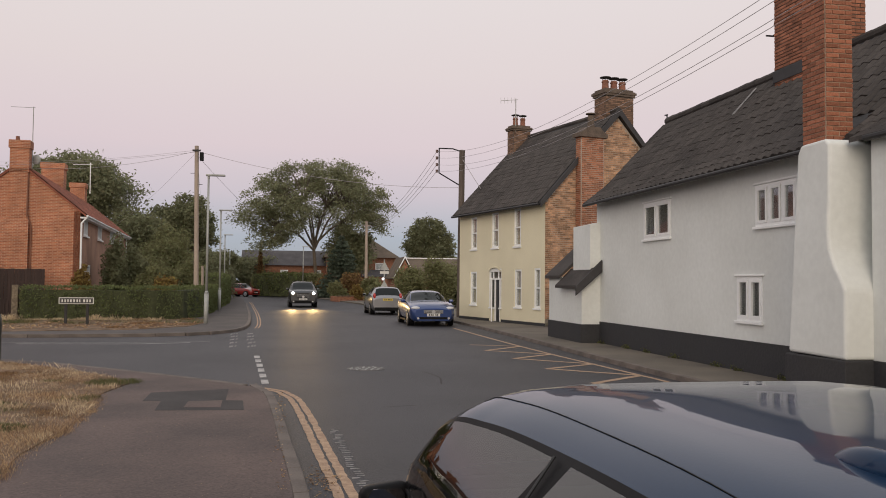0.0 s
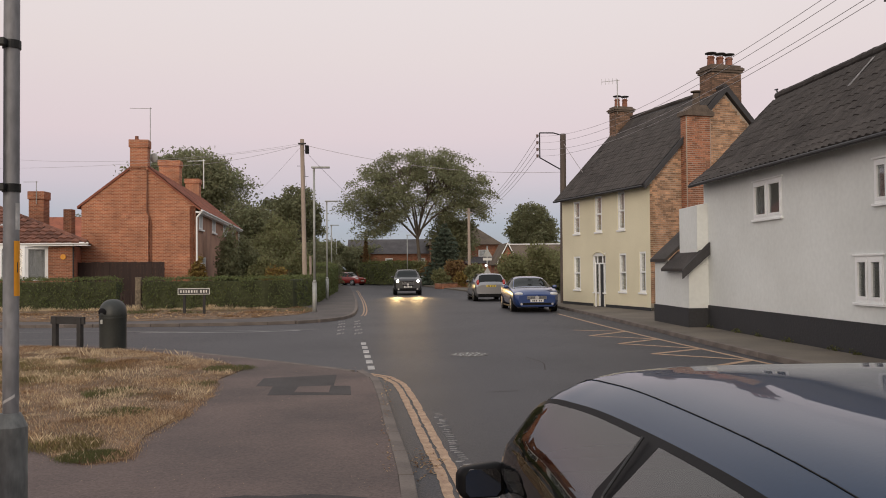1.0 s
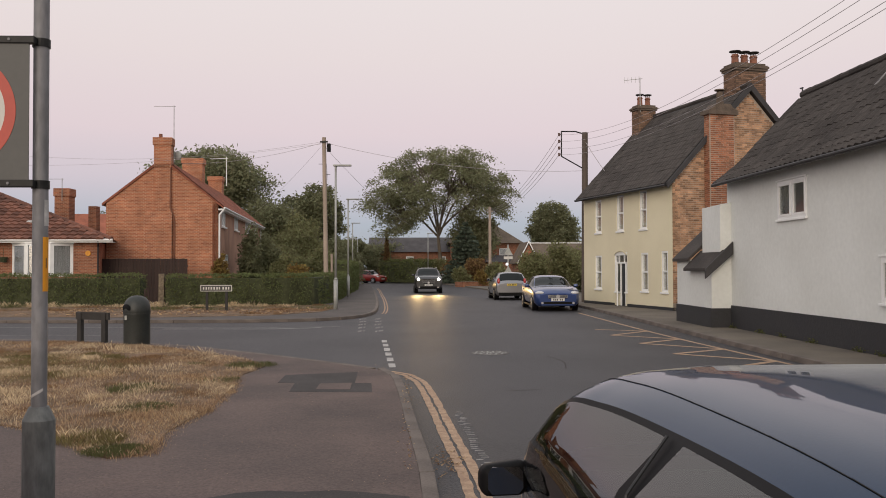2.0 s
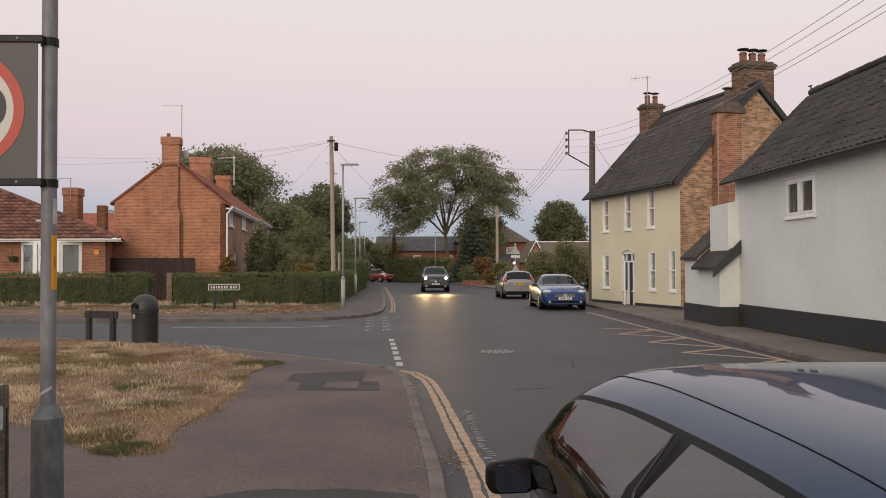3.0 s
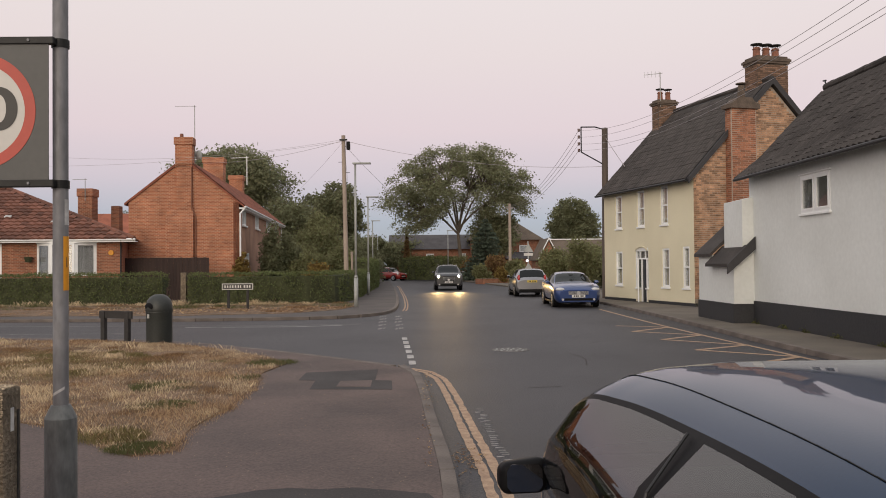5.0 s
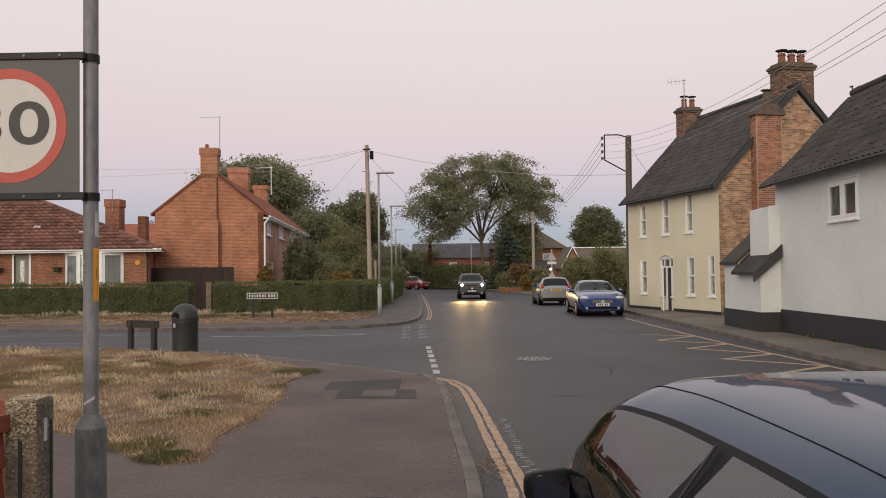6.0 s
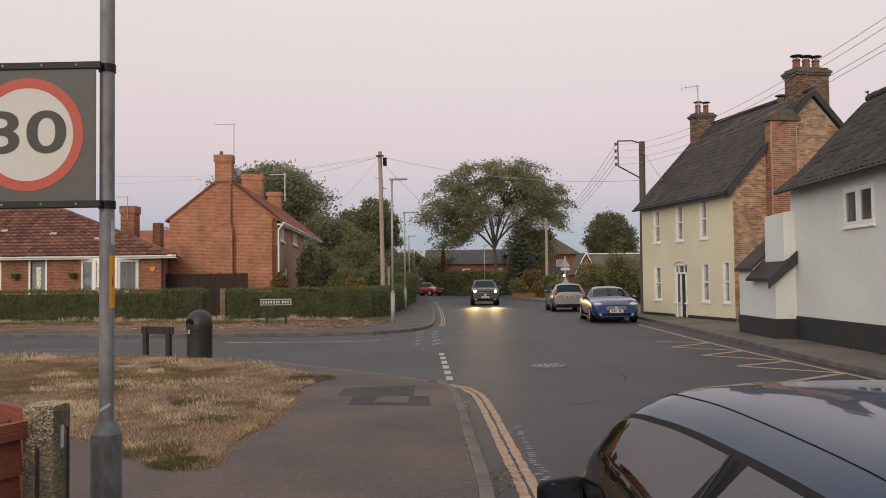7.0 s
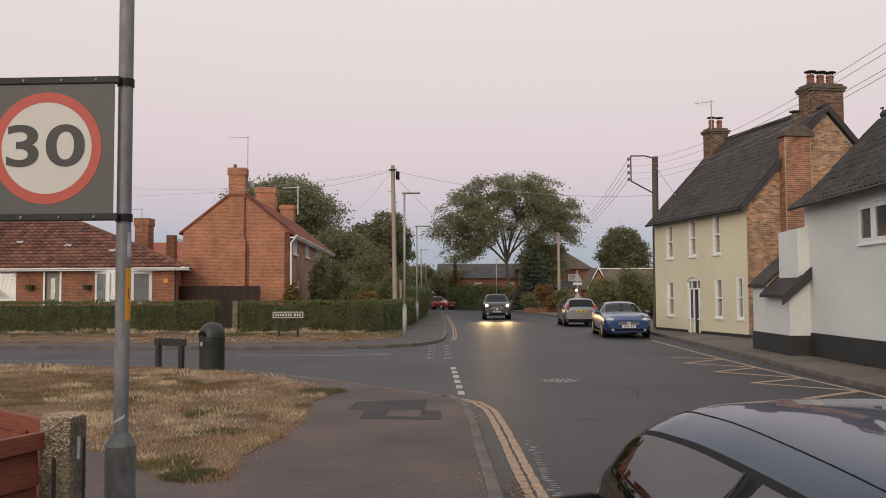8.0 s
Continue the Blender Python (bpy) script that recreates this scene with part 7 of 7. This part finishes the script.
    for key in sorted(groups):
        bm = bmesh.new()
        for q in groups[key]:
            bm.faces.new([bm.verts.new(p) for p in q])
        bmesh.ops.remove_doubles(bm, verts=bm.verts, dist=0.0005)
        bmesh.ops.dissolve_degenerate(bm, edges=bm.edges, dist=0.0005)
        if key == "body":
            for end in (rows[0], rows[-1]):
                ring = [(x, y, z) for x, y, z in end] + [(-x, y, z) for x, y, z in end[-2:0:-1]]
                try:
                    bm.faces.new([bm.verts.new(p) for p in ring])
                except ValueError:
                    pass
            bmesh.ops.remove_doubles(bm, verts=bm.verts, dist=0.0005)
        bmesh.ops.recalc_face_normals(bm, faces=bm.faces)
        base = key.split("|")[0]
        part(base, bm, NEAR_GLASS if shape is NEAR and look_of[base] is CAR_GLASS else look_of[base], car, "", True)
    wr = 0.315 if shape is not SUV else 0.36
    for fy in (0.19, 0.79):
        for side in (1, -1):
            y = L * (0.5 - fy)
            x = side * (W / 2 - 0.005)
            part("wheel_arch", rods(((x - side * 0.24, y, wr + 0.03), (x - side * 0.02, y, wr + 0.03), wr * 1.17, wr * 1.17, 22)), TRIM_BLACK, car)
            wh = part("wheel", rods(((x - side * 0.2, y, wr), (x + side * 0.004, y, wr), wr, wr * 0.985, 24)), RUBBER, car)
            rim = part("rim", rods(((x, y, wr), (x + side * 0.012, y, wr), wr * 0.66, wr * 0.62, 20)), ALLOY, wh)
            for a in range(5):
                t = a * 2 * math.pi / 5 + 0.6
                part("rim_gap", rods(((x + side * 0.011, y + wr * 0.4 * math.cos(t), wr + wr * 0.4 * math.sin(t)), (x + side * 0.015, y + wr * 0.4 * math.cos(t), wr + wr * 0.4 * math.sin(t)), wr * 0.14, wr * 0.14, 8)), TRIM_BLACK, wh)
    for side in (1, -1):
        xs, yf = side * W * (0.25 if shape is NEAR else 0.37 if shape is SALOON else 0.36), L * 0.5
        zl = Ht * (0.36 if shape is NEAR else 0.55 if shape is SUV else 0.515 if shape is SALOON else 0.50)
        bm = bmesh.new()
        bmesh.ops.create_uvsphere(bm, u_segments=14, v_segments=8, radius=1, matrix=Matrix.Translation((xs, yf - (0.15 if shape is SUV else 0.19 if shape is SALOON else 0.235), zl)) @ Matrix.Rotation(side * -0.45, 4, "Z") @ Matrix.Diagonal((0.19, 0.15, 0.075, 1)))
        h = part("headlight", bm, LENS, car, "", True)
        if lit:
            bm = bmesh.new()
            bmesh.ops.create_uvsphere(bm, u_segments=12, v_segments=8, radius=0.082, matrix=Matrix.Translation((xs, yf - 0.01, zl)))
            part("bulb", bm, HEADLIGHT, h, "lit headlight bulb", True)
        bm = bmesh.new()
        bmesh.ops.create_uvsphere(bm, u_segments=12, v_segments=8, radius=1, matrix=Matrix.Translation((side * W * 0.40, -L * 0.5 + 0.17, Ht * (0.66 if shape is HATCH else 0.60))) @ Matrix.Diagonal((0.085, 0.16, 0.19 if shape is HATCH else 0.13, 1)))
        part("tail_lamp", bm, TAIL, car, "", True)
        ym = L * (0.5 - 0.335)
        zm = Ht * 0.70
        near = shape is NEAR
        xm = side * (W / 2 + (0.088 if near else 0.075))
        zm -= 0.014 if near else 0.0
        turn = Matrix.Translation((xm, ym, zm)) @ Matrix.Rotation(side * (-0.12 if near else 0.25), 4, "Z")
        bm = bmesh.new()
        bmesh.ops.create_cube(bm, size=1, matrix=turn @ Matrix.Diagonal((0.172, 0.10, 0.138, 1) if near else (0.185, 0.105, 0.125, 1)))
        for v in bm.verts:
            if v.co.x * side > xm * side and v.co.z > zm:
                v.co.z -= 0.022 if near else 0.0
            if v.co.y > ym:
                v.co.z = zm + (v.co.z - zm) * (0.8 if near else 1)
        bmesh.ops.bevel(bm, geom=list(bm.edges), offset=0.034 if near else 0.05, segments=5, affect="EDGES", profile=0.5)
        mir = part("door_mirror", bm, TRIM_BLACK if colour is NAVY else colour, car, "", True)
        bm = slab([(a * 0.064, b * 0.048) for a, b in ((-1, -0.6), (-0.75, -1), (0.75, -1), (1, -0.6), (1, 0.55), (0.75, 1), (-0.75, 1), (-1, 0.55))], 0.0, 0.003)
        gl = part("mirror_glass", bm, MIRROR if near else CAR_GLASS, mir, "mirror glass in a dark housing" if near else "")
        gl.matrix_local = turn @ Matrix.Translation((0, -0.051, -0.004)) @ Matrix.Rotation(radians(90), 4, "X")
        part("mirror_arm", rods(((side * (W / 2 - 0.06), ym + 0.02, zm - 0.05), (side * (W / 2 + 0.03), ym, zm - 0.03), 0.025, 0.025, 8)), TRIM_BLACK, mir)
        part("sill", boxed(side * W * 0.485 - 0.03, side * W * 0.485 + 0.01, -L * 0.2, L * 0.2, Ht * 0.125, Ht * 0.175, 0.01), TRIM_BLACK, car)
        for fy in (0.56, 0.74):
            part("door_handle", boxed(side * (W / 2 - 0.01) - 0.012, side * (W / 2 - 0.01) + 0.012, L * (0.5 - fy) - 0.09, L * (0.5 - fy) + 0.09, Ht * 0.575, Ht * 0.592, 0.006), colour, car)
    rp = 0.51 if shape is HATCH else 0.42
    part("grille", boxed(-W * 0.2, W * 0.2, L * 0.5 - 0.03, L * 0.5 + 0.012, Ht * 0.36, Ht * (0.54 if shape is SUV else 0.465 if shape is SALOON else 0.43), 0.01), TRIM_BLACK, car)
    if shape in (SALOON, SUV):
        for i in range(4):
            z = Ht * (0.375 + 0.024 * i) if shape is SALOON else Ht * (0.40 + 0.035 * i)
            part("grille_bar", boxed(-W * 0.21, W * 0.21, L * 0.5 + 0.012, L * 0.5 + 0.022, z, z + 0.014, 0.003), ALLOY, car)
        part("emblem", rods(((0, L * 0.5 + 0.02, Ht * 0.415), (0, L * 0.5 + 0.032, Ht * 0.415), 0.075, 0.075, 24)), ALLOY, car)
        for side in (1, -1):
            part("fog_lamp", rods(((side * W * 0.33, L * 0.5 - 0.06, Ht * 0.235), (side * W * 0.33, L * 0.5 + 0.008, Ht * 0.235), 0.045, 0.045, 16)), ALLOY, car)
            if shape is SUV:
                part("roof_rail", rods(((side * W * 0.34, L * 0.02, Ht * 0.995), (side * W * 0.34, -L * 0.33, Ht * 0.985), 0.02, 0.02, 8)), ALLOY, car)
    part("lower_grille", boxed(-W * 0.3, W * 0.3, L * 0.5 - 0.05, L * 0.5 + 0.005, Ht * 0.20, Ht * 0.27, 0.01), TRIM_BLACK, car)
    part("front_plate", boxed(-0.26, 0.26, L * 0.5 + 0.01, L * 0.5 + 0.022, Ht * 0.29, Ht * 0.29 + 0.11), PLATE, car)
    part("rear_plate", boxed(-0.26, 0.26, -L * 0.5 - 0.02, -L * 0.5 + 0.01, Ht * rp, Ht * rp + 0.11), rear_plate, car)
    part("rear_bumper", boxed(-W * 0.40, W * 0.40, -L * 0.5 - 0.015, -L * 0.5 + 0.06, Ht * 0.17, Ht * 0.27, 0.015), TRIM_BLACK, car)
    for px in (-0.19, -0.12, 0.0, 0.07, 0.14):
        part("plate_bar", boxed(px, px + 0.045, L * 0.5 + 0.022, L * 0.5 + 0.0235, Ht * 0.29 + 0.02, Ht * 0.29 + 0.09), SIGN_BLACK, car)
        part("plate_bar", boxed(px, px + 0.045, -L * 0.5 - 0.0215, -L * 0.5 - 0.02, Ht * rp + 0.02, Ht * rp + 0.09), SIGN_BLACK, car)
    return car


CARY, CARX = 2.38, 1.29
near_car = make_car("navy_car", "dark navy hatchback parked at the kerb", pose(CARX, CARY, 0), 4.25, 1.80, 1.46, NEAR, NAVY, 8, trim_windows=True)
fin = bmesh.new()
bmesh.ops.create_uvsphere(fin, u_segments=20, v_segments=12, radius=1, matrix=Matrix.Translation((-0.335, -0.965, 1.445)) @ Matrix.Rotation(-0.12, 4, "X") @ Matrix.Diagonal((0.03, 0.105, 0.043, 1)))
part("roof_fin", fin, NAVY, near_car, "small shark-fin aerial", True)


def car_seat(x, y, width):
    """A cushion, a raked back and a headrest."""
    seat = part("seat", boxed(x - width / 2, x + width / 2, y, y + 0.52, 0.42, 0.58, 0.05), SEAT, near_car, "", True)
    back = boxed(-width / 2, width / 2, -0.07, 0.07, 0.0, 0.62, 0.06)
    back.transform(Matrix.Translation((x, y - 0.01, 0.54)) @ Matrix.Rotation(0.3, 4, "X"))
    part("seat_back", back, SEAT, seat, "", True)
    for hx in (x,) if width < 0.8 else (x - 0.36, x + 0.36):
        head = boxed(-0.125, 0.125, -0.045, 0.045, 0.0, 0.17, 0.04)
        rod(head, (-0.05, 0, -0.1), (-0.05, 0, 0.02), 0.007, 0.007, 6)
        rod(head, (0.05, 0, -0.1), (0.05, 0, 0.02), 0.007, 0.007, 6)
        head.transform(Matrix.Translation((hx, y - 0.21, 1.17)) @ Matrix.Rotation(0.18, 4, "X"))
        part("headrest", head, SEAT, seat, "", True)


for side in (1, -1):
    part("door_gap", rods(((side * 0.872, -0.47, 1.10), (side * 0.822, -0.425, 1.24), 0.004, 0.004, 6), ((side * 0.822, -0.425, 1.24), (side * 0.712, -0.375, 1.362), 0.004, 0.004, 6)), GUTTER, near_car, "dark gap between the doors")
car_seat(-0.36, -0.22, 0.5)
car_seat(0.36, -0.22, 0.5)
car_seat(0.0, -1.05, 1.25)
part("cabin_floor", boxed(-0.78, 0.78, -1.6, 1.5, 0.22, 0.28), SEAT, near_car)
dash = part("dashboard", extrude_yz([(0.72, 0.55), (0.62, 0.80), (0.66, 0.94), (0.86, 0.985), (1.3, 0.95), (1.3, 0.55)], -0.76, 0.76), TRIM_BLACK, near_car)
part("binnacle", extrude_yz([(0.66, 0.93), (0.64, 1.01), (0.70, 1.035), (0.84, 0.985)], 0.2, 0.54), TRIM_BLACK, dash)
wheel = bmesh.new()
ring = [Vector((0.185 * math.cos(2 * math.pi * k / 28), 0.185 * math.sin(2 * math.pi * k / 28), 0)) for k in range(28)]
for a, b in zip(ring, ring[1:] + ring[:1]):
    rod(wheel, a, b, 0.016, 0.016, 8)
for k in (0, 14, 21):
    rod(wheel, ring[k], (0, 0, -0.03), 0.014, 0.022, 6)
rod(wheel, (0, 0, -0.05), (0, 0, -0.005), 0.06, 0.055, 16)
wheel.transform(Matrix.Translation((0.36, 0.52, 0.93)) @ Matrix.Rotation(radians(65), 4, "X"))
part("steering_wheel", wheel, TRIM_BLACK, dash, "", True)
part("rear_view_mirror", boxed(-0.12, 0.12, 0.42, 0.45, 1.24, 1.31, 0.012), TRIM_BLACK, near_car)
make_car("blue_car", "metallic blue saloon parked facing the junction", pose(5.67, 35.45, 0, 0, 0, 179.5), 4.85, 1.86, 1.40, SALOON, BLUE, 4)
make_car("silver_car", "silver hatchback parked facing away", pose(5.13, 46.45, 0, 0, 0, 1.5), 3.95, 1.74, 1.48, HATCH, SILVER, 4)
make_car("red_car", "red hatchback standing at the bend", pose(-4.9, 93.5, 0, 0, 0, 232), 4.0, 1.74, 1.46, HATCH, CAR_RED, 3)
make_car("dark_suv", "dark grey off-roader with lit headlights on the road", pose(0.95, 58.6, 0, 0, 0, 181), 4.6, 1.88, 1.72, SUV, DARK_GREY, 4, lit=True)
for side in (1, -1):
    beam = bpy.data.lights.new("headlight_beam", "SPOT")
    beam.energy, beam.color, beam.spot_size, beam.spot_blend, beam.shadow_soft_size = 800, (1.0, 0.64, 0.26), radians(31), 0.9, 0.08
    new("headlight_beam", beam).matrix_world = pose(0.95 + side * 0.66, 56.1, 0.95, 87.3, 0, 180)
